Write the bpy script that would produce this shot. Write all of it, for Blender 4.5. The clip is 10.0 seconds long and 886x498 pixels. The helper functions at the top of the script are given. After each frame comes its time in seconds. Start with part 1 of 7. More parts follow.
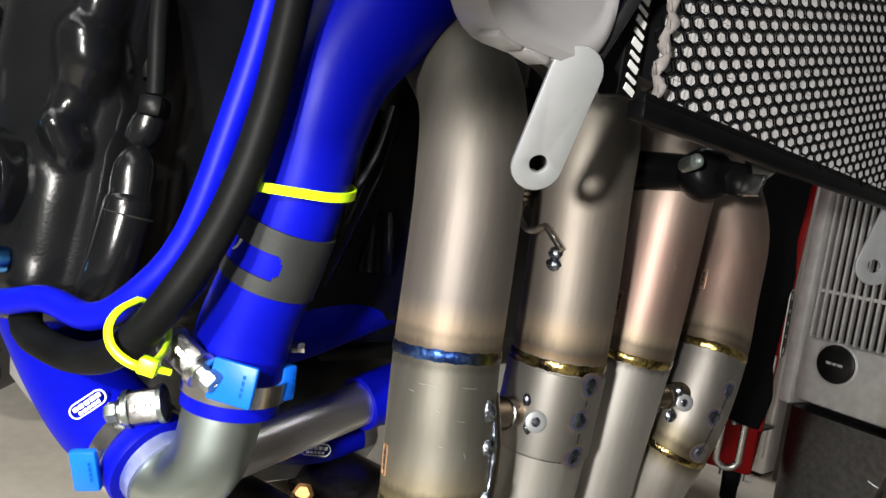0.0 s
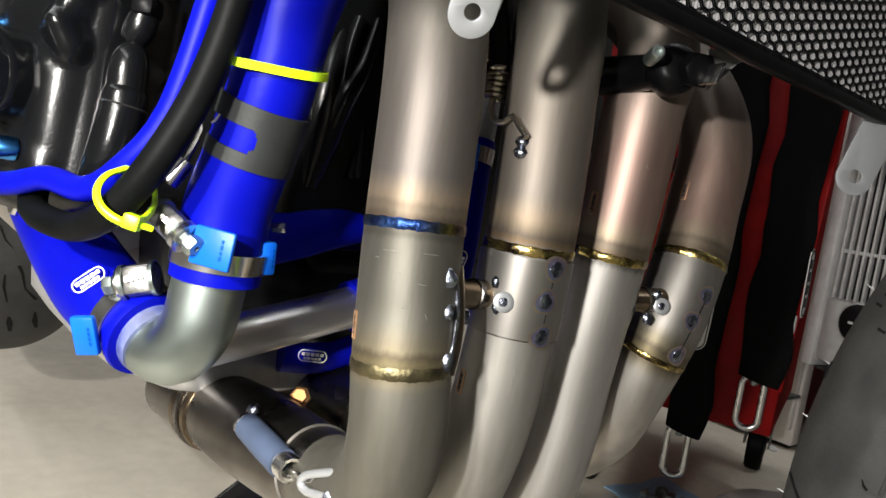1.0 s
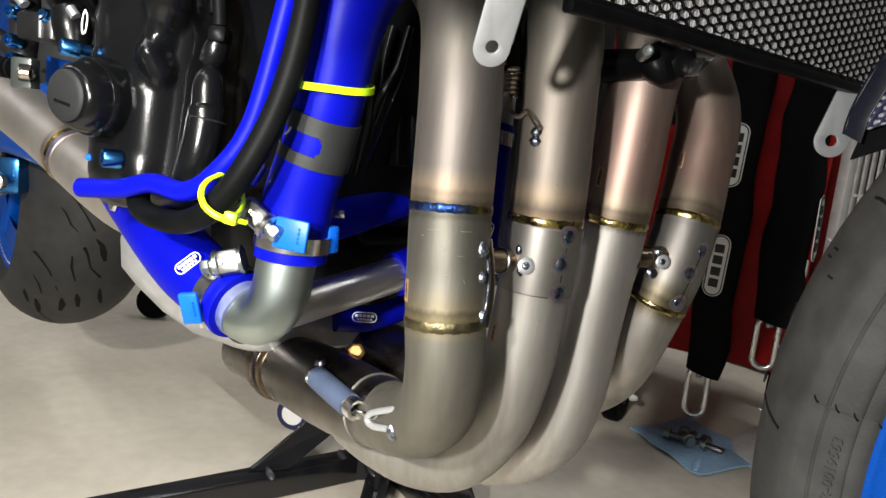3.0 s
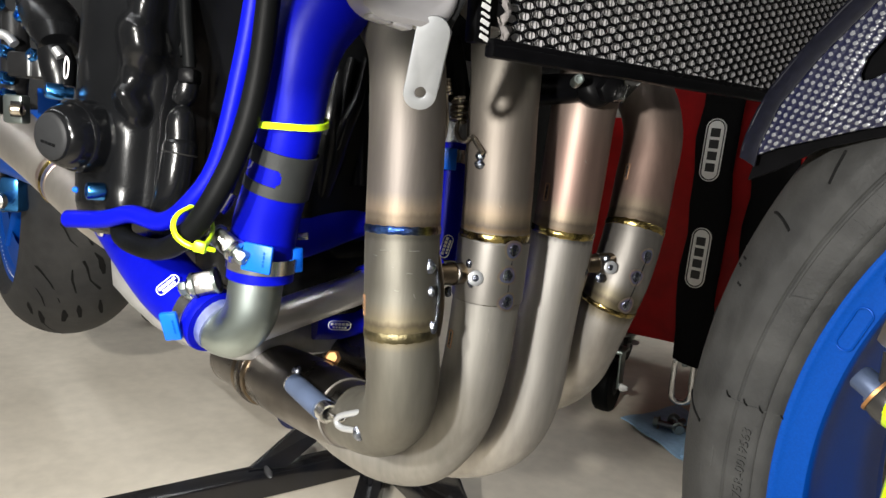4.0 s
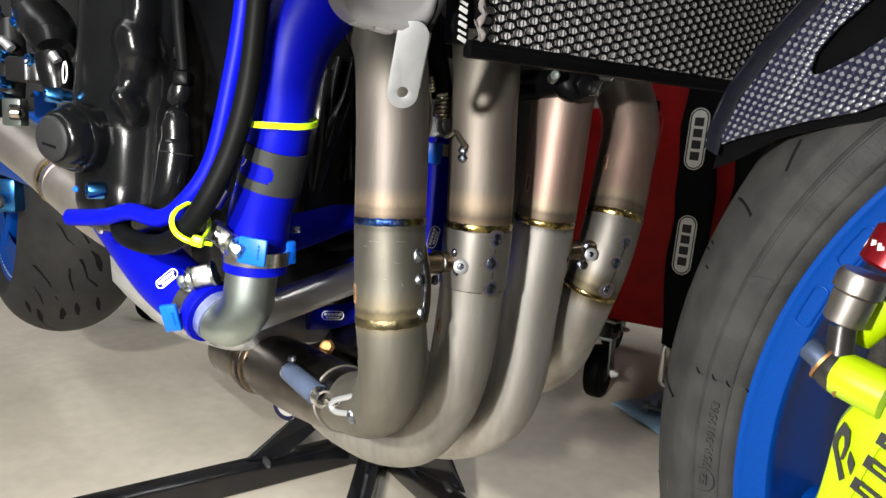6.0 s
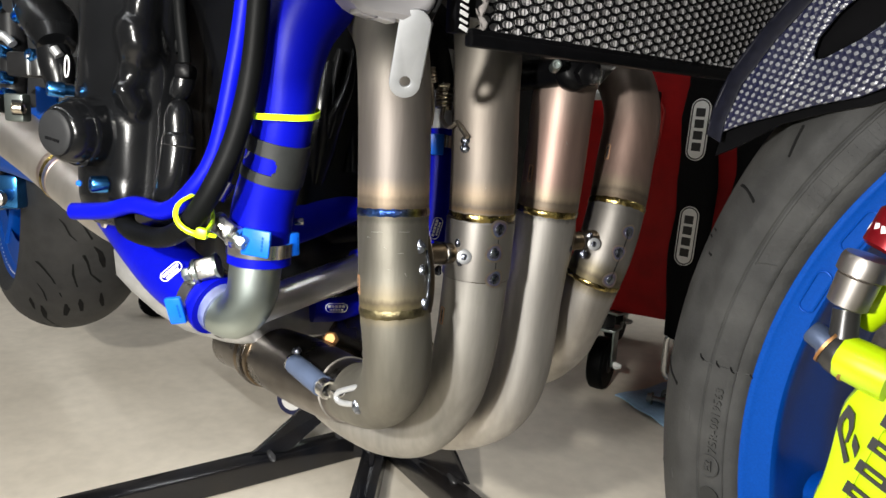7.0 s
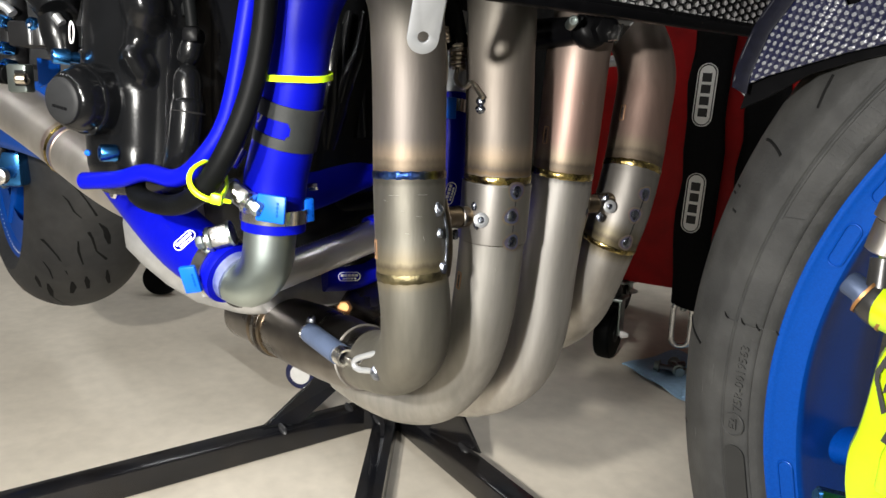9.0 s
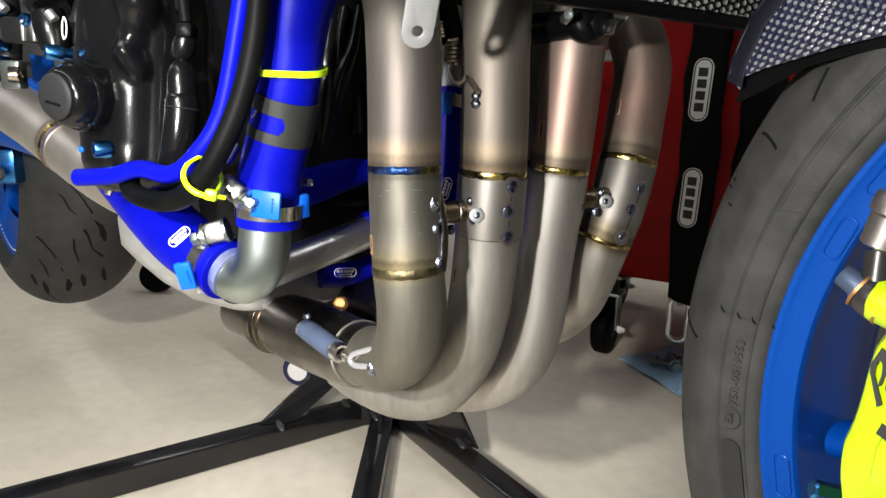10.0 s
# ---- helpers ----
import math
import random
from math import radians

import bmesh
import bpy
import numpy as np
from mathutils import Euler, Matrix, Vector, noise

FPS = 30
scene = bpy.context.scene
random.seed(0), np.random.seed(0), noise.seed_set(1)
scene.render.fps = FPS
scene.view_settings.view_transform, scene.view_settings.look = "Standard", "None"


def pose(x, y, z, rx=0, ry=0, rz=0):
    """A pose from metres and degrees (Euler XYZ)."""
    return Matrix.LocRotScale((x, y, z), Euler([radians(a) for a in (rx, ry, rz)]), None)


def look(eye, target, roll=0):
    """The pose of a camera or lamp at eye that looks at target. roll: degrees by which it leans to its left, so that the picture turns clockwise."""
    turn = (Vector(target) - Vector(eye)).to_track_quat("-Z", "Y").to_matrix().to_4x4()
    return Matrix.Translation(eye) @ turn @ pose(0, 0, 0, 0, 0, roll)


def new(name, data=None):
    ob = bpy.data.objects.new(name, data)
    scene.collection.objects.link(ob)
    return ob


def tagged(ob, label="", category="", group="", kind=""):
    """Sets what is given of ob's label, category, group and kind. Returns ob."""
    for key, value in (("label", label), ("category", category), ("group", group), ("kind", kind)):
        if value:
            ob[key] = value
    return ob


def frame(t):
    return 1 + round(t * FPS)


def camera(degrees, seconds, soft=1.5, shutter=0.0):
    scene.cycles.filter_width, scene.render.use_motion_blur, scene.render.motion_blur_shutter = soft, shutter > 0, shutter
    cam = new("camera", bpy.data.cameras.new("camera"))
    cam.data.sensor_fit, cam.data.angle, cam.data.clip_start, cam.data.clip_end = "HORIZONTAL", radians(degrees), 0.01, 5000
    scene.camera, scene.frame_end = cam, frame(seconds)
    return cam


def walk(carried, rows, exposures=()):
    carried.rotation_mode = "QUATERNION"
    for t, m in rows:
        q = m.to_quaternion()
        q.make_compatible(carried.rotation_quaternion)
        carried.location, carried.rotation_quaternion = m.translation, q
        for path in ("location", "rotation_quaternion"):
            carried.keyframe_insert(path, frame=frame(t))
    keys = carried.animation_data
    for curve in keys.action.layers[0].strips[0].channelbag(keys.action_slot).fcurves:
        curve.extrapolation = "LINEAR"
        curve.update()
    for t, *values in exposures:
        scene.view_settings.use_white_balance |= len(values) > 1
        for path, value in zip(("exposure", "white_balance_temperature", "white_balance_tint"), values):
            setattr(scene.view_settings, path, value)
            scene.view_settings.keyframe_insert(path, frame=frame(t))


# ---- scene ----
cam = camera(62.9, 10.0)
PATH = [
    (0, (0.2231, -0.3031, 0.5475), (-1.2261, 1.0683, 0.4097), 9.34),
    (0.5, (0.2550, -0.2927, 0.5269), (-1.2413, 1.0267, 0.3854), 9.43),
    (1, (0.2644, -0.2907, 0.5078), (-1.2468, 1.0065, 0.3244), 9.11),
    (1.5, (0.2814, -0.3051, 0.5094), (-1.2341, 0.9809, 0.2869), 8.60),
    (2, (0.2907, -0.3165, 0.5073), (-1.2263, 0.9613, 0.2506), 8.01),
    (2.2, (0.2931, -0.3218, 0.5060), (-1.2256, 0.9535, 0.2469), 7.52),
    (3.3, (0.3269, -0.3435, 0.5312), (-1.2080, 0.8968, 0.2059), 5.74),
    (3.5, (0.3369, -0.3415, 0.5341), (-1.1998, 0.8950, 0.2029), 5.31),
    (4, (0.3602, -0.3410, 0.5464), (-1.1771, 0.8959, 0.2196), 4.43),
    (4.5, (0.3741, -0.3498, 0.5480), (-1.1632, 0.8856, 0.2154), 3.82),
    (5, (0.3770, -0.3544, 0.5500), (-1.1531, 0.8890, 0.2144), 3.60),
    (5.5, (0.3795, -0.3506, 0.5498), (-1.1451, 0.8983, 0.2094), 3.60),
    (7, (0.3812, -0.3526, 0.5461), (-1.1426, 0.8919, 0.1865), 2.90),
    (7.5, (0.3798, -0.3530, 0.5456), (-1.1445, 0.8877, 0.1753), 2.57),
    (8, (0.3769, -0.3544, 0.5449), (-1.1460, 0.8832, 0.1585), 2.24),
    (8.5, (0.3738, -0.3535, 0.5369), (-1.1429, 0.8842, 0.1273), 2.07),
    (9, (0.3709, -0.3579, 0.5369), (-1.1407, 0.8809, 0.1118), 1.90),
    (9.5, (0.3694, -0.3580, 0.5355), (-1.1377, 0.8827, 0.1005), 1.76),
    (10, (0.3709, -0.3567, 0.5362), (-1.1339, 0.8867, 0.1010), 1.70),
]
EXPOSURE = 0.0
walk(cam, [(t, look(eye, target, roll)) for t, eye, target, roll in PATH], [(0.0, EXPOSURE), (10.0, EXPOSURE)])

# ---- world and lights ----
# x: forwards along the motorcycle, y: to its left, z: up
world = bpy.data.worlds.new("world")
scene.world = world
world.use_nodes = True
world.node_tree.nodes["Background"].inputs[0].default_value = (0.75, 0.83, 1.0, 1)
world.node_tree.nodes["Background"].inputs[1].default_value = 0.05


def lamp(name, kind, place, target, energy, colour):
    data = bpy.data.lights.new(name, kind)
    data.energy, data.color = energy, colour
    ob = new(name, data)
    ob.matrix_world = look(place, target)
    return ob


# a small work light stands close beside the motorcycle
work_light = lamp("work_light", "SPOT", (0.295, -0.555, 0.556), (-0.42, 0.32, 0.16), 26.0, (1.0, 0.975, 0.93))
work_light.data.spot_size, work_light.data.spot_blend, work_light.data.shadow_soft_size = radians(140), 1.0, 0.013
# spot added to brighten the floor; its narrow beam keeps off the upper pipes
floor_light = lamp("added_floor_spot", "SPOT", (0.38, -0.87, 0.813), (-0.95, -0.12, 0.0), 84.0, (1.0, 0.965, 0.90))
floor_light.data.spot_size, floor_light.data.spot_blend, floor_light.data.shadow_soft_size = radians(73), 0.3, 0.02
# six unseen area lights under the ceiling, added as fill
for x, y, watts in ((-2.3, -1.9, 13.0), (-0.7, -1.9, 13.0), (1.1, -1.9, 24.0), (-2.3, 1.2, 7.0), (-0.7, 1.2, 9.0), (1.1, 1.2, 12.0)):
    fill_light = lamp("ceiling_fill_light", "AREA", (x, y, 2.62), (x, y, 0), watts, (0.96, 0.98, 1.0))
    fill_light.data.shape, fill_light.data.size, fill_light.data.size_y = "RECTANGLE", 1.5, 0.16


# ---- materials ----
def material(name, colour, rough=0.5, metal=0.0, noise_scale=60.0, vary=0.15, bump=0.0, bump_scale=None, rough_vary=0.0,
             coat=0.0, spec=0.5, second=None, second_scale=6.0, stretch=(1, 1, 1), second_amount=1.0):
    """A surface with colour varied at two scales, roughness varied with it, and fine relief."""
    m = bpy.data.materials.new(name)
    m.use_nodes = True
    nt = m.node_tree
    b = nt.nodes["Principled BSDF"]
    b.inputs["Roughness"].default_value, b.inputs["Metallic"].default_value = rough, metal
    b.inputs["Coat Weight"].default_value = coat
    b.inputs["Coat Roughness"].default_value = 0.08
    b.inputs["Specular IOR Level"].default_value = spec
    co = nt.nodes.new("ShaderNodeTexCoord")
    mp = nt.nodes.new("ShaderNodeMapping")
    mp.inputs["Scale"].default_value = stretch
    nt.links.new(co.outputs["Object"], mp.inputs["Vector"])
    fine = nt.nodes.new("ShaderNodeTexNoise")
    fine.inputs["Scale"].default_value, fine.inputs["Detail"].default_value = noise_scale, 6
    nt.links.new(mp.outputs[0], fine.inputs["Vector"])
    wide = nt.nodes.new("ShaderNodeTexNoise")
    wide.inputs["Scale"].default_value, wide.inputs["Detail"].default_value = second_scale, 4
    nt.links.new(mp.outputs[0], wide.inputs["Vector"])
    ramp = nt.nodes.new("ShaderNodeMapRange")
    ramp.inputs["From Min"].default_value, ramp.inputs["From Max"].default_value = 0.3, 0.7
    ramp.inputs["To Min"].default_value, ramp.inputs["To Max"].default_value = 1 - vary, 1 + vary
    nt.links.new(fine.outputs["Fac"], ramp.inputs["Value"])
    base = nt.nodes.new("ShaderNodeMix")
    base.data_type = "RGBA"
    base.inputs[6].default_value = (*colour, 1)
    base.inputs[7].default_value = (*(second or [c * (1 - vary) for c in colour]), 1)
    wr = nt.nodes.new("ShaderNodeMapRange")
    wr.inputs["From Min"].default_value, wr.inputs["From Max"].default_value = 0.4, 0.66
    wr.inputs["To Max"].default_value = second_amount
    nt.links.new(wide.outputs["Fac"], wr.inputs["Value"])
    nt.links.new(wr.outputs[0], base.inputs[0])
    mul = nt.nodes.new("ShaderNodeVectorMath")
    mul.operation = "SCALE"
    nt.links.new(base.outputs[2], mul.inputs[0])
    nt.links.new(ramp.outputs[0], mul.inputs["Scale"])
    nt.links.new(mul.outputs[0], b.inputs["Base Color"])
    if rough_vary:
        rr = nt.nodes.new("ShaderNodeMapRange")
        rr.inputs["From Min"].default_value, rr.inputs["From Max"].default_value = 0.3, 0.7
        rr.inputs["To Min"].default_value, rr.inputs["To Max"].default_value = rough - rough_vary, rough + rough_vary
        nt.links.new(wide.outputs["Fac"], rr.inputs["Value"])
        nt.links.new(rr.outputs[0], b.inputs["Roughness"])
    if bump:
        bn = nt.nodes.new("ShaderNodeBump")
        bn.inputs["Strength"].default_value, bn.inputs["Distance"].default_value = bump, 0.001
        tex = fine
        if bump_scale:
            tex = nt.nodes.new("ShaderNodeTexNoise")
            tex.inputs["Scale"].default_value, tex.inputs["Detail"].default_value = bump_scale, 4
            nt.links.new(mp.outputs[0], tex.inputs["Vector"])
        nt.links.new(tex.outputs["Fac"], bn.inputs["Height"])
        nt.links.new(bn.outputs[0], b.inputs["Normal"])
    return m


def banded(m, stops, axis="v", span=1.0):
    """Tints the base colour along the tube's length by a colour ramp (heat colours of the metal and the pipe's light
    level). Stops: metres along, colour.
    """
    nt = m.node_tree
    b = nt.nodes["Principled BSDF"]
    old = b.inputs["Base Color"].links[0].from_socket
    uv = nt.nodes.new("ShaderNodeUVMap")
    sep = nt.nodes.new("ShaderNodeSeparateXYZ")
    nt.links.new(uv.outputs[0], sep.inputs[0])
    nz = nt.nodes.new("ShaderNodeTexNoise")
    nz.inputs["Scale"].default_value = 40
    nt.links.new(uv.outputs[0], nz.inputs["Vector"])
    ad = nt.nodes.new("ShaderNodeMath")
    ad.operation, ad.inputs[1].default_value = "MULTIPLY_ADD", 0.004
    nt.links.new(nz.outputs["Fac"], ad.inputs[0])
    nt.links.new(sep.outputs["Y"], ad.inputs[2])
    dv = nt.nodes.new("ShaderNodeMath")
    dv.operation, dv.inputs[1].default_value = "DIVIDE", span
    nt.links.new(ad.outputs[0], dv.inputs[0])
    cr = nt.nodes.new("ShaderNodeValToRGB")
    el = cr.color_ramp.elements
    while len(el) < len(stops):
        el.new(0.5)
    for e, (at, colour) in zip(el, stops):
        e.position, e.color = at / span, (*colour, 1)
    nt.links.new(dv.outputs[0], cr.inputs[0])
    mx = nt.nodes.new("ShaderNodeMix")
    mx.data_type, mx.blend_type = "RGBA", "MULTIPLY"
    mx.inputs[0].default_value = 1.0
    nt.links.new(old, mx.inputs[6])
    nt.links.new(cr.outputs[0], mx.inputs[7])
    nt.links.new(mx.outputs[2], b.inputs["Base Color"])
    return m


CONCRETE = material("concrete", (0.66, 0.60, 0.50), 0.62, 0, 38, 0.06, 0.16, 220, second=(0.55, 0.50, 0.415), second_scale=3.2, rough_vary=0.1)
TITANIUM = material("titanium", (0.50, 0.47, 0.43), 0.5, 0.95, 24, 0.10, 0.03, 900, rough_vary=0.08, second=(0.40, 0.365, 0.32), second_scale=14)
TI_DARK = material("titanium_dulled", (0.215, 0.20, 0.185), 0.3, 1.0, 30, 0.15, 0.03, 700, rough_vary=0.08, second=(0.15, 0.135, 0.12), second_scale=22)
STEEL = material("zinc_steel", (0.30, 0.345, 0.33), 0.40, 1.0, 20, 0.06, 0.03, 500, rough_vary=0.08, second=(0.31, 0.345, 0.33), second_scale=25)
POLISHED = material("polished_steel", (0.68, 0.67, 0.65), 0.22, 1.0, 120, 0.08, 0.03, rough_vary=0.08)
ALUMINIUM = material("cast_aluminium", (0.50, 0.51, 0.52), 0.42, 0.85, 90, 0.1, 0.15, 500)
SILICONE = material("blue_silicone", (0.0012, 0.0028, 0.275), 0.42, 0, 40, 0.10, 0.08, 260, second=(0.0010, 0.0024, 0.225), second_scale=12, spec=0.085)
RUBBER = material("black_rubber_hose", (0.0022, 0.0025, 0.0027), 0.50, 0, 60, 0.25, 0.10, 420, second=(0.0032, 0.0034, 0.0035), spec=0.05)
ENGINE_BLACK = material("black_engine_paint", (0.0028, 0.0030, 0.0034), 0.24, 0, 50, 0.15, 0.08, 700, rough_vary=0.06, spec=0.30)
BLACK_PART = material("black_plastic", (0.007, 0.007, 0.0075), 0.4, 0, 80, 0.2, 0.08, 600, spec=0.3)
BLACK_STEEL = material("black_painted_steel", (0.007, 0.0078, 0.0105), 0.18, 0, 30, 0.35, 0.10, 160, rough_vary=0.08, spec=0.55, second=(0.012, 0.0105, 0.010), second_scale=14)
CAP_GREY = material("matte_grey_cap", (0.0095, 0.0100, 0.0108), 0.6, 0, 80, 0.15, 0.05, 600, spec=0.25)
NEON = material("neon_yellow_plastic", (0.52, 0.84, 0.005), 0.4, 0, 60, 0.05)
NEON_PAINT = material("neon_yellow_paint", (0.42, 0.60, 0.002), 0.35, 0, 60, 0.04, coat=0.2)
TAB_BLUE = material("light_blue_plastic", (0.002, 0.088, 0.50), 0.4, 0, 60, 0.08, 0.05, 400, spec=0.25)
RIM_BLUE = material("blue_metallic_rim", (0.0006, 0.056, 0.325), 0.40, 0.2, 900, 0.12, 0.03, 1500, coat=0.05, second=(0.0006, 0.048, 0.285), second_scale=4, spec=0.14)
BLUE_ALU = material("blue_anodised", (0.05, 0.22, 0.55), 0.25, 1.0, 90, 0.1)
TYRE = material("tyre_rubber", (0.027, 0.0273, 0.027), 0.6, 0, 70, 0.26, 0.25, 520, second=(0.041, 0.0407, 0.039), second_scale=16, rough_vary=0.08, spec=0.3)
TYRE_DARK = material("tyre_groove", (0.007, 0.007, 0.007), 0.8, 0, 70, 0.2, spec=0.1)
WHITE_PLASTIC = material("white_plastic", (0.31, 0.30, 0.305), 0.34, 0, 50, 0.05, 0.04, 300)
BRACKET_GREY = material("satin_aluminium", (0.40, 0.41, 0.42), 0.42, 0.6, 120, 0.05, 0.04, 600)
RED_PAINT = material("red_paint", (0.27, 0.0025, 0.003), 0.5, 0, 30, 0.15, 0.05, 200, spec=0.15)
BLACK_CLOTH = material("black_textile", (0.005, 0.005, 0.0055), 0.9, 0, 300, 0.3, 0.5, 700, spec=0.1)
WHITE_LABEL = material("white_label", (0.72, 0.72, 0.70), 0.6, 0, 80, 0.05)
BLACK_INK = material("black_ink", (0.012, 0.012, 0.012), 0.6, 0, 80, 0.1)
WHITE_PANEL = material("white_panel", (0.78, 0.73, 0.68), 0.55, 0, 12, 0.05, 0.05, 90)
WALL_PAINT = material("wall_paint", (0.30, 0.29, 0.28), 0.8, 0, 8, 0.05, 0.1, 120)
GREY_METAL = material("grey_metal_housing", (0.62, 0.61, 0.60), 0.45, 0.2, 60, 0.1, 0.06, 300)
CLOTH_BLUE = material("blue_paper_cloth", (0.34, 0.53, 0.74), 0.9, 0, 90, 0.1, 0.4, 300)
COPPER = material("copper_label", (0.55, 0.32, 0.18), 0.4, 0.8, 90, 0.1)
FIN_GREY = material("radiator_fin", (0.35, 0.34, 0.34), 0.7, 0.0, 400, 0.15, 0.2, 900)
BRAID = material("frayed_braid", (0.24, 0.22, 0.21), 0.9, 0, 400, 0.3, 0.5, 900, second=(0.14, 0.13, 0.125), second_scale=200, spec=0.1)
COPPER_BRIGHT = material("copper", (0.42, 0.22, 0.09), 0.5, 1.0, 90, 0.1)
BLACK_ANOD = material("black_anodised", (0.03, 0.029, 0.028), 0.32, 0.3, 90, 0.15, 0.04, 500)
STEEL_WARM = material("brushed_steel_warm", (0.46, 0.43, 0.40), 0.36, 1.0, 90, 0.1, 0.03, 500)
STEEL_DARK = material("dark_steel", (0.22, 0.22, 0.23), 0.35, 1.0, 120, 0.2, 0.2, 900)
RED_ANOD = material("red_anodised", (0.21, 0.004, 0.009), 0.35, 0.5, 90, 0.1)
# zinc steel, its blue reflection put into the base colour
BANJO_BLUE = material("zinc_with_blue_reflection", (0.06, 0.085, 0.15), 0.5, 0.4, 120, 0.2, 0.1, 600)
RED_FADED = material("red_print", (0.30, 0.030, 0.026), 0.5, 0, 40, 0.2, spec=0.25)
TAG_NAVY = material("navy_plastic", (0.012, 0.016, 0.07), 0.5, 0, 80, 0.15)
GAP_BROWN = material("dark_gap_brown", (0.07, 0.052, 0.042), 0.5, 0, 30, 0.2, 0.05, 200, stretch=(1, 1, 0.1))
DARK_CARBON = material("dark_gloss_carbon", (0.006, 0.0065, 0.012), 0.35, 0, 300, 0.3, coat=0.1, spec=0.2)
BLACK_STEEL_WORN = material("worn_black_weld", (0.045, 0.045, 0.047), 0.3, 0.4, 200, 0.3, 0.5, 300)
TYRE_WARM = material("rear_tyre_rubber", (0.017, 0.0175, 0.0185), 0.6, 0, 60, 0.2, 0.15, 600, second=(0.026, 0.0258, 0.0255), second_scale=10, spec=0.3)


def weave_material():
    """Silver and navy twill under clear lacquer: rounded bundles on a slanted chequer."""
    m = bpy.data.materials.new("carbon_weave")
    m.use_nodes = True
    nt = m.node_tree
    b = nt.nodes["Principled BSDF"]
    b.inputs["Roughness"].default_value, b.inputs["Coat Weight"].default_value = 0.3, 0.7
    b.inputs["Coat Roughness"].default_value = 0.06
    co = nt.nodes.new("ShaderNodeTexCoord")
    mp = nt.nodes.new("ShaderNodeMapping")
    mp.inputs["Rotation"].default_value = (0, radians(24), 0)
    nt.links.new(co.outputs["Object"], mp.inputs["Vector"])
    wob = nt.nodes.new("ShaderNodeTexNoise")
    wob.inputs["Scale"].default_value, wob.inputs["Detail"].default_value = 260, 2
    nt.links.new(mp.outputs[0], wob.inputs["Vector"])
    shift = nt.nodes.new("ShaderNodeVectorMath")
    shift.operation, shift.inputs[1].default_value = "MULTIPLY_ADD", (0.0012, 0.0012, 0.0012)
    nt.links.new(wob.outputs["Color"], shift.inputs[0])
    nt.links.new(mp.outputs[0], shift.inputs[2])
    sep = nt.nodes.new("ShaderNodeSeparateXYZ")
    nt.links.new(shift.outputs[0], sep.inputs[0])
    waves = []
    for axis, period in (("X", 0.0026), ("Z", 0.0022)):
        k = nt.nodes.new("ShaderNodeMath")
        k.operation, k.inputs[1].default_value = "MULTIPLY", math.pi / period
        nt.links.new(sep.outputs[axis], k.inputs[0])
        s = nt.nodes.new("ShaderNodeMath")
        s.operation = "SINE"
        nt.links.new(k.outputs[0], s.inputs[0])
        waves.append(s)
    pr = nt.nodes.new("ShaderNodeMath")
    pr.operation = "MULTIPLY"
    nt.links.new(waves[0].outputs[0], pr.inputs[0])
    nt.links.new(waves[1].outputs[0], pr.inputs[1])
    nz = nt.nodes.new("ShaderNodeTexNoise")
    nz.inputs["Scale"].default_value = 420
    nt.links.new(mp.outputs[0], nz.inputs["Vector"])
    ad = nt.nodes.new("ShaderNodeMath")
    ad.operation, ad.inputs[1].default_value = "MULTIPLY_ADD", 1.05
    nt.links.new(nz.outputs["Fac"], ad.inputs[0])
    nt.links.new(pr.outputs[0], ad.inputs[2])
    cr = nt.nodes.new("ShaderNodeValToRGB")
    e = cr.color_ramp.elements
    e[0].position, e[0].color = 0.80, (0.006, 0.007, 0.026, 1)
    e[1].position, e[1].color = 1.0, (0.16, 0.165, 0.175, 1)
    nt.links.new(ad.outputs[0], cr.inputs[0])
    nt.links.new(cr.outputs[0], b.inputs["Base Color"])
    bn = nt.nodes.new("ShaderNodeBump")
    bn.inputs["Strength"].default_value, bn.inputs["Distance"].default_value = 0.4, 0.0006
    nt.links.new(pr.outputs[0], bn.inputs["Height"])
    nt.links.new(bn.outputs[0], b.inputs["Normal"])
    return m


GUARD_BLACK = material("guard_black", (0.003, 0.003, 0.0034), 0.35, 0, 80, 0.2, spec=0.06)
SPRING_SLEEVE = material("blue_grey_silicone_sleeve", (0.05, 0.07, 0.12), 0.6, 0, 60, 0.15, 0.1, 400)


# ---- building helpers ----
def smooth_path(points, step=0.006):
    """Catmull-Rom through the points, resampled to about even steps."""
    p = np.array(points, float)
    q = np.vstack([2 * p[0] - p[1], p, 2 * p[-1] - p[-2]])
    out = []
    for i in range(1, len(q) - 2):
        a, b, c, d = q[i - 1:i + 3]
        n = max(2, int(np.linalg.norm((c - b)[:3]) / step))
        for k in range(n):
            t = k / n
            out.append(0.5 * (2 * b + (c - a) * t + (2 * a - 5 * b + 4 * c - d) * t * t + (3 * b - a - 3 * c + d) * t ** 3))
    out.append(p[-1])
    return np.array(out)


def frames_along(p):
    """Tangents and two parallel-carried normals along a polyline."""
    t = np.gradient(p, axis=0)
    t /= np.linalg.norm(t, axis=1)[:, None] + 1e-12
    n = np.zeros_like(p)
    first = np.cross(t[0], (0, 0, 1) if abs(t[0][2]) < 0.9 else (0, 1, 0))
    n[0] = first / np.linalg.norm(first)
    for i in range(1, len(p)):
        v = n[i - 1] - t[i] * (n[i - 1] @ t[i])
        n[i] = v / np.linalg.norm(v)
    return t, n, np.cross(t, n)


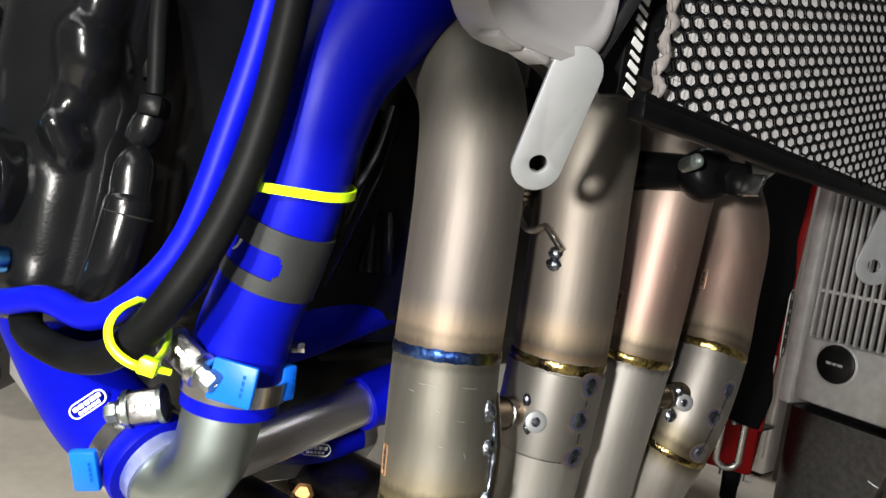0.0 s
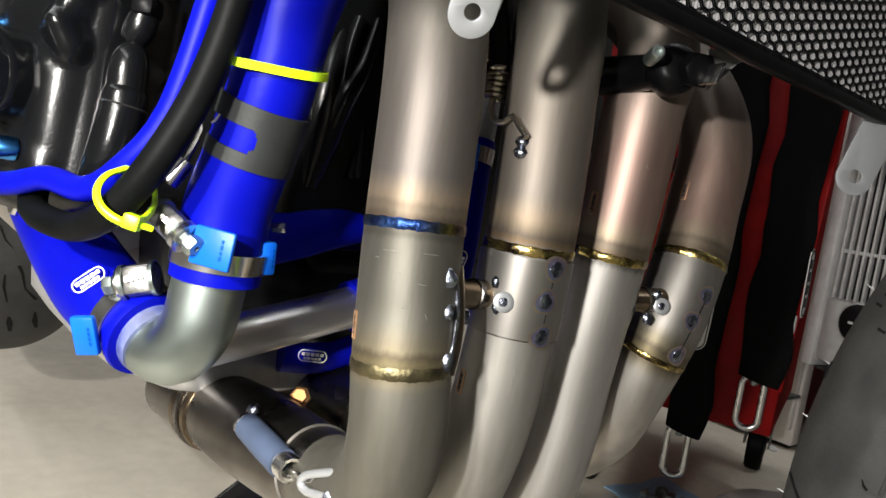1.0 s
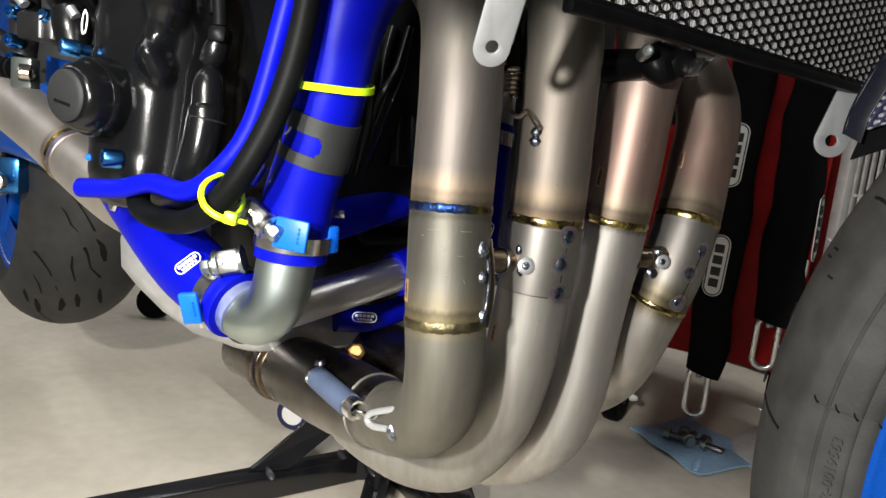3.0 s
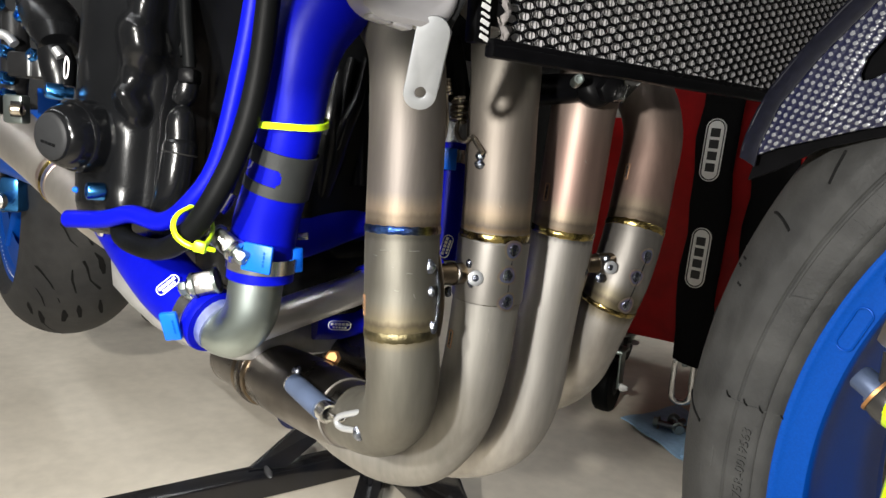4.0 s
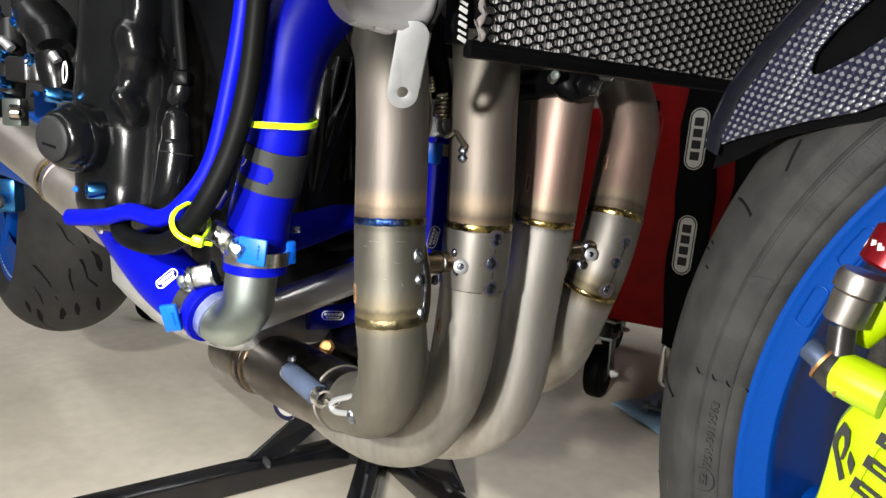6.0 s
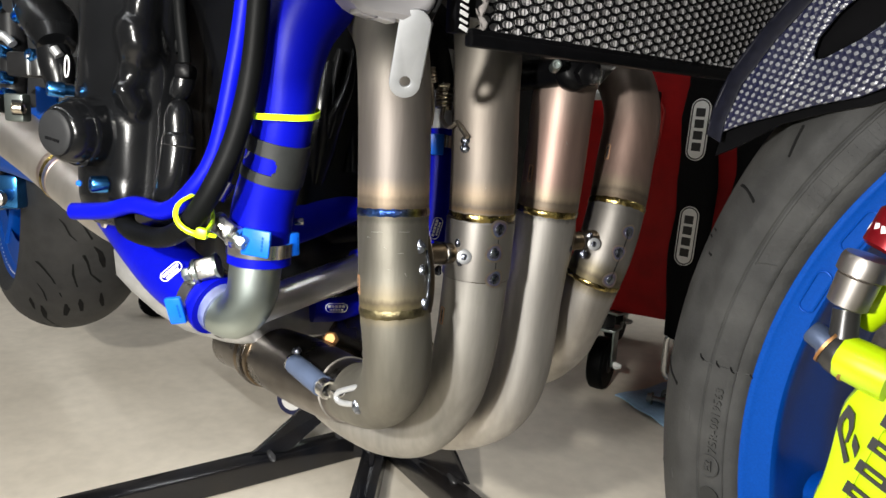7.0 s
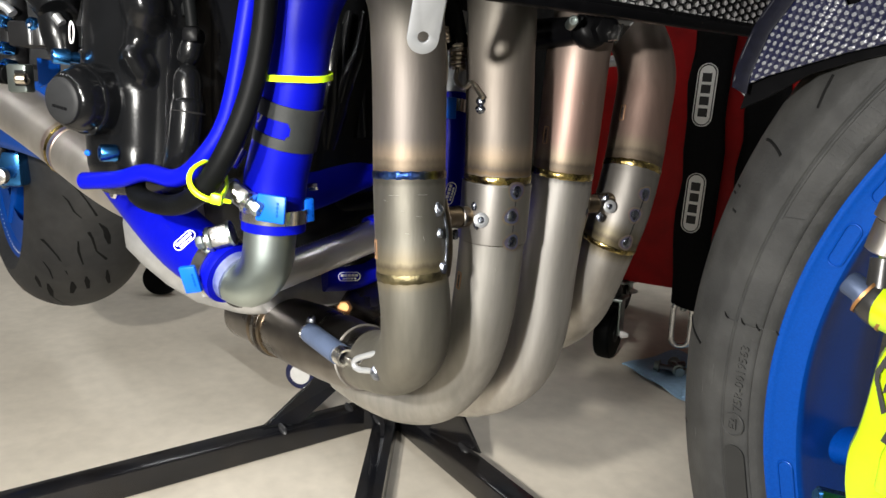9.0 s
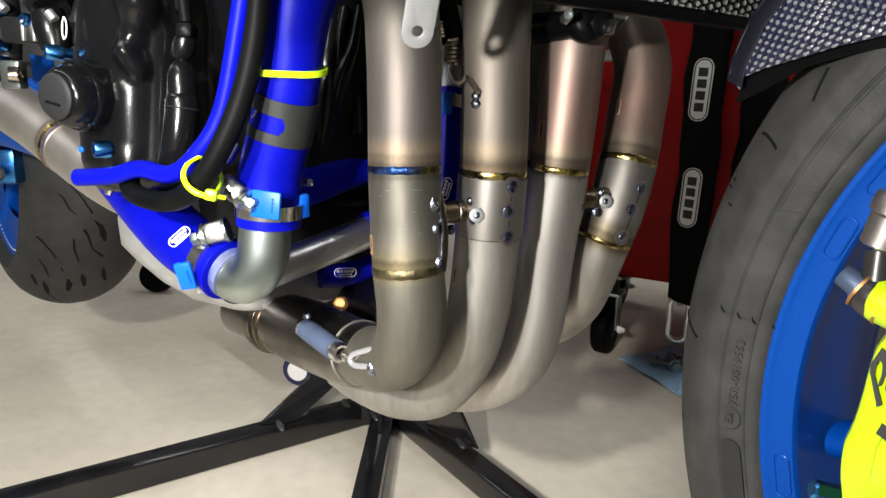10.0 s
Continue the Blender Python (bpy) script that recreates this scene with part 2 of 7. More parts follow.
class Shape:
    """Collects vertices, faces and UVs for one mesh."""

    def __init__(self):
        self.v, self.f, self.uv = [], [], []

    def add(self, verts, faces, uvs=None, m=None):
        k = len(self.v)
        for p in verts:
            p = Vector(p)
            self.v.append(tuple(m @ p) if m is not None else tuple(p))
        for i, face in enumerate(faces):
            self.f.append(tuple(j + k for j in face))
            self.uv.append(uvs[i] if uvs else [(0.0, 0.0)] * len(face))
        return self

    def tube(self, points, radius, seg=20, step=0.006, caps=True, wall=0.0, squash=None, smooth=True, m=None):
        """A swept round tube. radius: one number or one for each given point. wall: an open tube of that thickness."""
        pts = np.array(points, float)
        rad = np.full(len(pts), radius) if np.isscalar(radius) else np.array(radius, float)
        both = smooth_path(np.c_[pts, rad], step) if smooth else np.c_[pts, rad]
        p, r = both[:, :3], both[:, 3]
        t, a, b = frames_along(p)
        length = np.r_[0, np.cumsum(np.linalg.norm(np.diff(p, axis=0), axis=1))]
        ang = np.linspace(0, 2 * math.pi, seg, endpoint=False)
        rings = []
        for i in range(len(p)):
            sa, sb = squash if squash else (1, 1)
            rings.append([p[i] + r[i] * (sa * math.cos(g) * a[i] + sb * math.sin(g) * b[i]) for g in ang])
        verts = [v for ring in rings for v in ring]
        faces, uvs = [], []
        for i in range(len(p) - 1):
            for j in range(seg):
                k = (j + 1) % seg
                faces.append((i * seg + j, i * seg + k, (i + 1) * seg + k, (i + 1) * seg + j))
                u0, u1 = j / seg, (j + 1) / seg
                uvs.append([(u0, length[i]), (u1, length[i]), (u1, length[i + 1]), (u0, length[i + 1])])
        if wall:
            base = len(verts)
            for i in (0, len(p) - 1):
                for g in ang:
                    verts.append(p[i] + (r[i] - wall) * (math.cos(g) * a[i] + math.sin(g) * b[i]))
            depth = min(0.03, length[-1] / 3)
            for e, i, sgn in ((0, 0, 1), (1, len(p) - 1, -1)):
                for g in ang:
                    verts.append(p[i] + sgn * depth * t[i] + (r[i] - wall) * (math.cos(g) * a[i] + math.sin(g) * b[i]))
            for e, i in ((0, 0), (1, len(p) - 1)):
                o, inn, deep = i * seg, base + e * seg, base + (2 + e) * seg
                for j in range(seg):
                    k = (j + 1) % seg
                    q1, q2 = (o + k, o + j, inn + j, inn + k), (inn + k, inn + j, deep + j, deep + k)
                    faces.append(q1 if e == 0 else q1[::-1])
                    faces.append(q2 if e == 0 else q2[::-1])
                    uvs += [[(0, length[i])] * 4] * 2
                cap = tuple(deep + j for j in range(seg))
                faces.append(cap[::-1] if e == 0 else cap)
                uvs.append([(0, length[i])] * seg)
        elif caps:
            faces.append(tuple(range(seg))[::-1])
            uvs.append([(0, 0)] * seg)
            faces.append(tuple((len(p) - 1) * seg + j for j in range(seg)))
            uvs.append([(0, length[-1])] * seg)
        return self.add(verts, faces, uvs, m)

    def lathe(self, profile, seg=32, m=None, closed=False):
        """Turns (radius, height) pairs round z."""
        verts = [(r * math.cos(2 * math.pi * j / seg), r * math.sin(2 * math.pi * j / seg), h) for r, h in profile for j in range(seg)]
        n, faces = len(profile), []
        for i in range(n if closed else n - 1):
            i2 = (i + 1) % n
            for j in range(seg):
                k = (j + 1) % seg
                faces.append((i * seg + j, i * seg + k, i2 * seg + k, i2 * seg + j))
        if not closed:
            if profile[0][0] > 1e-6:
                faces.append(tuple(range(seg))[::-1])
            if profile[-1][0] > 1e-6:
                faces.append(tuple((n - 1) * seg + j for j in range(seg)))
        return self.add(verts, faces, None, m)

    def box(self, size, m=None, bevel=0.0):
        """A box about the origin with chamfered edges."""
        x, y, z = (s / 2 for s in size)
        c = min(bevel, x * 0.9, y * 0.9, z * 0.9)
        if c <= 0:
            v = [(sx * x, sy * y, sz * z) for sx in (-1, 1) for sy in (-1, 1) for sz in (-1, 1)]
            return self.add(v, [(0, 1, 3, 2), (4, 6, 7, 5), (0, 4, 5, 1), (2, 3, 7, 6), (0, 2, 6, 4), (1, 5, 7, 3)], None, m)
        bm = bmesh.new()
        bmesh.ops.create_cube(bm, size=1)
        bmesh.ops.scale(bm, vec=size, verts=bm.verts)
        bmesh.ops.bevel(bm, geom=bm.edges[:], offset=c, segments=2, affect="EDGES", profile=0.5)
        self.take(bm, m)
        return self

    def take(self, bm, m=None):
        bm.verts.ensure_lookup_table()
        bm.verts.index_update()
        self.add([v.co for v in bm.verts], [[v.index for v in f.verts] for f in bm.faces], None, m)
        bm.free()
        return self

    def slab(self, outline, thick, m=None, bevel=0.0, holes=()):
        """A flat plate from an outline in x, y, with round or oblong holes cut through (each a list of points), thick in z."""
        bm = bmesh.new()
        edges = []
        for loop in (outline, *holes):
            vs = [bm.verts.new((x, y, 0)) for x, y in loop]
            edges += [bm.edges.new((vs[i], vs[(i + 1) % len(vs)])) for i in range(len(vs))]
        bmesh.ops.triangle_fill(bm, use_beauty=True, use_dissolve=False, edges=edges)
        bmesh.ops.recalc_face_normals(bm, faces=bm.faces)
        got = bmesh.ops.extrude_face_region(bm, geom=bm.faces[:])
        bmesh.ops.translate(bm, vec=(0, 0, thick), verts=[g for g in got["geom"] if isinstance(g, bmesh.types.BMVert)])
        bmesh.ops.recalc_face_normals(bm, faces=bm.faces)
        if bevel:
            rim = [e for e in bm.edges if len(e.link_faces) == 2 and e.calc_face_angle(0) > 0.9]
            bmesh.ops.bevel(bm, geom=rim, offset=bevel, segments=2, affect="EDGES", profile=0.5)
        return self.take(bm, m)

    def loft(self, rings, caps=True, m=None):
        """Joins closed rings of equal count."""
        n = len(rings[0])
        verts = [v for ring in rings for v in ring]
        faces = []
        for i in range(len(rings) - 1):
            for j in range(n):
                k = (j + 1) % n
                faces.append((i * n + j, i * n + k, (i + 1) * n + k, (i + 1) * n + j))
        if caps:
            faces += [tuple(range(n))[::-1], tuple((len(rings) - 1) * n + j for j in range(n))]
        return self.add(verts, faces, None, m)


def ring_of(points, count=40):
    """A closed smooth outline through 2D points."""
    p = np.array(list(points) + list(points[:3]), float)
    out = []
    for i in range(len(points)):
        a, b, c, d = (p[(i + k) % len(points)] for k in (-1, 0, 1, 2))
        n = max(2, count // len(points))
        for k in range(n):
            t = k / n
            out.append(tuple(0.5 * (2 * b + (c - a) * t + (2 * a - 5 * b + 4 * c - d) * t * t + (3 * b - a - 3 * c + d) * t ** 3)))
    return out


def round_rect(w, h, r, n=6, cx=0.0, cy=0.0):
    r = min(r, w / 2 - 1e-5, h / 2 - 1e-5)
    out = []
    for sx, sy, a0 in ((1, 1, 0), (-1, 1, 90), (-1, -1, 180), (1, -1, 270)):
        for k in range(n + 1):
            a = radians(a0 + 90 * k / n)
            out.append((cx + sx * (w / 2 - r) + r * math.cos(a), cy + sy * (h / 2 - r) + r * math.sin(a)))
    return out


def circle(r, n=20, cx=0.0, cy=0.0):
    return [(cx + r * math.cos(2 * math.pi * k / n), cy + r * math.sin(2 * math.pi * k / n)) for k in range(n)]


def aim(place, axis, up=(0, 0, 1)):
    """A pose at place whose z points along axis, and whose y leans towards up."""
    z = Vector(axis).normalized()
    x = Vector(up).cross(z)
    if x.length < 1e-4:
        x = Vector((1, 0, 0)).cross(z)
    x.normalize()
    y = z.cross(x)
    m = Matrix((x, y, z)).transposed().to_4x4()
    m.translation = place
    return m


def part(name, shape, mat, parent=None, label="", flat=False, angle=40):
    """Links a shape (or a bmesh) as one mesh object under a thing or a part."""
    me = bpy.data.meshes.new(name)
    if isinstance(shape, Shape):
        me.from_pydata(shape.v, [], shape.f)
        layer = me.uv_layers.new(name="UVMap")
        flatuv = [c for face in shape.uv for uv in face for c in uv]
        layer.data.foreach_set("uv", flatuv)
    else:
        shape.to_mesh(me)
        shape.free()
    me.validate()
    me.update()
    me.materials.append(mat)
    if not flat:
        me.polygons.foreach_set("use_smooth", [True] * len(me.polygons))
        me.set_sharp_from_angle(angle=radians(angle))
    ob = new(name, me)
    if parent is not None:
        ob.parent = parent
        ob.matrix_parent_inverse = Matrix.Translation(-parent.location) if parent.parent is None else Matrix()
    if label:
        tagged(ob, label)
    return ob


def thing(name, place, label, category, group="", kind=""):
    ob = new(name)
    ob.location = place
    ob.empty_display_size = 0.05
    return tagged(ob, label, category, group, kind)


def bars(shape, m, widths, height, gap, depth=0.0006):
    """A row of plain bars for writing that is not spelled out, centred on the pose m, running along its x."""
    total = sum(widths) + gap * (len(widths) - 1)
    x = -total / 2
    for w in widths:
        shape.box((w, height, depth), m @ Matrix.Translation((x + w / 2, 0, 0)))
        x += w + gap
    return shape

# ---- the room ----
floor = part("floor", Shape().box((7.0, 7.0, 0.1), Matrix.Translation((-0.3, 0.3, -0.05))), CONCRETE, flat=True)
tagged(floor, "bare grey-beige concrete workshop floor with stains", "floor", kind="structure")
# walls and ceiling close the room; their grey is chosen to limit bounced light
for name, size, place in (("wall_north", (7.0, 0.1, 2.7), (-0.3, 2.35, 1.35)), ("wall_south", (7.0, 0.1, 2.7), (-0.3, -2.9, 1.35)),
                          ("wall_east", (0.1, 5.15, 2.7), (2.6, -0.275, 1.35)), ("wall_west", (0.1, 5.15, 2.7), (-3.2, -0.275, 1.35))):
    wall = part(name, Shape().box(size, Matrix.Translation(place)), WALL_PAINT, flat=True)
    tagged(wall, "plain dark grey painted workshop wall", "wall", kind="structure")
ceiling = part("ceiling", Shape().box((7.0, 7.0, 0.1), Matrix.Translation((-0.3, 0.3, 2.75))), WALL_PAINT, flat=True)
tagged(ceiling, "plain dark grey workshop ceiling", "ceiling", kind="structure")

# ---- the motorcycle ----
bike = thing("motorcycle", (-0.32, 0.0, 0.09), "black and blue sport motorcycle without fairings, raised on a steel stand", "motorcycle")

# exhaust headers: four titanium pipes that come down before the engine and sweep back under it
HEADERS = (
    [(-0.058, -0.084, 0.648), (-0.022, -0.090, 0.615), (0.004, -0.0935, 0.590), (0.013, -0.0955, 0.555), (0.015, -0.0955, 0.520), (0.016, -0.0955, 0.487),
     (0.0195, -0.0965, 0.4590), (0.023, -0.0965, 0.4270), (0.0235, -0.0935, 0.3990), (0.0165, -0.0905, 0.3740), (-0.008, -0.0865, 0.3555),
     (-0.0400, -0.0824, 0.3462), (-0.0520, -0.0808, 0.3440)],
    [(-0.045, -0.020, 0.655), (0.002, -0.022, 0.625), (0.0155, -0.0243, 0.5882), (0.0179, -0.0259, 0.5592), (0.0200, -0.0262, 0.5227), (0.0205, -0.0262, 0.4852),
     (0.0181, -0.0265, 0.4343), (0.0119, -0.0270, 0.3842), (-0.0017, -0.0268, 0.3459), (-0.0275, -0.0304, 0.3134), (-0.0623, -0.0368, 0.3000),
     (-0.0952, -0.0450, 0.3010), (-0.1289, -0.0466, 0.3030)],
    [(-0.045, 0.060, 0.655), (0.004, 0.056, 0.625), (0.019, 0.053, 0.592), (0.0196, 0.0472, 0.5639), (0.0180, 0.0455, 0.5200), (0.0158, 0.0437, 0.4821),
     (0.0086, 0.0421, 0.4161), (0.0032, 0.0404, 0.3555), (-0.0125, 0.0350, 0.3185), (-0.0490, 0.0240, 0.2943), (-0.0963, 0.0093, 0.2870), (-0.1318, -0.0026, 0.2900)],
    [(-0.075, 0.138, 0.650), (-0.0282, 0.1377, 0.6120), (-0.0024, 0.1394, 0.5871), (0.0144, 0.1357, 0.5561), (0.0203, 0.1242, 0.5162), (0.0250, 0.1131, 0.4835),
     (0.0246, 0.1038, 0.4503), (0.0190, 0.0973, 0.4224), (0.0041, 0.0965, 0.3828), (-0.0068, 0.1000, 0.3659), (-0.0213, 0.1022, 0.3512), (-0.0392, 0.1021, 0.3386),
     (-0.0620, 0.0989, 0.3288), (-0.0910, 0.0895, 0.3232), (-0.1267, 0.0724, 0.3224)],
)
# level direction from each header towards the camera, to place fittings in its view
TO_CAMERA = (Vector((0.81, -0.585, 0)), Vector((0.73, -0.68, 0)), Vector((0.67, -0.74, 0)), Vector((0.60, -0.80, 0)))
PIPE = 0.0221


def along(path, z):
    """The place and direction where a pipe's middle line passes the height z on its way down."""
    p = smooth_path(path, 0.003)
    i = int(np.argmin(np.abs(p[:, 2] - z) + 10 * (np.arange(len(p)) > len(p) * 0.8)))
    t, _, _ = frames_along(p)
    return Vector(p[i]), Vector(t[i])


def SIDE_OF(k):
    """Level direction across header k, square to its direction towards the camera."""
    return Vector((-TO_CAMERA[k].y, TO_CAMERA[k].x, 0))


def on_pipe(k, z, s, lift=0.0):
    """A place on header k at height z, s from -1 (rear edge) to 1 (front edge) of its camera-facing side, and the
    normal there.
    """
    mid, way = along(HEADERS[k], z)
    side = Vector((-TO_CAMERA[k].y, TO_CAMERA[k].x, 0))
    n = TO_CAMERA[k] * math.sqrt(1 - s * s) + side * s
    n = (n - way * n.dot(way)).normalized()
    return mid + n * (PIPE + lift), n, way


def graded(m, way, stops):
    """Tints the base colour across the thing along one direction, from stop to stop (metres, colour)."""
    nt = m.node_tree
    b = nt.nodes["Principled BSDF"]
    old = b.inputs["Base Color"].links[0].from_socket
    co = nt.nodes.new("ShaderNodeTexCoord")
    dot = nt.nodes.new("ShaderNodeVectorMath")
    dot.operation, dot.inputs[1].default_value = "DOT_PRODUCT", way
    nt.links.new(co.outputs["Object"], dot.inputs[0])
    mr = nt.nodes.new("ShaderNodeMapRange")
    mr.inputs["From Min"].default_value, mr.inputs["From Max"].default_value = stops[0][0], stops[-1][0]
    nt.links.new(dot.outputs["Value"], mr.inputs["Value"])
    cr = nt.nodes.new("ShaderNodeValToRGB")
    el = cr.color_ramp.elements
    while len(el) < len(stops):
        el.new(0.5)
    for e, (at, colour) in zip(el, stops):
        e.position, e.color = (at - stops[0][0]) / (stops[-1][0] - stops[0][0]), (*colour, 1)
    nt.links.new(mr.outputs[0], cr.inputs[0])
    mx = nt.nodes.new("ShaderNodeMix")
    mx.data_type, mx.blend_type, mx.inputs[0].default_value = "RGBA", "MULTIPLY", 1.0
    nt.links.new(old, mx.inputs[6])
    nt.links.new(cr.outputs[0], mx.inputs[7])
    nt.links.new(mx.outputs[2], b.inputs["Base Color"])
    return m


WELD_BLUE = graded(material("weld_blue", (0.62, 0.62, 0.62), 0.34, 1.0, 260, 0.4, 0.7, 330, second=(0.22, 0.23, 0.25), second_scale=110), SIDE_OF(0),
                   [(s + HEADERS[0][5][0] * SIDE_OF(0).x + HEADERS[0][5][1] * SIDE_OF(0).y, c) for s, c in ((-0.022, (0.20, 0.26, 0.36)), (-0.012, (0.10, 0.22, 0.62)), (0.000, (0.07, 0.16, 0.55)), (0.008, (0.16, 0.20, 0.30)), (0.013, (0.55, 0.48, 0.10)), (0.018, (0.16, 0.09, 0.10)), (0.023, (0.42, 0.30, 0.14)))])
WELD_GOLD = material("weld_gold", (0.56, 0.43, 0.15), 0.24, 1.0, 200, 0.3, 0.6, 330, second=(0.035, 0.025, 0.022), second_scale=95)
WELD_SPOT = material("weld_spot", (0.25, 0.27, 0.31), 0.27, 1.0, 260, 0.35, 0.5, 600, second=(0.09, 0.095, 0.13), second_scale=110)
WELD_STRAW = material("weld_straw", (0.17, 0.145, 0.08), 0.44, 1.0, 160, 0.3, 0.4, 400, second=(0.07, 0.06, 0.035), second_scale=60)
TI_BAND = material("titanium_heat_band", (0.24, 0.18, 0.11), 0.3, 1.0, 90, 0.15, 0.03, 700, second=(0.17, 0.14, 0.11), second_scale=40)
TI_RIM = material("titanium_sleeve", (0.255, 0.24, 0.22), 0.44, 0.9, 25, 0.06, 0.03, 900, rough_vary=0.05, second=(0.25, 0.235, 0.21), second_scale=18)


def weld_ring(path, z, mat, parent, tall=0.0021):
    """A rippled bead round a pipe."""
    place, way = along(path, z)
    ring = Shape()
    verts, faces, n = [], [], 120
    for k in range(n):
        g = 2 * math.pi * k / n
        for j in range(8):
            h = 2 * math.pi * j / 8
            rr = PIPE - 0.0002 + 0.00006 * math.sin(k * 2.6) + 0.0007 * math.cos(h)
            verts.append((rr * math.cos(g), rr * math.sin(g), tall * math.sin(h) * (1 + 0.08 * math.sin(k * 0.9)) + 0.00006 * math.sin(k * 2.6)))
    for k in range(n):
        for j in range(8):
            k2, j2 = (k + 1) % n, (j + 1) % 8
            faces.append((k * 8 + j, k2 * 8 + j, k2 * 8 + j2, k * 8 + j2))
    ring.add(verts, faces, None, aim(place, way))
    part("weld_bead", ring, mat, parent, "iridescent weld bead")


def blob(size, m, seg=14, rough=0.18):
    """A small lumpy puddle of weld metal, flat underneath."""
    s = Shape()
    rings = []
    for i in range(6):
        a = i / 5 * math.pi / 2
        r, h = math.cos(a), math.sin(a)
        rings.append([(size[0] * r * math.cos(2 * math.pi * j / seg) * (1 + rough * random.uniform(-1, 1)), size[1] * r * math.sin(2 * math.pi * j / seg) * (1 + rough * random.uniform(-1, 1)),
                       size[2] * h - 0.0003) for j in range(seg)])
    return s.loft(rings, True, m)


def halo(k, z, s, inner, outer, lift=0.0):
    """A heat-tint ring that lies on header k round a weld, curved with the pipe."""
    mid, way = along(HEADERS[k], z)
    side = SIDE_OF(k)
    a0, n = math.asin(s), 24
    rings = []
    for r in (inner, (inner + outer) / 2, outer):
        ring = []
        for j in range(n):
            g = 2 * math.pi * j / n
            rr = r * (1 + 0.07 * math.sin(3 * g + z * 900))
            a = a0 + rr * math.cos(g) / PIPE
            o = TO_CAMERA[k] * math.cos(a) + side * math.sin(a)
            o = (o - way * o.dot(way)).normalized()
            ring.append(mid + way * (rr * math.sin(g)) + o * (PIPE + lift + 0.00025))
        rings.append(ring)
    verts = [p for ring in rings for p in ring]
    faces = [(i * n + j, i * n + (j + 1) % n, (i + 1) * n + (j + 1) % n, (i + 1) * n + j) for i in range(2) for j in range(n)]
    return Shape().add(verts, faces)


HALO_BLUE = material("heat_tint_blue", (0.17, 0.19, 0.30), 0.42, 0.9, 220, 0.25, 0.03, 900, second=(0.22, 0.17, 0.24), second_scale=90)
HALO_STRAW = material("heat_tint_straw", (0.30, 0.25, 0.19), 0.44, 0.9, 220, 0.15, 0.03, 900, second=(0.26, 0.20, 0.19), second_scale=90)
ti = []
for k, path in enumerate(HEADERS):
    m = material("titanium_pipe", (0.33, 0.325, 0.314), (0.62, 0.59, 0.54, 0.50)[k], 0.90, 150, 0.10, 0.06, 700, rough_vary=0.06, second=(0.265, 0.262, 0.252), second_scale=34, stretch=(1, 1, 0.14))
    pth = smooth_path(path, 0.006)
    run = np.r_[0, np.cumsum(np.linalg.norm(np.diff(pth, axis=0), axis=1))]
    i = int(np.argmin(np.abs(pth[:, 2] - (0.487 if k == 0 else 0.483)) + 10 * (np.arange(len(pth)) > len(pth) * 0.8)))
    w = run[i]
    # first pipe darkened, lower parts lightened: lamp falloff painted in with the heat tint
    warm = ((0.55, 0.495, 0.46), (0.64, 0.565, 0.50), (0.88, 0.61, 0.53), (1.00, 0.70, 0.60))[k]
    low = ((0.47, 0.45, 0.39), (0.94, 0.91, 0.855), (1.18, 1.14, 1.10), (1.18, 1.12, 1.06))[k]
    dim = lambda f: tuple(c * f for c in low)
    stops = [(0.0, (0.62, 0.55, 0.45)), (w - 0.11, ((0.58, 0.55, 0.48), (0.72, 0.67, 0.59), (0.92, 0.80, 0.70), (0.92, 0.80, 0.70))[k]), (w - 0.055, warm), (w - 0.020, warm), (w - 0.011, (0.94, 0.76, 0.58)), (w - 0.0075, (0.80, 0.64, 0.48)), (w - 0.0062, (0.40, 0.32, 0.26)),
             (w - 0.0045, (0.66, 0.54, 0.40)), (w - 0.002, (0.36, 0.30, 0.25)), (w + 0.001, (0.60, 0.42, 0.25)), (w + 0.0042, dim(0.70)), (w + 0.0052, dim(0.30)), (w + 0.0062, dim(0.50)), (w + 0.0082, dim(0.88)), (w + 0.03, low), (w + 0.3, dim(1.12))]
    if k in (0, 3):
        w2 = w + (0.059 if k == 0 else 0.060)
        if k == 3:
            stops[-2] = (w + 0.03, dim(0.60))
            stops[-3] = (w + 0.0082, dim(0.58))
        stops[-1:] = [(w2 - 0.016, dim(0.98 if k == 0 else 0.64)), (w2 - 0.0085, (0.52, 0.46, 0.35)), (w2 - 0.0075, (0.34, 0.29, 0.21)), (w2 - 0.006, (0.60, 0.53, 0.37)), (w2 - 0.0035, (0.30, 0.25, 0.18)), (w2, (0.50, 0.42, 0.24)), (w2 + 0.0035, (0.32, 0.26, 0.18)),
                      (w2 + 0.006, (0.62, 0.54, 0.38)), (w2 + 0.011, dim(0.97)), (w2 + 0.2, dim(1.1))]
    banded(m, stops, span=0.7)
    pipe = part("header_pipe", Shape().tube(path, PIPE, 48, 0.005), m, bike, "brushed titanium exhaust header pipe with straw and rose heat tint, light level set in its colour")
    ti.append(pipe)
    weld_ring(path, 0.487 if k == 0 else 0.483, WELD_BLUE if k == 0 else WELD_GOLD, pipe, 0.0027)
weld_ring(HEADERS[0], 0.4275, WELD_STRAW, ti[0], 0.0030)
weld_ring(HEADERS[3], 0.425, WELD_GOLD, ti[3])

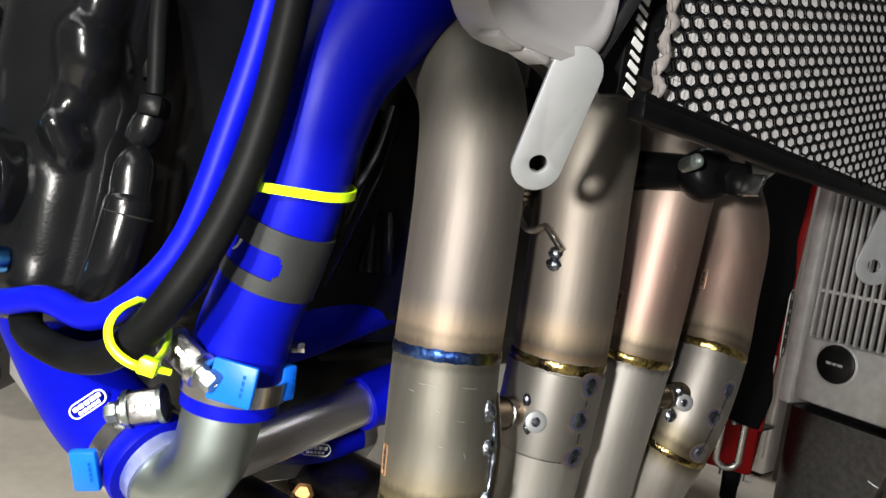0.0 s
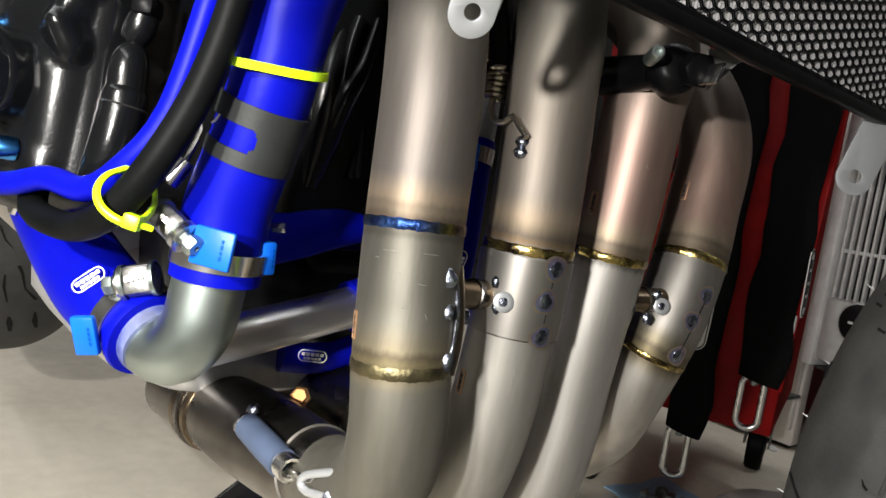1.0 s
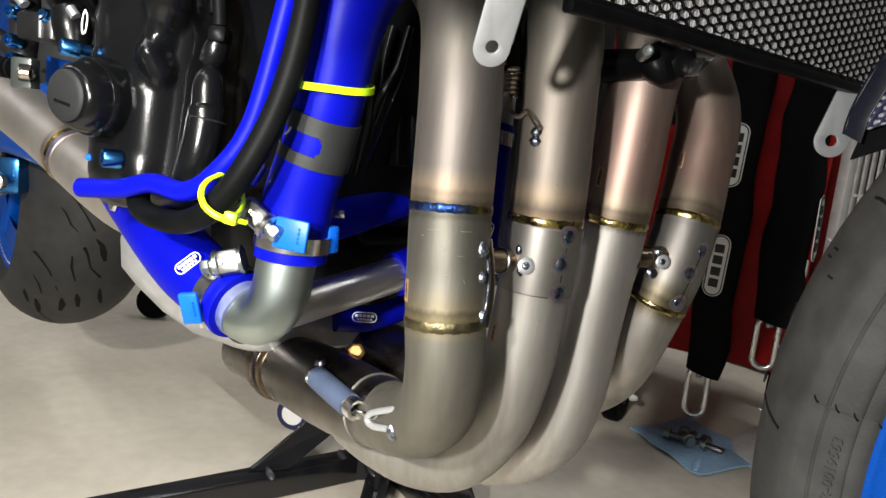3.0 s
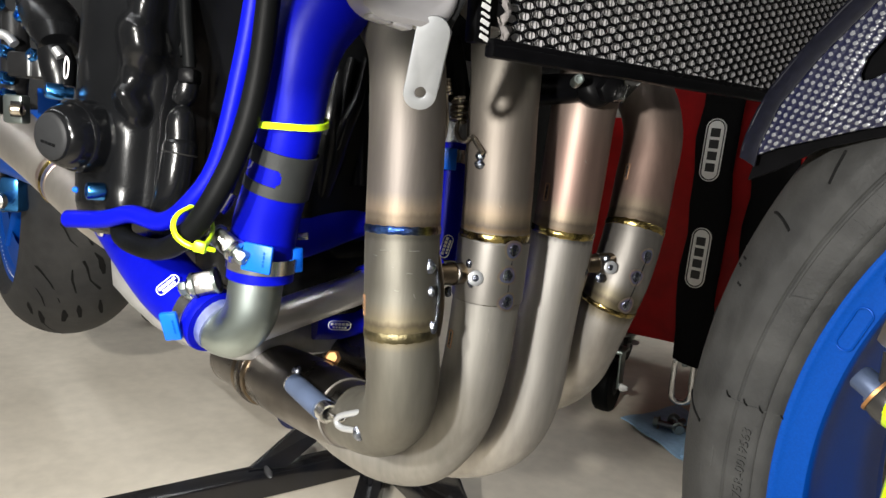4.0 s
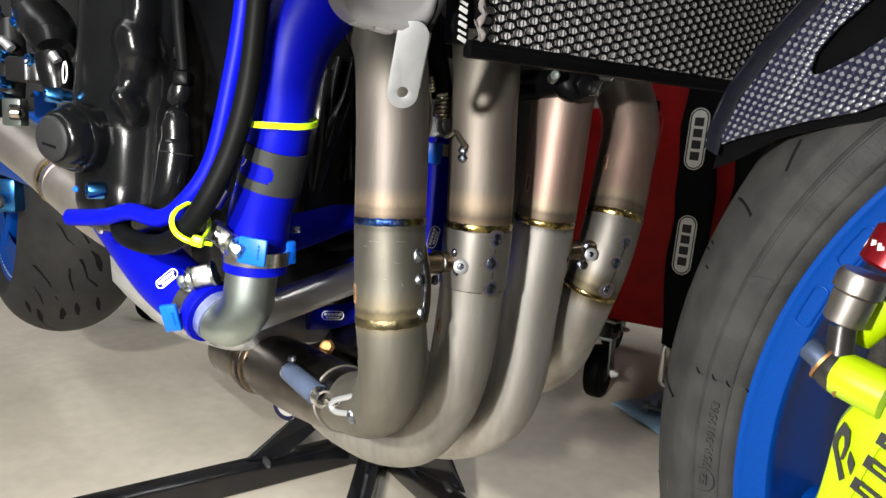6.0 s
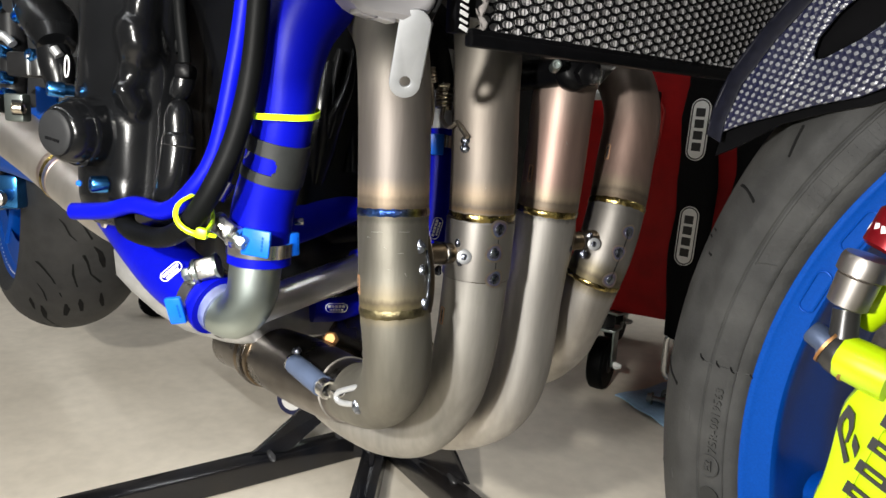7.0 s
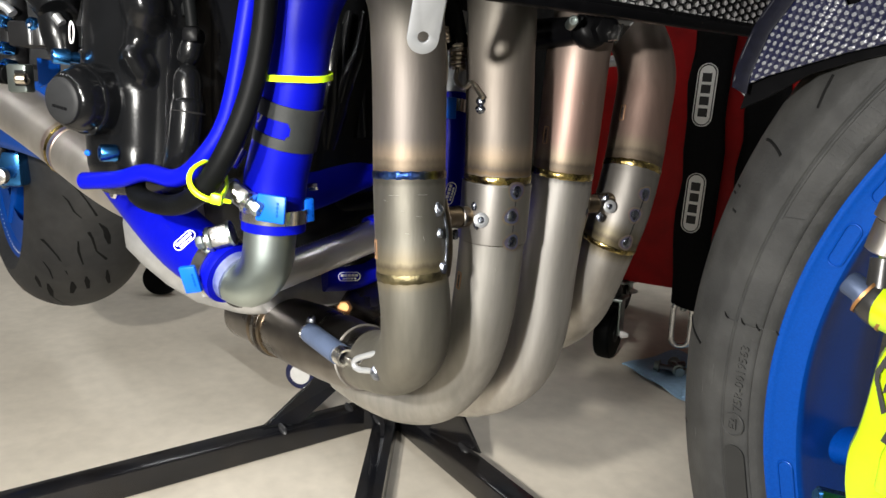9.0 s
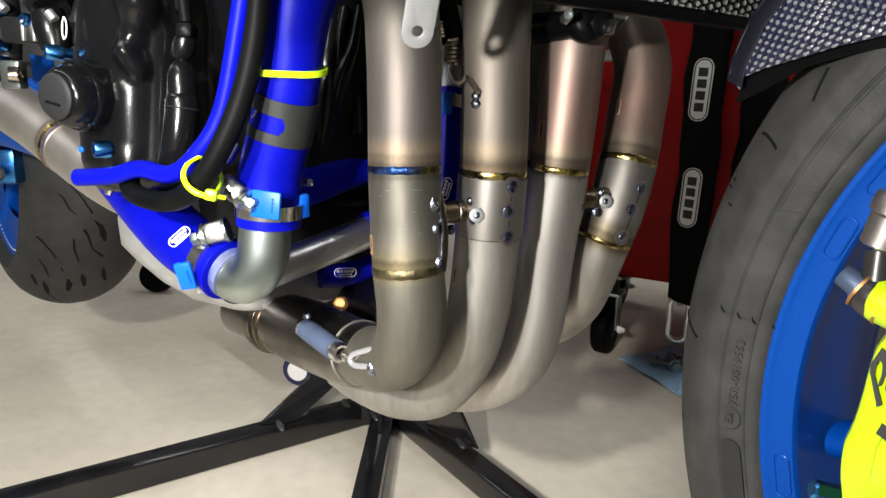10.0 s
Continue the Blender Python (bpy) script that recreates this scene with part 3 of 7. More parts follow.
# overlapping sleeves, plug welds, washers, spacers and engraved plates on the pipes
for k, top, bottom in ((1, 0.4785, 0.4405),):
    mid, way = along(HEADERS[k], (top + bottom) / 2)
    a, _ = along(HEADERS[k], top)
    b, _ = along(HEADERS[k], bottom)
    part("sleeve", Shape().tube([a, (a + b) / 2, b], PIPE + 0.0011, 48, 0.004), TI_RIM, ti[k], "thin overlapping titanium sleeve")
    part("sleeve_edge", Shape().tube([b, b + (b - a) * 0.02], PIPE + 0.0005, 48), TI_DARK, ti[k], "dark edge of the sleeve")
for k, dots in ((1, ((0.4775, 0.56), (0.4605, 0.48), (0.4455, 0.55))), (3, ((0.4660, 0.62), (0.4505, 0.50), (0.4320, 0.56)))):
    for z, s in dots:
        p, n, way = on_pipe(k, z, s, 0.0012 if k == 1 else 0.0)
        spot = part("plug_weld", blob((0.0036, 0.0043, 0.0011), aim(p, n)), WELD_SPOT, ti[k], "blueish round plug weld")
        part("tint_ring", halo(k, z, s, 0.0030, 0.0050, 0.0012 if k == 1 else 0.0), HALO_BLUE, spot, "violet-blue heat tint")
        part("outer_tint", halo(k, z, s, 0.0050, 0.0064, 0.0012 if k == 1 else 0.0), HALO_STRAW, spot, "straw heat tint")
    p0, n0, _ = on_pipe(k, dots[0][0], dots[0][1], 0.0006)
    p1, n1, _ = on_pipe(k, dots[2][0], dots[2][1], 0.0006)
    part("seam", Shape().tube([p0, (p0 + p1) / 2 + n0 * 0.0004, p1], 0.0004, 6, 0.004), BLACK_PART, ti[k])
# a thin tab stands on the front edge of the first and third pipe, tacked on, and carries a short spacer tube to the next one
for k, edge, line, tacks, span, ring in (
        (0, ((0.0328, -0.0824, 0.4728), (0.0374, -0.0815, 0.4547), (0.0399, -0.0826, 0.4395), (0.0408, -0.0848, 0.4268)), ((0.0377, -0.0847, 0.4655), (0.0399, -0.0840, 0.4519), (0.0415, -0.0852, 0.4401), (0.0422, -0.0867, 0.4310)),
         (((0.0405, -0.0926, 0.4686), 0.0046), ((0.0424, -0.0917, 0.4542), 0.0034), ((0.0448, -0.0902, 0.4335), 0.0036), ((0.0196, -0.0605, 0.4466), 0.0036), ((0.0249, -0.0490, 0.4651), 0.0032), ((0.0281, -0.0497, 0.4538), 0.0032)),
         ((0.0226, -0.0744, 0.4590), (0.0192, -0.0579, 0.4579), (0.0154, -0.0372, 0.4564)), (0.0305, -0.0482, 0.4568)),
        (2, ((0.0255, 0.0614, 0.4754), (0.0267, 0.0603, 0.4600), (0.0261, 0.0562, 0.4410), (0.0246, 0.0519, 0.4260)), ((0.0279, 0.0579, 0.4751), (0.0297, 0.0562, 0.4608), (0.0289, 0.0518, 0.4419), (0.0277, 0.0486, 0.4300)),
         (((0.0293, 0.0542, 0.4730), 0.0042), ((0.0311, 0.0516, 0.4550), 0.0046), ((0.0299, 0.0466, 0.4358), 0.0040), ((0.0318, 0.0756, 0.4630), 0.0030), ((0.0311, 0.0709, 0.4486), 0.0036)),
         ((0.0208, 0.0636, 0.4574), (0.0243, 0.0748, 0.4583), (0.0271, 0.0883, 0.4597)), (0.0335, 0.0784, 0.4567))):
    part("tab", Shape().tube(edge, 0.0036, 12, 0.003, squash=(0.35, 1.0)), TI_BAND, ti[k], "thin heat-tinted tab")
    part("weld_line", Shape().tube(line, [0.0006, 0.0012, 0.0007, 0.0012], 8, 0.003), WELD_SPOT, ti[k], "bright uneven weld line")
    for place, size in tacks:
        part("tack_weld", blob((size * 0.72, size * 0.95, 0.0013), aim(place, (0.76, -0.62, 0.15)), 14, 0.22), WELD_SPOT, ti[k], "bright lumpy tack weld")
    part("spacer", Shape().tube(span, 0.0068, 24, 0.004), TI_BAND, ti[k], "bronze-tinted spacer tube")
    mid = Vector(span[1])
    part("spacer_collar", Shape().lathe([(0.0066, -0.0016), (0.0075, -0.0012), (0.0075, 0.0012), (0.0066, 0.0016)], 28, aim(mid, Vector(span[2]) - Vector(span[0])), True), TI_DARK, ti[k])
    part("washer", Shape().lathe([(0.0022, 0), (0.0049, 0), (0.0049, 0.0010), (0.0044, 0.0014), (0.0022, 0.0014)], 24, aim(ring, (0.80, -0.58, 0.12)), True), BRACKET_GREY, ti[k + 1], "pale round washer")
    part("plug_weld", blob((0.0028, 0.0030, 0.0012), aim(ring, (0.80, -0.58, 0.12))), WELD_SPOT, ti[k + 1])
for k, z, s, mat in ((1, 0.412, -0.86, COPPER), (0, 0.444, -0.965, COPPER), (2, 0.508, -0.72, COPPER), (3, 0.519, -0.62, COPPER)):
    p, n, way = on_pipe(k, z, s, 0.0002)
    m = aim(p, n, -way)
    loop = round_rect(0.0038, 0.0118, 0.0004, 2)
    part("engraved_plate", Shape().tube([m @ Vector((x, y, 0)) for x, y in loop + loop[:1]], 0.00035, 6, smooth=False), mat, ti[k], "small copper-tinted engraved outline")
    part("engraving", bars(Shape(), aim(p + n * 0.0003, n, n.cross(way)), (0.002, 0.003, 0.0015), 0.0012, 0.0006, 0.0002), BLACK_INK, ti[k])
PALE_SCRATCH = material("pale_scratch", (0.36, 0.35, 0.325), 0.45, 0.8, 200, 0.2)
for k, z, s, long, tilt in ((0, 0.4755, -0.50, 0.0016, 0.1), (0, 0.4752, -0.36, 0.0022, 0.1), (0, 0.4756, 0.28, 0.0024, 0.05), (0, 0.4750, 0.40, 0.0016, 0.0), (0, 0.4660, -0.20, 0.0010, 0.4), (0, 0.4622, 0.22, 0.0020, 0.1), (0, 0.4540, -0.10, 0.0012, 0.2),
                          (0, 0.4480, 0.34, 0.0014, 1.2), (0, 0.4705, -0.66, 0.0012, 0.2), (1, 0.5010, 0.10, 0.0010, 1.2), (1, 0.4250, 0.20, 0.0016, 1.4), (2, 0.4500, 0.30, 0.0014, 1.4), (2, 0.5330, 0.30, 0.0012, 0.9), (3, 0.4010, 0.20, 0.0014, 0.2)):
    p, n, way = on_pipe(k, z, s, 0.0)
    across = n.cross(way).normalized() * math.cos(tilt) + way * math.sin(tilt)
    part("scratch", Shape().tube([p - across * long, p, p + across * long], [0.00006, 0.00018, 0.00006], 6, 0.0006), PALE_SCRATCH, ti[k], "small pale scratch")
bolt, n, way = on_pipe(1, 0.529, -0.55)
for dz in (0.0025, -0.0025):
    part("hook_weld", blob((0.0034, 0.0030, 0.0030), aim(bolt + Vector((0, 0, dz)), n)), WELD_SPOT, ti[1], "welded spring hook")


def coil(a, b, radius, wire, turns):
    """A closed-wound spring from a to b."""
    a, b = Vector(a), Vector(b)
    m = aim(a, b - a)
    length = (b - a).length
    n = turns * 12
    pts = [m @ Vector((radius * math.cos(2 * math.pi * i / 12), radius * math.sin(2 * math.pi * i / 12), length * i / n)) for i in range(n + 1)]
    return Shape().tube(pts, wire, 6, smooth=False)


SPRING_STEEL = material("spring_steel", (0.50, 0.45, 0.37), 0.28, 1.0, 90, 0.1)
spring = part("upper_spring", coil((-0.0010, -0.0460, 0.5665), (-0.0010, -0.0462, 0.5512), 0.0046, 0.0013, 6), SPRING_STEEL, bike, "steel exhaust spring under a black sleeve")
part("spring_sleeve", Shape().tube([(-0.0074, -0.0524, 0.6034), (-0.0057, -0.0475, 0.5841), (-0.0030, -0.0450, 0.5660), (-0.0026, -0.0452, 0.5636)], [0.0066, 0.0070, 0.0072, 0.0060], 20), RUBBER, spring)
part("spring_hook", Shape().tube([(-0.0010, -0.0462, 0.5535), (0.0012, -0.0481, 0.5500), (0.0038, -0.0511, 0.5450), (0.0090, -0.0510, 0.5398), (0.0144, -0.0507, 0.5401), (0.0193, -0.0508, 0.5429), (0.0244, -0.0509, 0.5389), (0.0301, -0.0506, 0.5336)], 0.0015, 10, 0.003), SPRING_STEEL, spring)
part("second_coil", coil((-0.0064, -0.0560, 0.5763), (-0.0047, -0.0545, 0.5665), 0.0042, 0.0012, 5), SPRING_STEEL, spring)
part("second_hook", Shape().tube([(-0.0047, -0.0545, 0.5675), (-0.0040, -0.0540, 0.5600), (0.0000, -0.0560, 0.5480), (0.0010, -0.0580, 0.5400)], 0.0014, 10, 0.003), SPRING_STEEL, spring)

# merge collectors under the engine
collector = part("collector", Shape().tube([(-0.0335, -0.0832, 0.3491), (-0.0551, -0.0795, 0.3428), (-0.0786, -0.0775, 0.3382), (-0.1242, -0.0798, 0.3362), (-0.1805, -0.0854, 0.3349)],
                                           [0.0215, 0.0238, 0.0264, 0.0280, 0.0258], 48, 0.006), TI_DARK, bike, "dulled dark titanium merge collector")
for x, r, mat in (((-0.1733, -0.0846, 0.3350), 0.0276, TI_BAND), ((-0.1812, -0.0856, 0.3347), 0.0285, TI_DARK), ((-0.1880, -0.0866, 0.3349), 0.0272, TI_BAND)):
    part("flange", Shape().lathe([(r - 0.003, -0.0028), (r, -0.0022), (r, 0.0022), (r - 0.003, 0.0028)], 48, aim(x, Vector((-0.1805, -0.0854, 0.3349)) - Vector((-0.1242, -0.0798, 0.3362))), True), mat, collector, "straw-tinted flange ring")
part("outlet", Shape().tube([(-0.1805, -0.0854, 0.3349), (-0.2081, -0.0876, 0.3341), (-0.2359, -0.0902, 0.3327)], [0.0250, 0.0245, 0.024], 40), TI_DARK, collector)
joint_at, joint_way = Vector((-0.0551, -0.0795, 0.3428)), Vector((-0.0786, -0.0775, 0.3382)) - Vector((-0.0335, -0.0832, 0.3491))
part("slip_joint", Shape().lathe([(0.0238, -0.0007), (0.0249, 0), (0.0238, 0.0007)], 64, aim(joint_at, joint_way)), TI_RIM, collector, "bright machined edge of the slip joint")
s0, s1 = Vector((-0.0911, -0.1059, 0.3570)), Vector((-0.0448, -0.1060, 0.3529))
part("spring_sleeve", Shape().tube([s0, (s0 + s1) / 2, s0.lerp(s1, 0.92)], [0.0076, 0.0080, 0.0078], 24, 0.005), SPRING_SLEEVE, collector, "blue-grey sleeve over a spring")
part("spring", coil(s0.lerp(s1, 0.9), s0.lerp(s1, 1.10), 0.0056, 0.0014, 5), POLISHED, collector)
part("spring_end", coil(s0.lerp(s1, -0.10), s0.lerp(s1, 0.06), 0.0050, 0.0014, 3), POLISHED, collector)
part("spring_hook", Shape().tube([s0.lerp(s1, 1.06), (-0.0313, -0.1066, 0.3545), (-0.0211, -0.1065, 0.3558), (-0.0159, -0.1054, 0.3598)], 0.0015, 10, 0.003), POLISHED, collector)
part("spring_hook", Shape().tube([s0.lerp(s1, -0.05), (-0.0989, -0.1074, 0.3511), (-0.1023, -0.1077, 0.3537), (-0.1001, -0.1042, 0.3565), (-0.1000, -0.0996, 0.3611)], 0.0015, 10, 0.003), POLISHED, collector)
part("hook_loop", Shape().tube([(0.0059, -0.1074, 0.3718), (-0.0068, -0.1086, 0.3660), (-0.0196, -0.1101, 0.3594), (-0.0215, -0.1105, 0.3548), (-0.0166, -0.1098, 0.3529), (-0.0046, -0.1086, 0.3559), (0.0037, -0.1087, 0.3591)], 0.0021, 10, 0.003), BRACKET_GREY, collector, "pale steel hook loop")
for p, sz in (((0.0023, -0.1059, 0.3703), 0.0032), ((0.0029, -0.1086, 0.3572), 0.0042), ((-0.1016, -0.0983, 0.3613), 0.0038)):
    part("hook_weld", blob((sz, sz * 1.3, 0.003), aim(p, (0.7, -0.6, 0.2))), WELD_SPOT, collector)
tail = part("link_pipe", Shape().tube([(-0.185, -0.080, 0.335), (-0.20, -0.080, 0.38), (-0.225, -0.110, 0.415), (-0.262, -0.155, 0.435), (-0.3241, -0.1766, 0.4494), (-0.4685, -0.2006, 0.4865), (-0.6021, -0.2281, 0.5207), (-0.8650, -0.2914, 0.5985)],
                                      [0.022, 0.022, 0.023, 0.024, 0.0255, 0.0275, 0.0285, 0.0285], 40), TITANIUM, bike, "pale titanium exhaust link pipe running rearwards")
la, lb = Vector((-0.4190, -0.1925, 0.4743)), Vector((-0.3900, -0.1876, 0.4666))
part("weld_bead", Shape().lathe([(0.0268, -0.003), (0.0281, 0), (0.0268, 0.003)], 48, aim((la + lb) / 2, lb - la)), WELD_GOLD, tail, "straw-coloured weld bead")
for at, mat, wide in ((-0.0075, HALO_STRAW, 0.0040), (0.0065, HALO_BLUE, 0.0030), (0.0110, HALO_STRAW, 0.0016)):
    part("tint_ring", Shape().lathe([(0.0266, -wide), (0.0273, -wide * 0.6), (0.0273, wide * 0.6), (0.0266, wide)], 48, aim((la + lb) / 2 + (lb - la).normalized() * at, lb - la)), mat, tail, "heat tint beside the weld")
second = part("rear_collector", Shape().tube([(-0.085, 0.0, 0.335), (-0.14, -0.008, 0.342), (-0.20, -0.02, 0.342)], [0.03, 0.028, 0.026], 36), TI_DARK, bike, "dark second merge collector")
for p in ((-0.1273, -0.0535, 0.3580), (-0.1119, -0.0063, 0.3416)):
    part("sensor_plug", Shape().lathe([(0.0, -0.004), (0.0066, -0.004), (0.0066, 0.002), (0.0045, 0.003), (0.0045, 0.006), (0.0, 0.006)], 6, aim(p, (0.75, -0.6, 0.4))), COPPER_BRIGHT, second, "copper-coloured hexagon plug")

# engine
engine = part("engine_block", Shape().box((0.42, 0.24, 0.40), Matrix.Translation((-0.34, 0.04, 0.62)), 0.03), ENGINE_BLACK, bike, "black engine block behind the hoses")
SECTION = [(-0.30, -0.175), (-0.22, -0.215), (-0.155, -0.234), (-0.122, -0.220), (-0.106, -0.196), (-0.112, -0.165), (-0.118, -0.12), (-0.20, -0.07), (-0.30, -0.09)]
# cast lobes and ridges that swell out of the cover: from, to, radius, height
LOBES = (((-0.1083, -0.2065, 0.6335), (-0.1066, -0.2071, 0.5998), 0.0105, 0.0110), ((-0.1105, -0.2100, 0.5887), (-0.1096, -0.2089, 0.5799), 0.0135, 0.0150), ((-0.1054, -0.2051, 0.5836), (-0.0965, -0.1950, 0.5707), 0.0105, 0.0085),
         ((-0.1138, -0.2122, 0.5658), (-0.1143, -0.2131, 0.5587), 0.0090, 0.0070), ((-0.1169, -0.2152, 0.5508), (-0.1124, -0.2120, 0.5419), 0.0095, 0.0120), ((-0.1199, -0.2179, 0.5306), (-0.1234, -0.2212, 0.4806), 0.0130, 0.0045),
         ((-0.1318, -0.2272, 0.5304), (-0.1315, -0.2270, 0.5297), 0.0085, 0.0036), ((-0.1239, -0.2210, 0.5339), (-0.1236, -0.2207, 0.5336), 0.0070, 0.0034), ((-0.1283, -0.2264, 0.4901), (-0.1203, -0.2185, 0.4825), 0.0090, 0.0040),
         ((-0.1006, -0.1973, 0.6142), (-0.0985, -0.1971, 0.5663), 0.0040, 0.0022), ((-0.0985, -0.1971, 0.5663), (-0.1083, -0.2088, 0.4868), 0.0036, 0.0020))


def swell(p, n):
    """The base point p with normal n, pushed out by the lobes round it."""
    rise = 0.0
    for a, b2, r, h in LOBES:
        a, d = Vector(a), Vector(b2) - Vector(a)
        f = min(1.0, max(0.0, (p - a).dot(d) / max(d.length_squared, 1e-9)))
        q = min(1.0, (p - a - d * f).length / (r * 1.35))
        rise = max(rise, h * (1 - q * q * (3 - 2 * q)) ** 0.75) + 0.35 * min(rise, h * (1 - q * q * (3 - 2 * q)) ** 0.75)
    return p + n * rise


sec = [Vector((x, y, 0)) for x, y in ring_of(SECTION, 360)]
nsec = len(sec)
out = [(sec[(j + 1) % nsec] - sec[j - 1]).cross(Vector((0, 0, 1))).normalized() for j in range(nsec)]
if out[nsec // 3].y > 0:
    out = [-v for v in out]
rings = []
levels = [0.458, 0.4585, 0.4595, 0.461, 0.464, 0.468, 0.473] + [0.478 + 0.0022 * i for i in range(98)] + [0.72, 0.80]
for z in levels:
    k = float(np.interp(z, (0.458, 0.461, 0.468, 0.480, 0.52, 0.56, 0.60, 0.66, 0.80), (0.78, 0.90, 0.97, 1.0, 1.0, 0.99, 0.97, 0.95, 0.95)))
    dx = float(np.interp(z, (0.458, 0.461, 0.468, 0.480, 0.54, 0.60, 0.66, 0.80), (-0.016, -0.010, -0.007, -0.006, -0.006, 0.001, 0.008, 0.01)))
    rings.append([swell(Vector((-0.17 + (p.x + 0.17) * k + dx, -0.14 + (p.y + 0.14) * k, z)), n) for p, n in zip(sec, out)])
cover = part("clutch_cover", Shape().loft(rings), ENGINE_BLACK, bike, "satin black cast clutch cover with bosses")


def pod(points, radii, name="boss", mat=ENGINE_BLACK, parent=cover, seg=20):
    part(name, Shape().tube(points, radii, seg, 0.004), mat, parent)


pod([(-0.1002, -0.1847, 0.5450), (-0.0973, -0.1864, 0.5436), (-0.0963, -0.1875, 0.5410), (-0.0959, -0.1883, 0.5360), (-0.0954, -0.1887, 0.5260)], [0.0030, 0.0066, 0.0082, 0.0090, 0.0092])
pod([(-0.0954, -0.1887, 0.5260), (-0.0950, -0.1889, 0.5238), (-0.0947, -0.1893, 0.5203), (-0.0951, -0.1923, 0.4992), (-0.1010, -0.1953, 0.4793)], [0.0094, 0.0104, 0.0105, 0.0104, 0.0100])
part("boss_rim", Shape().lathe([(0.0102, -0.0005), (0.0108, 0), (0.0102, 0.0005)], 28, aim((-0.0944, -0.1894, 0.5188), Vector((-0.0949, -0.1889, 0.5231)) - Vector((-0.0951, -0.1923, 0.4992)))), BLACK_ANOD, cover, "bright machined edge")
pod([(-0.1058, -0.1837, 0.6168), (-0.1023, -0.1840, 0.5991), (-0.0995, -0.1830, 0.5782), (-0.0992, -0.1827, 0.5719)], 0.0040, "engine_wire", RUBBER, cover, 14)
pod([(-0.1216, -0.1870, 0.6177), (-0.1162, -0.1850, 0.5999), (-0.1075, -0.1831, 0.5784)], 0.0026, "engine_wire", RUBBER, cover, 12)
part("connector", Shape().box((0.011, 0.010, 0.015), aim((-0.0979, -0.1827, 0.5659), (0.75, -0.65, 0.1)), 0.003), GUARD_BLACK, cover)
pod([(-0.0987, -0.1828, 0.5634), (-0.1009, -0.1842, 0.5561), (-0.1037, -0.1861, 0.5502)], [0.0062, 0.0075, 0.006])
for p in ((-0.1322, -0.2366, 0.5061),):
    part("cover_bolt", Shape().lathe([(0, -0.003), (0.0036, -0.003), (0.0036, 0.0012), (0.002, 0.002), (0, 0.002)], 12, aim(p, (0.5, -0.86, 0.1))), ENGINE_BLACK, cover)
cap_at, cap_way = Vector((-0.1392, -0.2412, 0.5242)), Vector((0.45, -0.89, -0.03)).normalized()
knob = part("crank_cap", Shape().lathe([(0.0226, -0.03), (0.0226, -0.0030), (0.0222, -0.0012), (0.0214, 0.0), (0.0207, 0.0), (0.0203, 0.0018), (0.0196, 0.0050), (0.0184, 0.0082), (0.0167, 0.0108), (0.0152, 0.0122), (0.0146, 0.0124), (0.0144, 0.0115)], 56, aim(cap_at, cap_way)), ENGINE_BLACK, bike, "round black crank end cap")
part("cap_face", Shape().lathe([(0.0143, 0.008), (0.0143, 0.0142), (0.0136, 0.0150), (0.011, 0.0156), (0.006, 0.0161), (0.0, 0.0163)], 56, aim(cap_at, cap_way)), CAP_GREY, knob, "domed matte grey face")
part("cap_marking", bars(Shape(), aim(cap_at + cap_way * 0.0160 + Vector((0, 0, -0.004)), cap_way, (0.2, 0, 1)), (0.003, 0.0022, 0.003, 0.0022), 0.0018, 0.0006, 0.0006), ENGINE_BLACK, knob)
part("cover_badge", Shape().tube([(-0.1549, -0.2403, 0.5730), (-0.1527, -0.2398, 0.5708), (-0.1506, -0.2400, 0.5665), (-0.1501, -0.2409, 0.5610), (-0.1518, -0.2419, 0.5592), (-0.1540, -0.2420, 0.5628), (-0.1549, -0.2414, 0.5693), (-0.1549, -0.2403, 0.5730)], 0.0005, 6), WHITE_LABEL, cover, "thin white oval badge outline")
for p, r in (((-0.1296, -0.2309, 0.4911), 0.0058), ((-0.1622, -0.2473, 0.5511), 0.0052)):
    part("anodised_bolt", Shape().lathe([(0, -0.012), (r * 0.7, -0.012), (r * 0.7, -0.006), (r, -0.006), (r * 0.95, 0.003), (r * 0.8, 0.004), (r * 0.55, 0.004), (r * 0.5, 0.001), (0, 0.001)], 24, aim(p, (0.0, -1, 0.05))), BLUE_ALU, cover, "blue anodised bolt")
part("clip_tab", Shape().box((0.012, 0.004, 0.018), aim((-0.1647, -0.2270, 0.4879), (0.75, -0.6, 0), (0.3, 0, 1)), 0.002), TAB_BLUE, cover, "light blue plastic clip")
part("drain_bolt", Shape().lathe([(0, -0.004), (0.005, -0.004), (0.005, 0.003), (0.0035, 0.0045), (0, 0.0045)], 6, aim((-0.1846, -0.2113, 0.4574), (0.3, -0.95, 0))), POLISHED, cover)
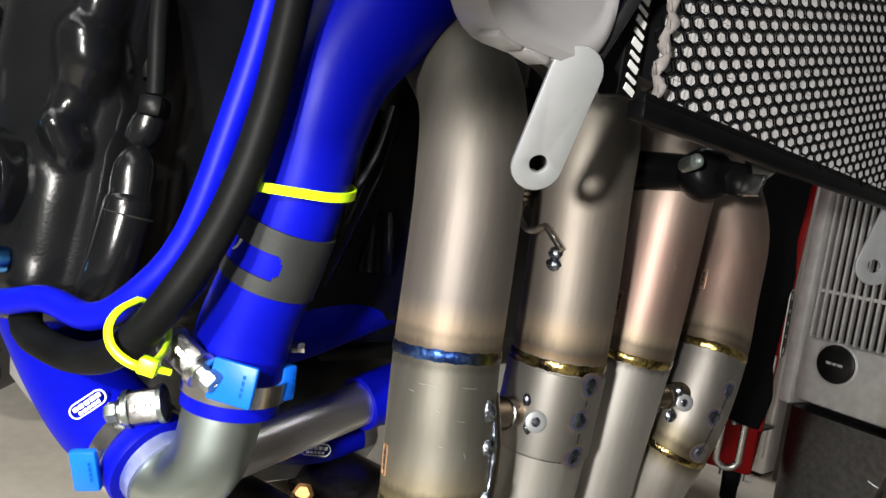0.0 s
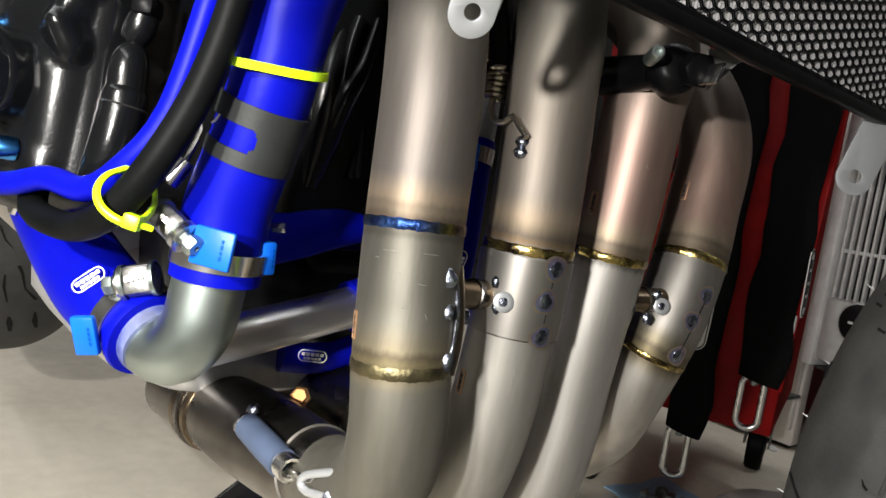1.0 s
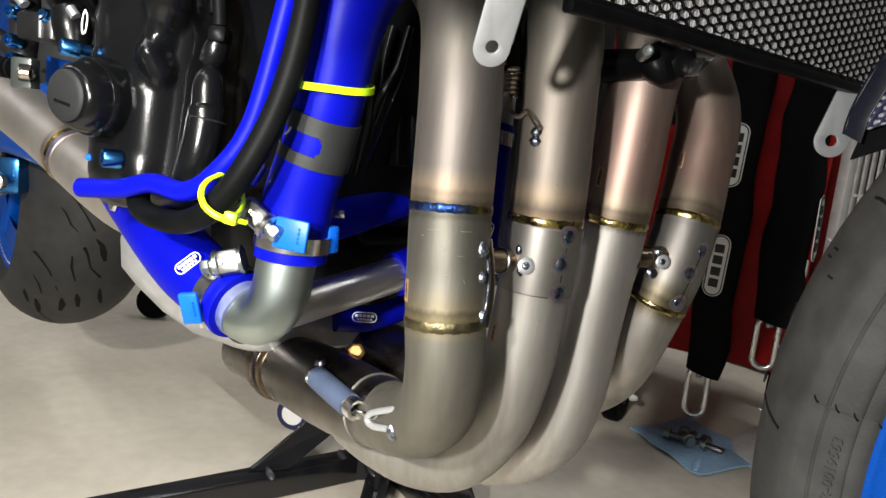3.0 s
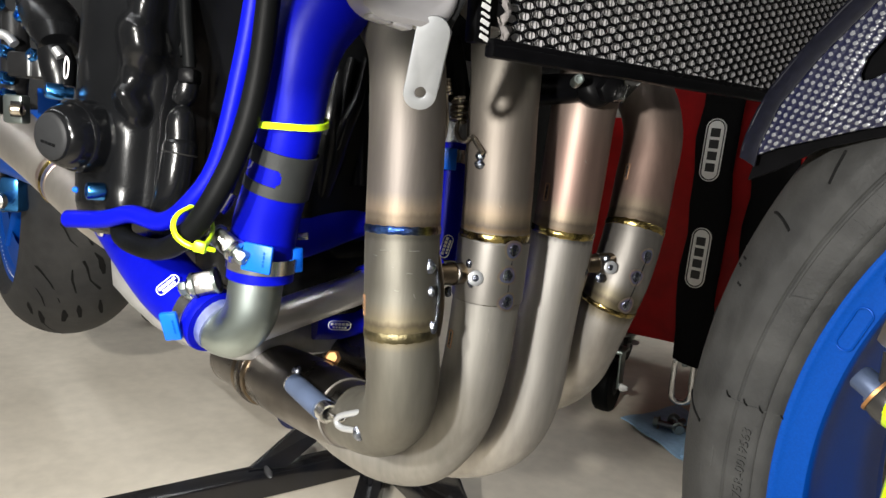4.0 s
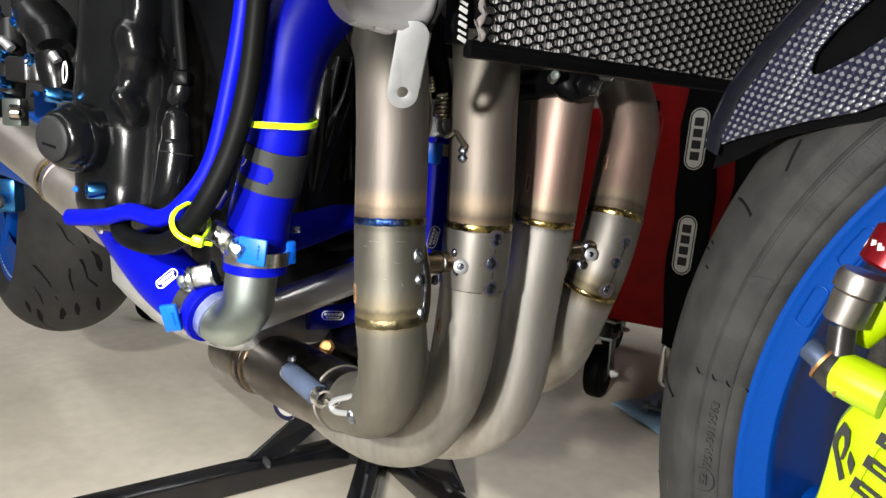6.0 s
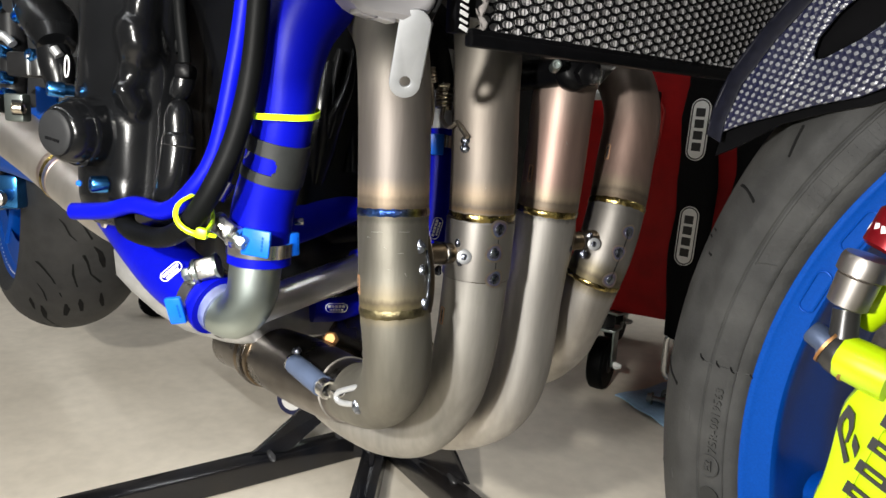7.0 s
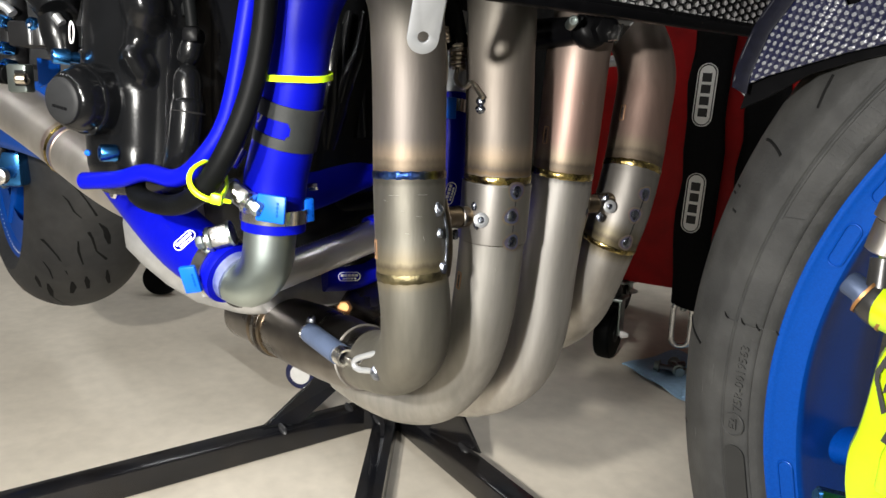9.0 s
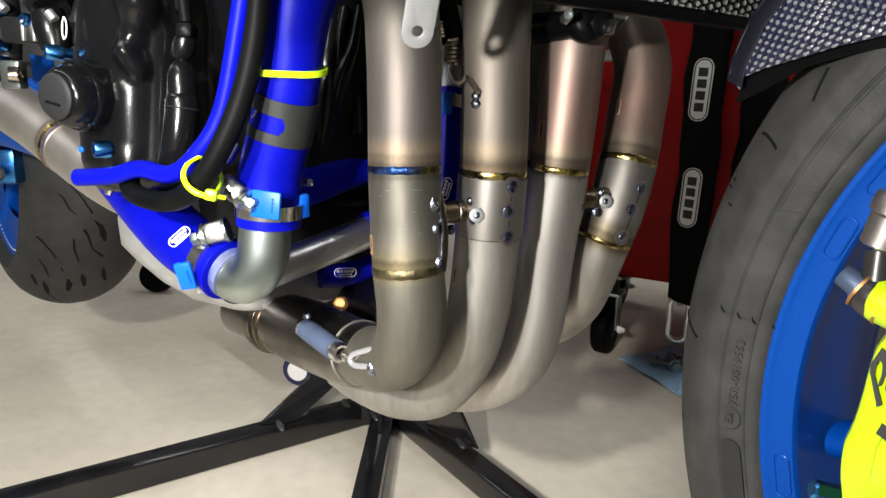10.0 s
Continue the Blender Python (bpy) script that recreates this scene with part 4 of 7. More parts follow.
sump = part("oil_sump", Shape().loft([[(x, y, z) for x, y in ring_of(pts, 40)] for z, pts in (
    (0.347, [(-0.228, -0.112), (-0.204, -0.121), (-0.178, -0.104), (-0.172, -0.07), (-0.175, 0.0), (-0.225, 0.02)]),
    (0.352, [(-0.240, -0.125), (-0.208, -0.132), (-0.170, -0.112), (-0.164, -0.07), (-0.165, 0.02), (-0.25, 0.05)]),
    (0.366, [(-0.256, -0.142), (-0.214, -0.146), (-0.168, -0.124), (-0.164, -0.07), (-0.165, 0.03), (-0.27, 0.06)]),
    (0.384, [(-0.272, -0.158), (-0.222, -0.158), (-0.176, -0.130), (-0.172, -0.07), (-0.175, 0.03), (-0.28, 0.06)]),
    (0.398, [(-0.282, -0.168), (-0.228, -0.163), (-0.205, -0.134), (-0.195, -0.07), (-0.19, 0.04), (-0.29, 0.07)]),
    (0.420, [(-0.276, -0.170), (-0.234, -0.163), (-0.215, -0.134), (-0.205, -0.07), (-0.20, 0.05), (-0.29, 0.08)]),
    (0.45, [(-0.276, -0.166), (-0.238, -0.160), (-0.220, -0.134), (-0.21, -0.07), (-0.20, 0.05), (-0.29, 0.08)]))]), ALUMINIUM, bike, "cast aluminium oil sump")
part("crankcase", Shape().box((0.10, 0.20, 0.13), Matrix.Translation((-0.185, -0.035, 0.452)), 0.012), ENGINE_BLACK, bike, "black crankcase behind the water pipe")
for a, b in (((-0.2300, -0.1660, 0.4180), (-0.2225, -0.1600, 0.3860)), ((-0.2080, -0.1420, 0.4000), (-0.2010, -0.1440, 0.3640)), ((-0.1860, -0.1300, 0.3880), (-0.1820, -0.1240, 0.3580))):
    part("sump_rib", Shape().tube([a, Vector(a).lerp(Vector(b), 0.5) + Vector((0.001, -0.002, 0)), b], [0.0016, 0.0030, 0.0018], 12, 0.004), ALUMINIUM, sump, "cast rib")
part("sump_plug", Shape().lathe([(0, -0.002), (0.008, -0.002), (0.008, 0.001), (0.006, 0.002), (0, 0.002)], 20, aim((-0.0918, -0.1619, 0.3924), (0.7, -0.6, -0.4))), BLACK_PART, sump)

# black castings between the radiator hose and the first pipe
casting = part("cylinder_casting", Shape().box((0.07, 0.16, 0.26), Matrix.Translation((-0.125, -0.03, 0.60)), 0.012), ENGINE_BLACK, bike, "black cylinder casting with ribs")
part("cylinder_face", Shape().box((0.05, 0.25, 0.24), Matrix.Translation((-0.128, 0.045, 0.575)), 0.01), ENGINE_BLACK, casting, "black front of the cylinders")
pod([(-0.0933, -0.0806, 0.5808), (-0.0909, -0.0853, 0.5526), (-0.0917, -0.0859, 0.5243), (-0.0942, -0.0892, 0.4932)], [0.004, 0.010, 0.012, 0.006], "rib", ENGINE_BLACK, casting)
pod([(-0.0826, -0.0649, 0.5901), (-0.0800, -0.0726, 0.5617), (-0.0793, -0.0814, 0.5433), (-0.0841, -0.0834, 0.5281)], [0.003, 0.0045, 0.0060, 0.006], "rib", ENGINE_BLACK, casting)
pod([(-0.0892, -0.0732, 0.5894), (-0.0864, -0.0785, 0.5691), (-0.0815, -0.0821, 0.5451)], [0.003, 0.0035, 0.004], "rib", ENGINE_BLACK, casting)
pod([(-0.1008, -0.0543, 0.5332), (-0.0949, -0.0561, 0.4994)], [0.012, 0.014], "rib", ENGINE_BLACK, casting)
pod([(-0.1165, -0.0638, 0.5102), (-0.1171, -0.0323, 0.5098)], 0.0012, "rib", ENGINE_BLACK, casting, 8)
pod([(-0.1139, -0.0646, 0.4952), (-0.1144, -0.0331, 0.4942)], 0.0012, "rib", ENGINE_BLACK, casting, 8)
part("hex_bolt", Shape().lathe([(0, -0.006), (0.0054, -0.006), (0.0054, 0.003), (0.0046, 0.004), (0, 0.004)], 6, aim((-0.0958, -0.0923, 0.4889), (0.25, -0.35, -1))), POLISHED, casting, "zinc hexagon bolt")
pod([(-0.1018, -0.0857, 0.5112), (-0.0959, -0.0919, 0.4909)], 0.0065, "rib", ENGINE_BLACK, casting)

# frame and tank mass, above what the walk sees, added to shade the engine
upper_mass = part("upper_blocker", Shape().loft([[(x, y, z) for y, z in round_rect(w, h, 0.05, 6, 0.0, zc)] for x, w, h, zc in ((-1.15, 0.16, 0.12, 0.98), (-0.80, 0.30, 0.18, 0.95), (-0.50, 0.36, 0.26, 0.94), (-0.15, 0.36, 0.26, 0.95), (0.06, 0.26, 0.18, 0.93))]), ENGINE_BLACK, bike, "unseen dark mass for frame and fuel tank, added to shade the engine")

# hoses
BIG = [(-0.043, -0.157, 0.449), (-0.041, -0.156, 0.480), (-0.032, -0.152, 0.513), (-0.024, -0.150, 0.544), (-0.021, -0.148, 0.567), (-0.022, -0.141, 0.594),
       (-0.020, -0.122, 0.625), (-0.022, -0.095, 0.66)]
BIG_R = [0.0200, 0.0193, 0.0186, 0.0180, 0.0185, 0.0215, 0.0255, 0.028]
big = part("radiator_hose", Shape().tube(BIG, BIG_R, 40, wall=0.004), SILICONE, bike, "thick glossy blue silicone radiator hose")
part("hose_branch", Shape().tube([(-0.022, -0.140, 0.575), (-0.030, -0.128, 0.60), (-0.030, -0.105, 0.64)], [0.012, 0.017, 0.021], 30), SILICONE, big)


def shell_band(points, r0, lift, seg, gap):
    """A thin band round a tube, with an oblong window: gap(angle, share along) is true where it is open."""
    p = smooth_path(points, 0.0008)
    t, a, b = frames_along(p)
    s, verts, faces = Shape(), [], []
    for i in range(len(p)):
        for layer in (r0, r0 + lift):
            for j in range(seg):
                g = 2 * math.pi * j / seg
                verts.append(p[i] + layer * (math.cos(g) * a[i] + math.sin(g) * b[i]))
    out = lambda i, j: not (0 <= i < len(p) - 1) or gap(a[i] * math.cos(2 * math.pi * (j + 0.5) / seg) + b[i] * math.sin(2 * math.pi * (j + 0.5) / seg), (i + 0.5) / (len(p) - 1))
    for i in range(len(p) - 1):
        for j in range(seg):
            if out(i, j):
                continue
            k = (j + 1) % seg
            lo, hi = i * 2 * seg, (i + 1) * 2 * seg
            faces.append((lo + seg + j, lo + seg + k, hi + seg + k, hi + seg + j))
            if out(i - 1, j):
                faces.append((lo + j, lo + k, lo + seg + k, lo + seg + j))
            if out(i + 1, j):
                faces.append((hi + k, hi + j, hi + seg + j, hi + seg + k))
            if out(i, j - 1):
                faces.append((lo + j, lo + seg + j, hi + seg + j, hi + j))
            if out(i, j + 1):
                faces.append((lo + k, hi + k, hi + seg + k, lo + seg + k))
    return s.add(verts, faces)


HEAT_SHRINK = material("grey_heat_shrink", (0.014, 0.0155, 0.0155), 0.55, 0, 70, 0.2, 0.1, 500, spec=0.3)
REARWARD = Vector((-0.55, -0.83, 0))
def window(n, f):
    """An oblong opening from the rear edge of the outer side, a third of the band tall."""
    c = Vector(n).dot(REARWARD)
    h = abs(f - 0.46) / 0.20
    return h < 1 and c > -0.16 + 0.14 * h * h and Vector(n).dot(Vector((0.83, -0.55, 0))) > -0.5
band = part("grip_band", shell_band([(-0.0343, -0.1530, 0.503), (-0.0322, -0.1522, 0.511), (-0.0296, -0.1514, 0.521), (-0.0275, -0.1508, 0.5285)], 0.0183, 0.0013, 120, window), HEAT_SHRINK, big, "dark grey band with an oblong window")

POLISHED_PIPE = material("drawn_steel_pipe", (0.93, 0.92, 0.91), 0.36, 1.0, 160, 0.10, 0.03, rough_vary=0.08, stretch=(1, 0.12, 1))
elbow = part("water_pipe", Shape().tube([(-0.043, -0.157, 0.47), (-0.044, -0.159, 0.445), (-0.047, -0.161, 0.425), (-0.058, -0.167, 0.412), (-0.078, -0.175, 0.416), (-0.09, -0.178, 0.421)],
                                        0.0163, 36, 0.004), STEEL, bike, "bent zinc-plated steel water pipe")
part("cross_pipe", Shape().tube([(-0.0731, -0.1539, 0.4080), (-0.0776, -0.1396, 0.4096), (-0.0846, -0.1014, 0.4157), (-0.0906, -0.0547, 0.4245), (-0.0952, -0.0092, 0.4339)], 0.0122, 36), POLISHED_PIPE, elbow, "straight bright steel pipe")
part("pipe_hose", Shape().tube([(-0.0916, -0.0500, 0.4253), (-0.0931, -0.0270, 0.4305), (-0.0968, 0.0147, 0.4401)], [0.0155, 0.0158, 0.0158], 30, wall=0.003), SILICONE, bike, "blue silicone hose on the far end of the steel pipe")
LOW = [(-0.0725, -0.1735, 0.4165), (-0.118, -0.186, 0.430), (-0.206, -0.192, 0.457), (-0.27, -0.19, 0.47)]
lower = part("lower_hose", Shape().tube(LOW, [0.0200, 0.0212, 0.0205, 0.019], 36, wall=0.003), SILICONE, bike, "blue silicone hose on the water pump")
end_way = Vector(LOW[0]) - Vector(LOW[1])
part("hose_lip", Shape().lathe([(0.0150, -0.002), (0.0206, -0.002), (0.0212, 0.001), (0.0206, 0.003), (0.0165, 0.0035), (0.0150, 0.002)], 40, aim(Vector(LOW[0]), end_way), True), SILICONE, lower)
part("bead_ring", Shape().lathe([(0.0163, 0.000), (0.0172, 0.001), (0.0172, 0.0022), (0.0163, 0.003)], 36, aim(Vector(LOW[0]), end_way)), WHITE_PANEL, lower, "pale bead of sealant")
PALE_BLUE = material("pale_blue_band", (0.07, 0.09, 0.25), 0.35, 0.2, 120, 0.25, 0.05, 300, second=(0.15, 0.17, 0.28), second_scale=70)
part("pipe_band", Shape().tube([Vector(LOW[0]) + end_way.normalized() * d + Vector((0, 0, -0.0006 * d / 0.01)) for d in (0.0, 0.004, 0.009)], [0.0169, 0.01675, 0.0165], 36, 0.002), PALE_BLUE, lower, "pale blue band round the pipe")
THIN = [(-0.016, -0.174, 0.66), (-0.020, -0.176, 0.610), (-0.027, -0.180, 0.567), (-0.036, -0.188, 0.518), (-0.047, -0.200, 0.493), (-0.064, -0.209, 0.481), (-0.091, -0.218, 0.482),
        (-0.112, -0.229, 0.476), (-0.136, -0.244, 0.473)]
thin = part("overflow_hose", Shape().tube(THIN, 0.0055, 24, wall=0.0012), SILICONE, bike, "thin blue silicone overflow hose with an open end")
DARK = [(-0.009, -0.170, 0.66), (-0.011, -0.172, 0.610), (-0.011, -0.177, 0.564), (-0.016, -0.185, 0.526), (-0.025, -0.197, 0.494), (-0.040, -0.206, 0.474), (-0.069, -0.211, 0.464), (-0.098, -0.2185, 0.4645), (-0.112, -0.2190, 0.4690), (-0.118, -0.2170, 0.4765)]
dark = part("breather_hose", Shape().tube(DARK, 0.0064, 24), RUBBER, bike, "black rubber breather hose")
cross_hose = part("cross_hose", Shape().tube([(-0.1069, -0.1143, 0.4587), (-0.1018, -0.0895, 0.4669), (-0.1050, -0.0588, 0.4755), (-0.1183, -0.0080, 0.4853), (-0.1259, 0.0327, 0.4913)], 0.0165, 32), SILICONE, bike, "blue silicone hose crossing behind the first pipe")
mid_hose = part("mid_hose", Shape().tube([(-0.0660, 0.0058, 0.5353), (-0.0642, 0.0040, 0.5202), (-0.0584, -0.0016, 0.4726), (-0.0561, -0.0048, 0.4501)], [0.0115, 0.0112, 0.0112, 0.0112], 32), SILICONE, bike, "blue silicone hose behind the pipes")
part("steel_neck", Shape().tube([(-0.0825, 0.0174, 0.5944), (-0.0732, 0.0113, 0.5592), (-0.0657, 0.0058, 0.5341)], [0.0125, 0.0115, 0.0105], 28), ALUMINIUM, mid_hose, "pale alloy neck")
part("band", Shape().tube([(-0.0651, 0.0056, 0.5306), (-0.0643, 0.0041, 0.5211)], 0.0122, 32), POLISHED, mid_hose)
part("band_tab", Shape().box((0.011, 0.016, 0.003), aim((-0.0566, -0.0063, 0.5249), (0.75, -0.65, 0)), 0.001), TAB_BLUE, mid_hose)
under_hose = part("under_hose", Shape().tube([(-0.1595, -0.0549, 0.3811), (-0.1531, -0.0308, 0.3810), (-0.1476, -0.0057, 0.3888)], 0.016, 28), SILICONE, bike, "blue silicone hose above the collector")


def badge(parent, place, normal, along_x, w=0.014, h=0.0058, mat=WHITE_LABEL):
    """A small oval maker's badge, printed: an outline with two rows of plain bars."""
    m = aim(place, normal, Vector(normal).cross(Vector(along_x)))
    loop = round_rect(w, h, h * 0.48, 8)
    s = Shape().tube([m @ Vector((x, y, 0)) for x, y in loop + loop[:1]], 0.00035, 6, smooth=False)
    bars(s, m @ Matrix.Translation((0, h * 0.14, 0)), (w * 0.13,) * 5, h * 0.30, w * 0.035, 0.0003)
    bars(s, m @ Matrix.Translation((0, -h * 0.24, 0)), (w * 0.10,) * 5, h * 0.22, w * 0.03, 0.0003)
    part("badge", s, mat, parent, "white oval badge")


badge(lower, (-0.0885, -0.1974, 0.4376), (0.75, -0.62, 0.22), (0.5, 0.5, 0.7), 0.016, 0.0062)
badge(under_hose, (-0.1303, -0.0471, 0.3836), (0.75, -0.6, 0.2), (0.6, 0.75, 0.05), 0.018, 0.007)
badge(cross_hose, (-0.0977, -0.0391, 0.4850), (0.75, -0.62, 0.1), (0.6, 0.75, 0.1), 0.016, 0.0064)
badge(mid_hose, (-0.0455, -0.0119, 0.4620), (0.75, -0.65, 0), (0.15, 0.2, 0.95), 0.017, 0.0070)
part("hose_mark", Shape().tube([(-0.0238, -0.1724, 0.5204), (-0.0242, -0.1736, 0.5178), (-0.0250, -0.1749, 0.5164)], 0.0005, 6), WHITE_LABEL, big)


HOUSING_STEEL = material("stamped_steel", (0.27, 0.265, 0.255), 0.42, 1.0, 200, 0.2, 0.2, 400, rough_vary=0.1, second=(0.19, 0.185, 0.18), second_scale=120)


def clamp(parent, centre, way, radius, screw_a, screw_b, tabs=(), size=1.0):
    """A worm-drive hose clamp: band, screw housing, screw head and light blue end covers."""
    part("clamp_band", Shape().lathe([(radius, -0.0048), (radius + 0.0009, -0.0044), (radius + 0.0009, 0.0044), (radius, 0.0048)], 44, aim(centre, way)), POLISHED, parent, "bright steel clamp band")
    a, b = Vector(screw_a), Vector(screw_b)
    part("screw_housing", Shape().box((0.0120 * size, 0.0104 * size, (b - a).length * 0.72), aim(a.lerp(b, 0.36), b - a, (0.78, -0.6, 0.25)), 0.0034), HOUSING_STEEL, parent, "steel worm-screw housing")
    for f in (0.06, 0.70):
        part("housing_rim", Shape().lathe([(0.0060 * size, -0.0012), (0.0069 * size, -0.0010), (0.0069 * size, 0.0010), (0.0060 * size, 0.0012)], 20, aim(a.lerp(b, f), b - a), True), STEEL, parent)
    part("housing_print", bars(Shape(), aim(a.lerp(b, 0.4) + Vector((0.0050, -0.0038, 0.0018)) * size, (0.78, -0.6, 0.25), (b - a).cross(Vector((0.78, -0.6, 0.25)))), (0.0016, 0.0012, 0.0018, 0.0014), 0.0022 * size, 0.0006, 0.0004), TI_DARK, parent)
    part("screw", Shape().lathe([(0, -0.002), (0.0028, -0.002), (0.0030, 0.002), (0.0044, 0.0025), (0.0046, 0.006), (0.0036, 0.0072), (0.0012, 0.0072), (0.0010, 0.0058), (0, 0.0058)], 6, aim(a.lerp(b, 0.8), b - a)), STEEL, parent, "hexagon clamp screw")
    part("screw_collar", Shape().lathe([(0.0046, -0.0014), (0.0070, -0.0012), (0.0070, 0.0012), (0.0046, 0.0014)], 20, aim(a.lerp(b, 0.76), b - a)), POLISHED, parent)
    for p, size, normal, upw in tabs:
        part("end_cover", Shape().box(size, aim(p, normal, upw), 0.0012), TAB_BLUE, parent, "light blue plastic end cover")
        part("cover_print", bars(Shape(), aim(Vector(p) + Vector(normal).normalized() * (size[2] / 2 + 0.0001), normal, upw) @ Matrix.Translation((size[0] * 0.25, 0, 0)) @ Matrix.Rotation(radians(90), 4, "Z"), (0.002, 0.0015, 0.002, 0.0015), 0.0012, 0.0006, 0.0002), RIM_BLUE, parent)


clamp(big, Vector((-0.0422, -0.1566, 0.4595)), Vector((0.05, 0.03, 1)), 0.0203, (-0.0440, -0.1850, 0.4766), (-0.0242, -0.1762, 0.4659),
      (((-0.0201, -0.1695, 0.4659), (0.0185, 0.0165, 0.0028), (0.62, -0.78, 0.05), (0.1, 0, 1)), ((-0.0306, -0.1401, 0.4615), (0.0075, 0.0150, 0.006), (0.95, 0.2, 0), (0.2, 0, 1))))
clamp(lower, Vector(LOW[0]).lerp(Vector(LOW[1]), 0.20), end_way, 0.0207, (-0.0638, -0.1746, 0.4446), (-0.0758, -0.1913, 0.4379),
      (((-0.0728, -0.2000, 0.4155), (0.0108, 0.0185, 0.004), (0.7, -0.6, -0.2), (-0.25, 0, 1)),), 1.2)
part("clamp_teeth", bars(Shape(), aim((-0.0745, -0.1924, 0.4280), (0.62, -0.75, 0.1), (-0.6, -0.4, 0.5)), (0.0008,) * 6, 0.005, 0.0009, 0.0006), TI_DARK, lower)
part("screw_end", Shape().lathe([(0, 0), (0.0024, 0), (0.0024, 0.006), (0, 0.006)], 6, aim((-0.0367, -0.1359, 0.4748), (0.6, 0.75, 0.1))), POLISHED, big)
part("rear_clamp_screw", Shape().tube([(-0.0596, -0.1770, 0.4881), (-0.0570, -0.1709, 0.4990)], 0.0045, 14), POLISHED, big)
part("rear_band", Shape().tube([(-0.0609, -0.1671, 0.5187), (-0.0584, -0.1655, 0.5136), (-0.0574, -0.1722, 0.4961)], 0.0014, 8), POLISHED, big)


def hull_loop(discs, e1, e2, n=64):
    """The taut loop round discs (centre, radius) in the plane of e1 and e2."""
    out = []
    for k in range(n):
        d = e1 * math.cos(2 * math.pi * k / n) + e2 * math.sin(2 * math.pi * k / n)
        c, r = max(discs, key=lambda q: Vector(q[0]).dot(d) + q[1])
        out.append(Vector(c) + d * r)
    return out


def cable_tie(name, discs, normal, parent, width=0.0018, head=None, tail=None):
    n = Vector(normal).normalized()
    e1 = n.orthogonal().normalized()
    e2 = n.cross(e1)
    c0 = Vector(discs[-1][0])
    loop = hull_loop([(Vector(c) - n * (Vector(c) - c0).dot(n), r) for c, r in discs], e1, e2)
    verts, faces = [], []
    centre = sum(loop, Vector()) / len(loop)
    for p in loop:
        o = (p - centre).normalized()
        for du, dn in ((0, -width), (0.0011, -width), (0.0011, width), (0, width)):
            verts.append(p + o * du + n * dn)
    m = len(loop)
    for k in range(m):
        for j in range(4):
            k2, j2 = (k + 1) % m, (j + 1) % 4
            faces.append((k * 4 + j, k2 * 4 + j, k2 * 4 + j2, k * 4 + j2))
    tie = part(name, Shape().add(verts, faces), NEON, parent, "fluorescent yellow cable tie")
    if head:
        part("tie_head", Shape().box((0.0062, 0.0058, 0.0052), aim(head, (0.75, -0.6, 0), tuple(n)), 0.001), NEON, tie)
        part("tie_tail", Shape().tube([head, Vector(head).lerp(Vector(tail), 0.6), tail], 0.0016, 8), NEON, tie)
    return tie


tie_across = Vector((-0.0136, -0.1380, 0.5407)) - Vector((-0.0415, -0.1719, 0.5438))
tie_depth = (Vector((-0.1867, -0.0782, 0.5404)) - Vector((0.0002, -0.1687, 0.5430))).normalized() * 1.0 + Vector((0, 0, 0.20))
cable_tie("cable_tie", [((-0.0192, -0.1733, 0.5439), 0.0074), ((-0.0232, -0.1490, 0.5445), 0.0190)], tie_across.cross(tie_depth), big)
ring2 = [(-0.0407, -0.2007, 0.4930), (-0.0371, -0.2085, 0.4897), (-0.0339, -0.2124, 0.4847), (-0.0291, -0.2127, 0.4794), (-0.0245, -0.2096, 0.4755), (-0.0212, -0.2044, 0.4735), (-0.0258, -0.1968, 0.4747), (-0.0345, -0.1902, 0.4796), (-0.0425, -0.1886, 0.4865), (-0.0438, -0.1936, 0.4918)]
tie = part("cable_tie", Shape().tube(ring2 + ring2[:1], 0.0017, 10, 0.002, squash=(1.0, 0.7)), NEON, dark, "fluorescent yellow cable tie")
part("tie_head", Shape().box((0.0066, 0.0060, 0.0056), aim((-0.0187, -0.2027, 0.4742), (0.75, -0.6, 0), (0.3, 0, 1)), 0.001), NEON, tie)
part("tie_tail", Shape().tube([(-0.0187, -0.2027, 0.4742), (-0.0172, -0.1994, 0.4733), (-0.0166, -0.1957, 0.4723)], [0.0018, 0.0014, 0.0012], 8), NEON, tie)

# left-hand edge: foot control cluster behind the clutch cover
controls = part("foot_control", Shape().box((0.03, 0.02, 0.05), aim((-0.3110, -0.2248, 0.5704), (0.6, -0.75, 0)), 0.003), BLACK_PART, bike, "black foot control assembly with blue bolts")
for i in range(5):
    part("fin", Shape().box((0.0026, 0.016, 0.016), aim(Vector((-0.2930, -0.2350, 0.5700)) + Vector((0.0062, 0.0078, 0)) * i * 0.85, (0.6, -0.75, 0)), 0.0008), ALUMINIUM, controls)
pod([(-0.3339, -0.2338, 0.6430), (-0.3227, -0.2258, 0.6207), (-0.2894, -0.2220, 0.6012), (-0.2731, -0.2223, 0.5852)], [0.012, 0.018, 0.020, 0.014], "lever", ENGINE_BLACK, controls)
pod([(-0.2635, -0.2273, 0.5822), (-0.2591, -0.2253, 0.5695), (-0.2554, -0.2247, 0.5546)], [0.012, 0.013, 0.010], "lever", ENGINE_BLACK, controls)
pod([(-0.2495, -0.2293, 0.5824), (-0.2458, -0.2262, 0.5768)], 0.0035, "link", ALUMINIUM, controls, 12)
pod([(-0.3577, -0.2393, 0.6122), (-0.3513, -0.2403, 0.5789), (-0.3457, -0.2430, 0.5432)], [0.010, 0.011, 0.010], "arm", BLACK_PART, controls)
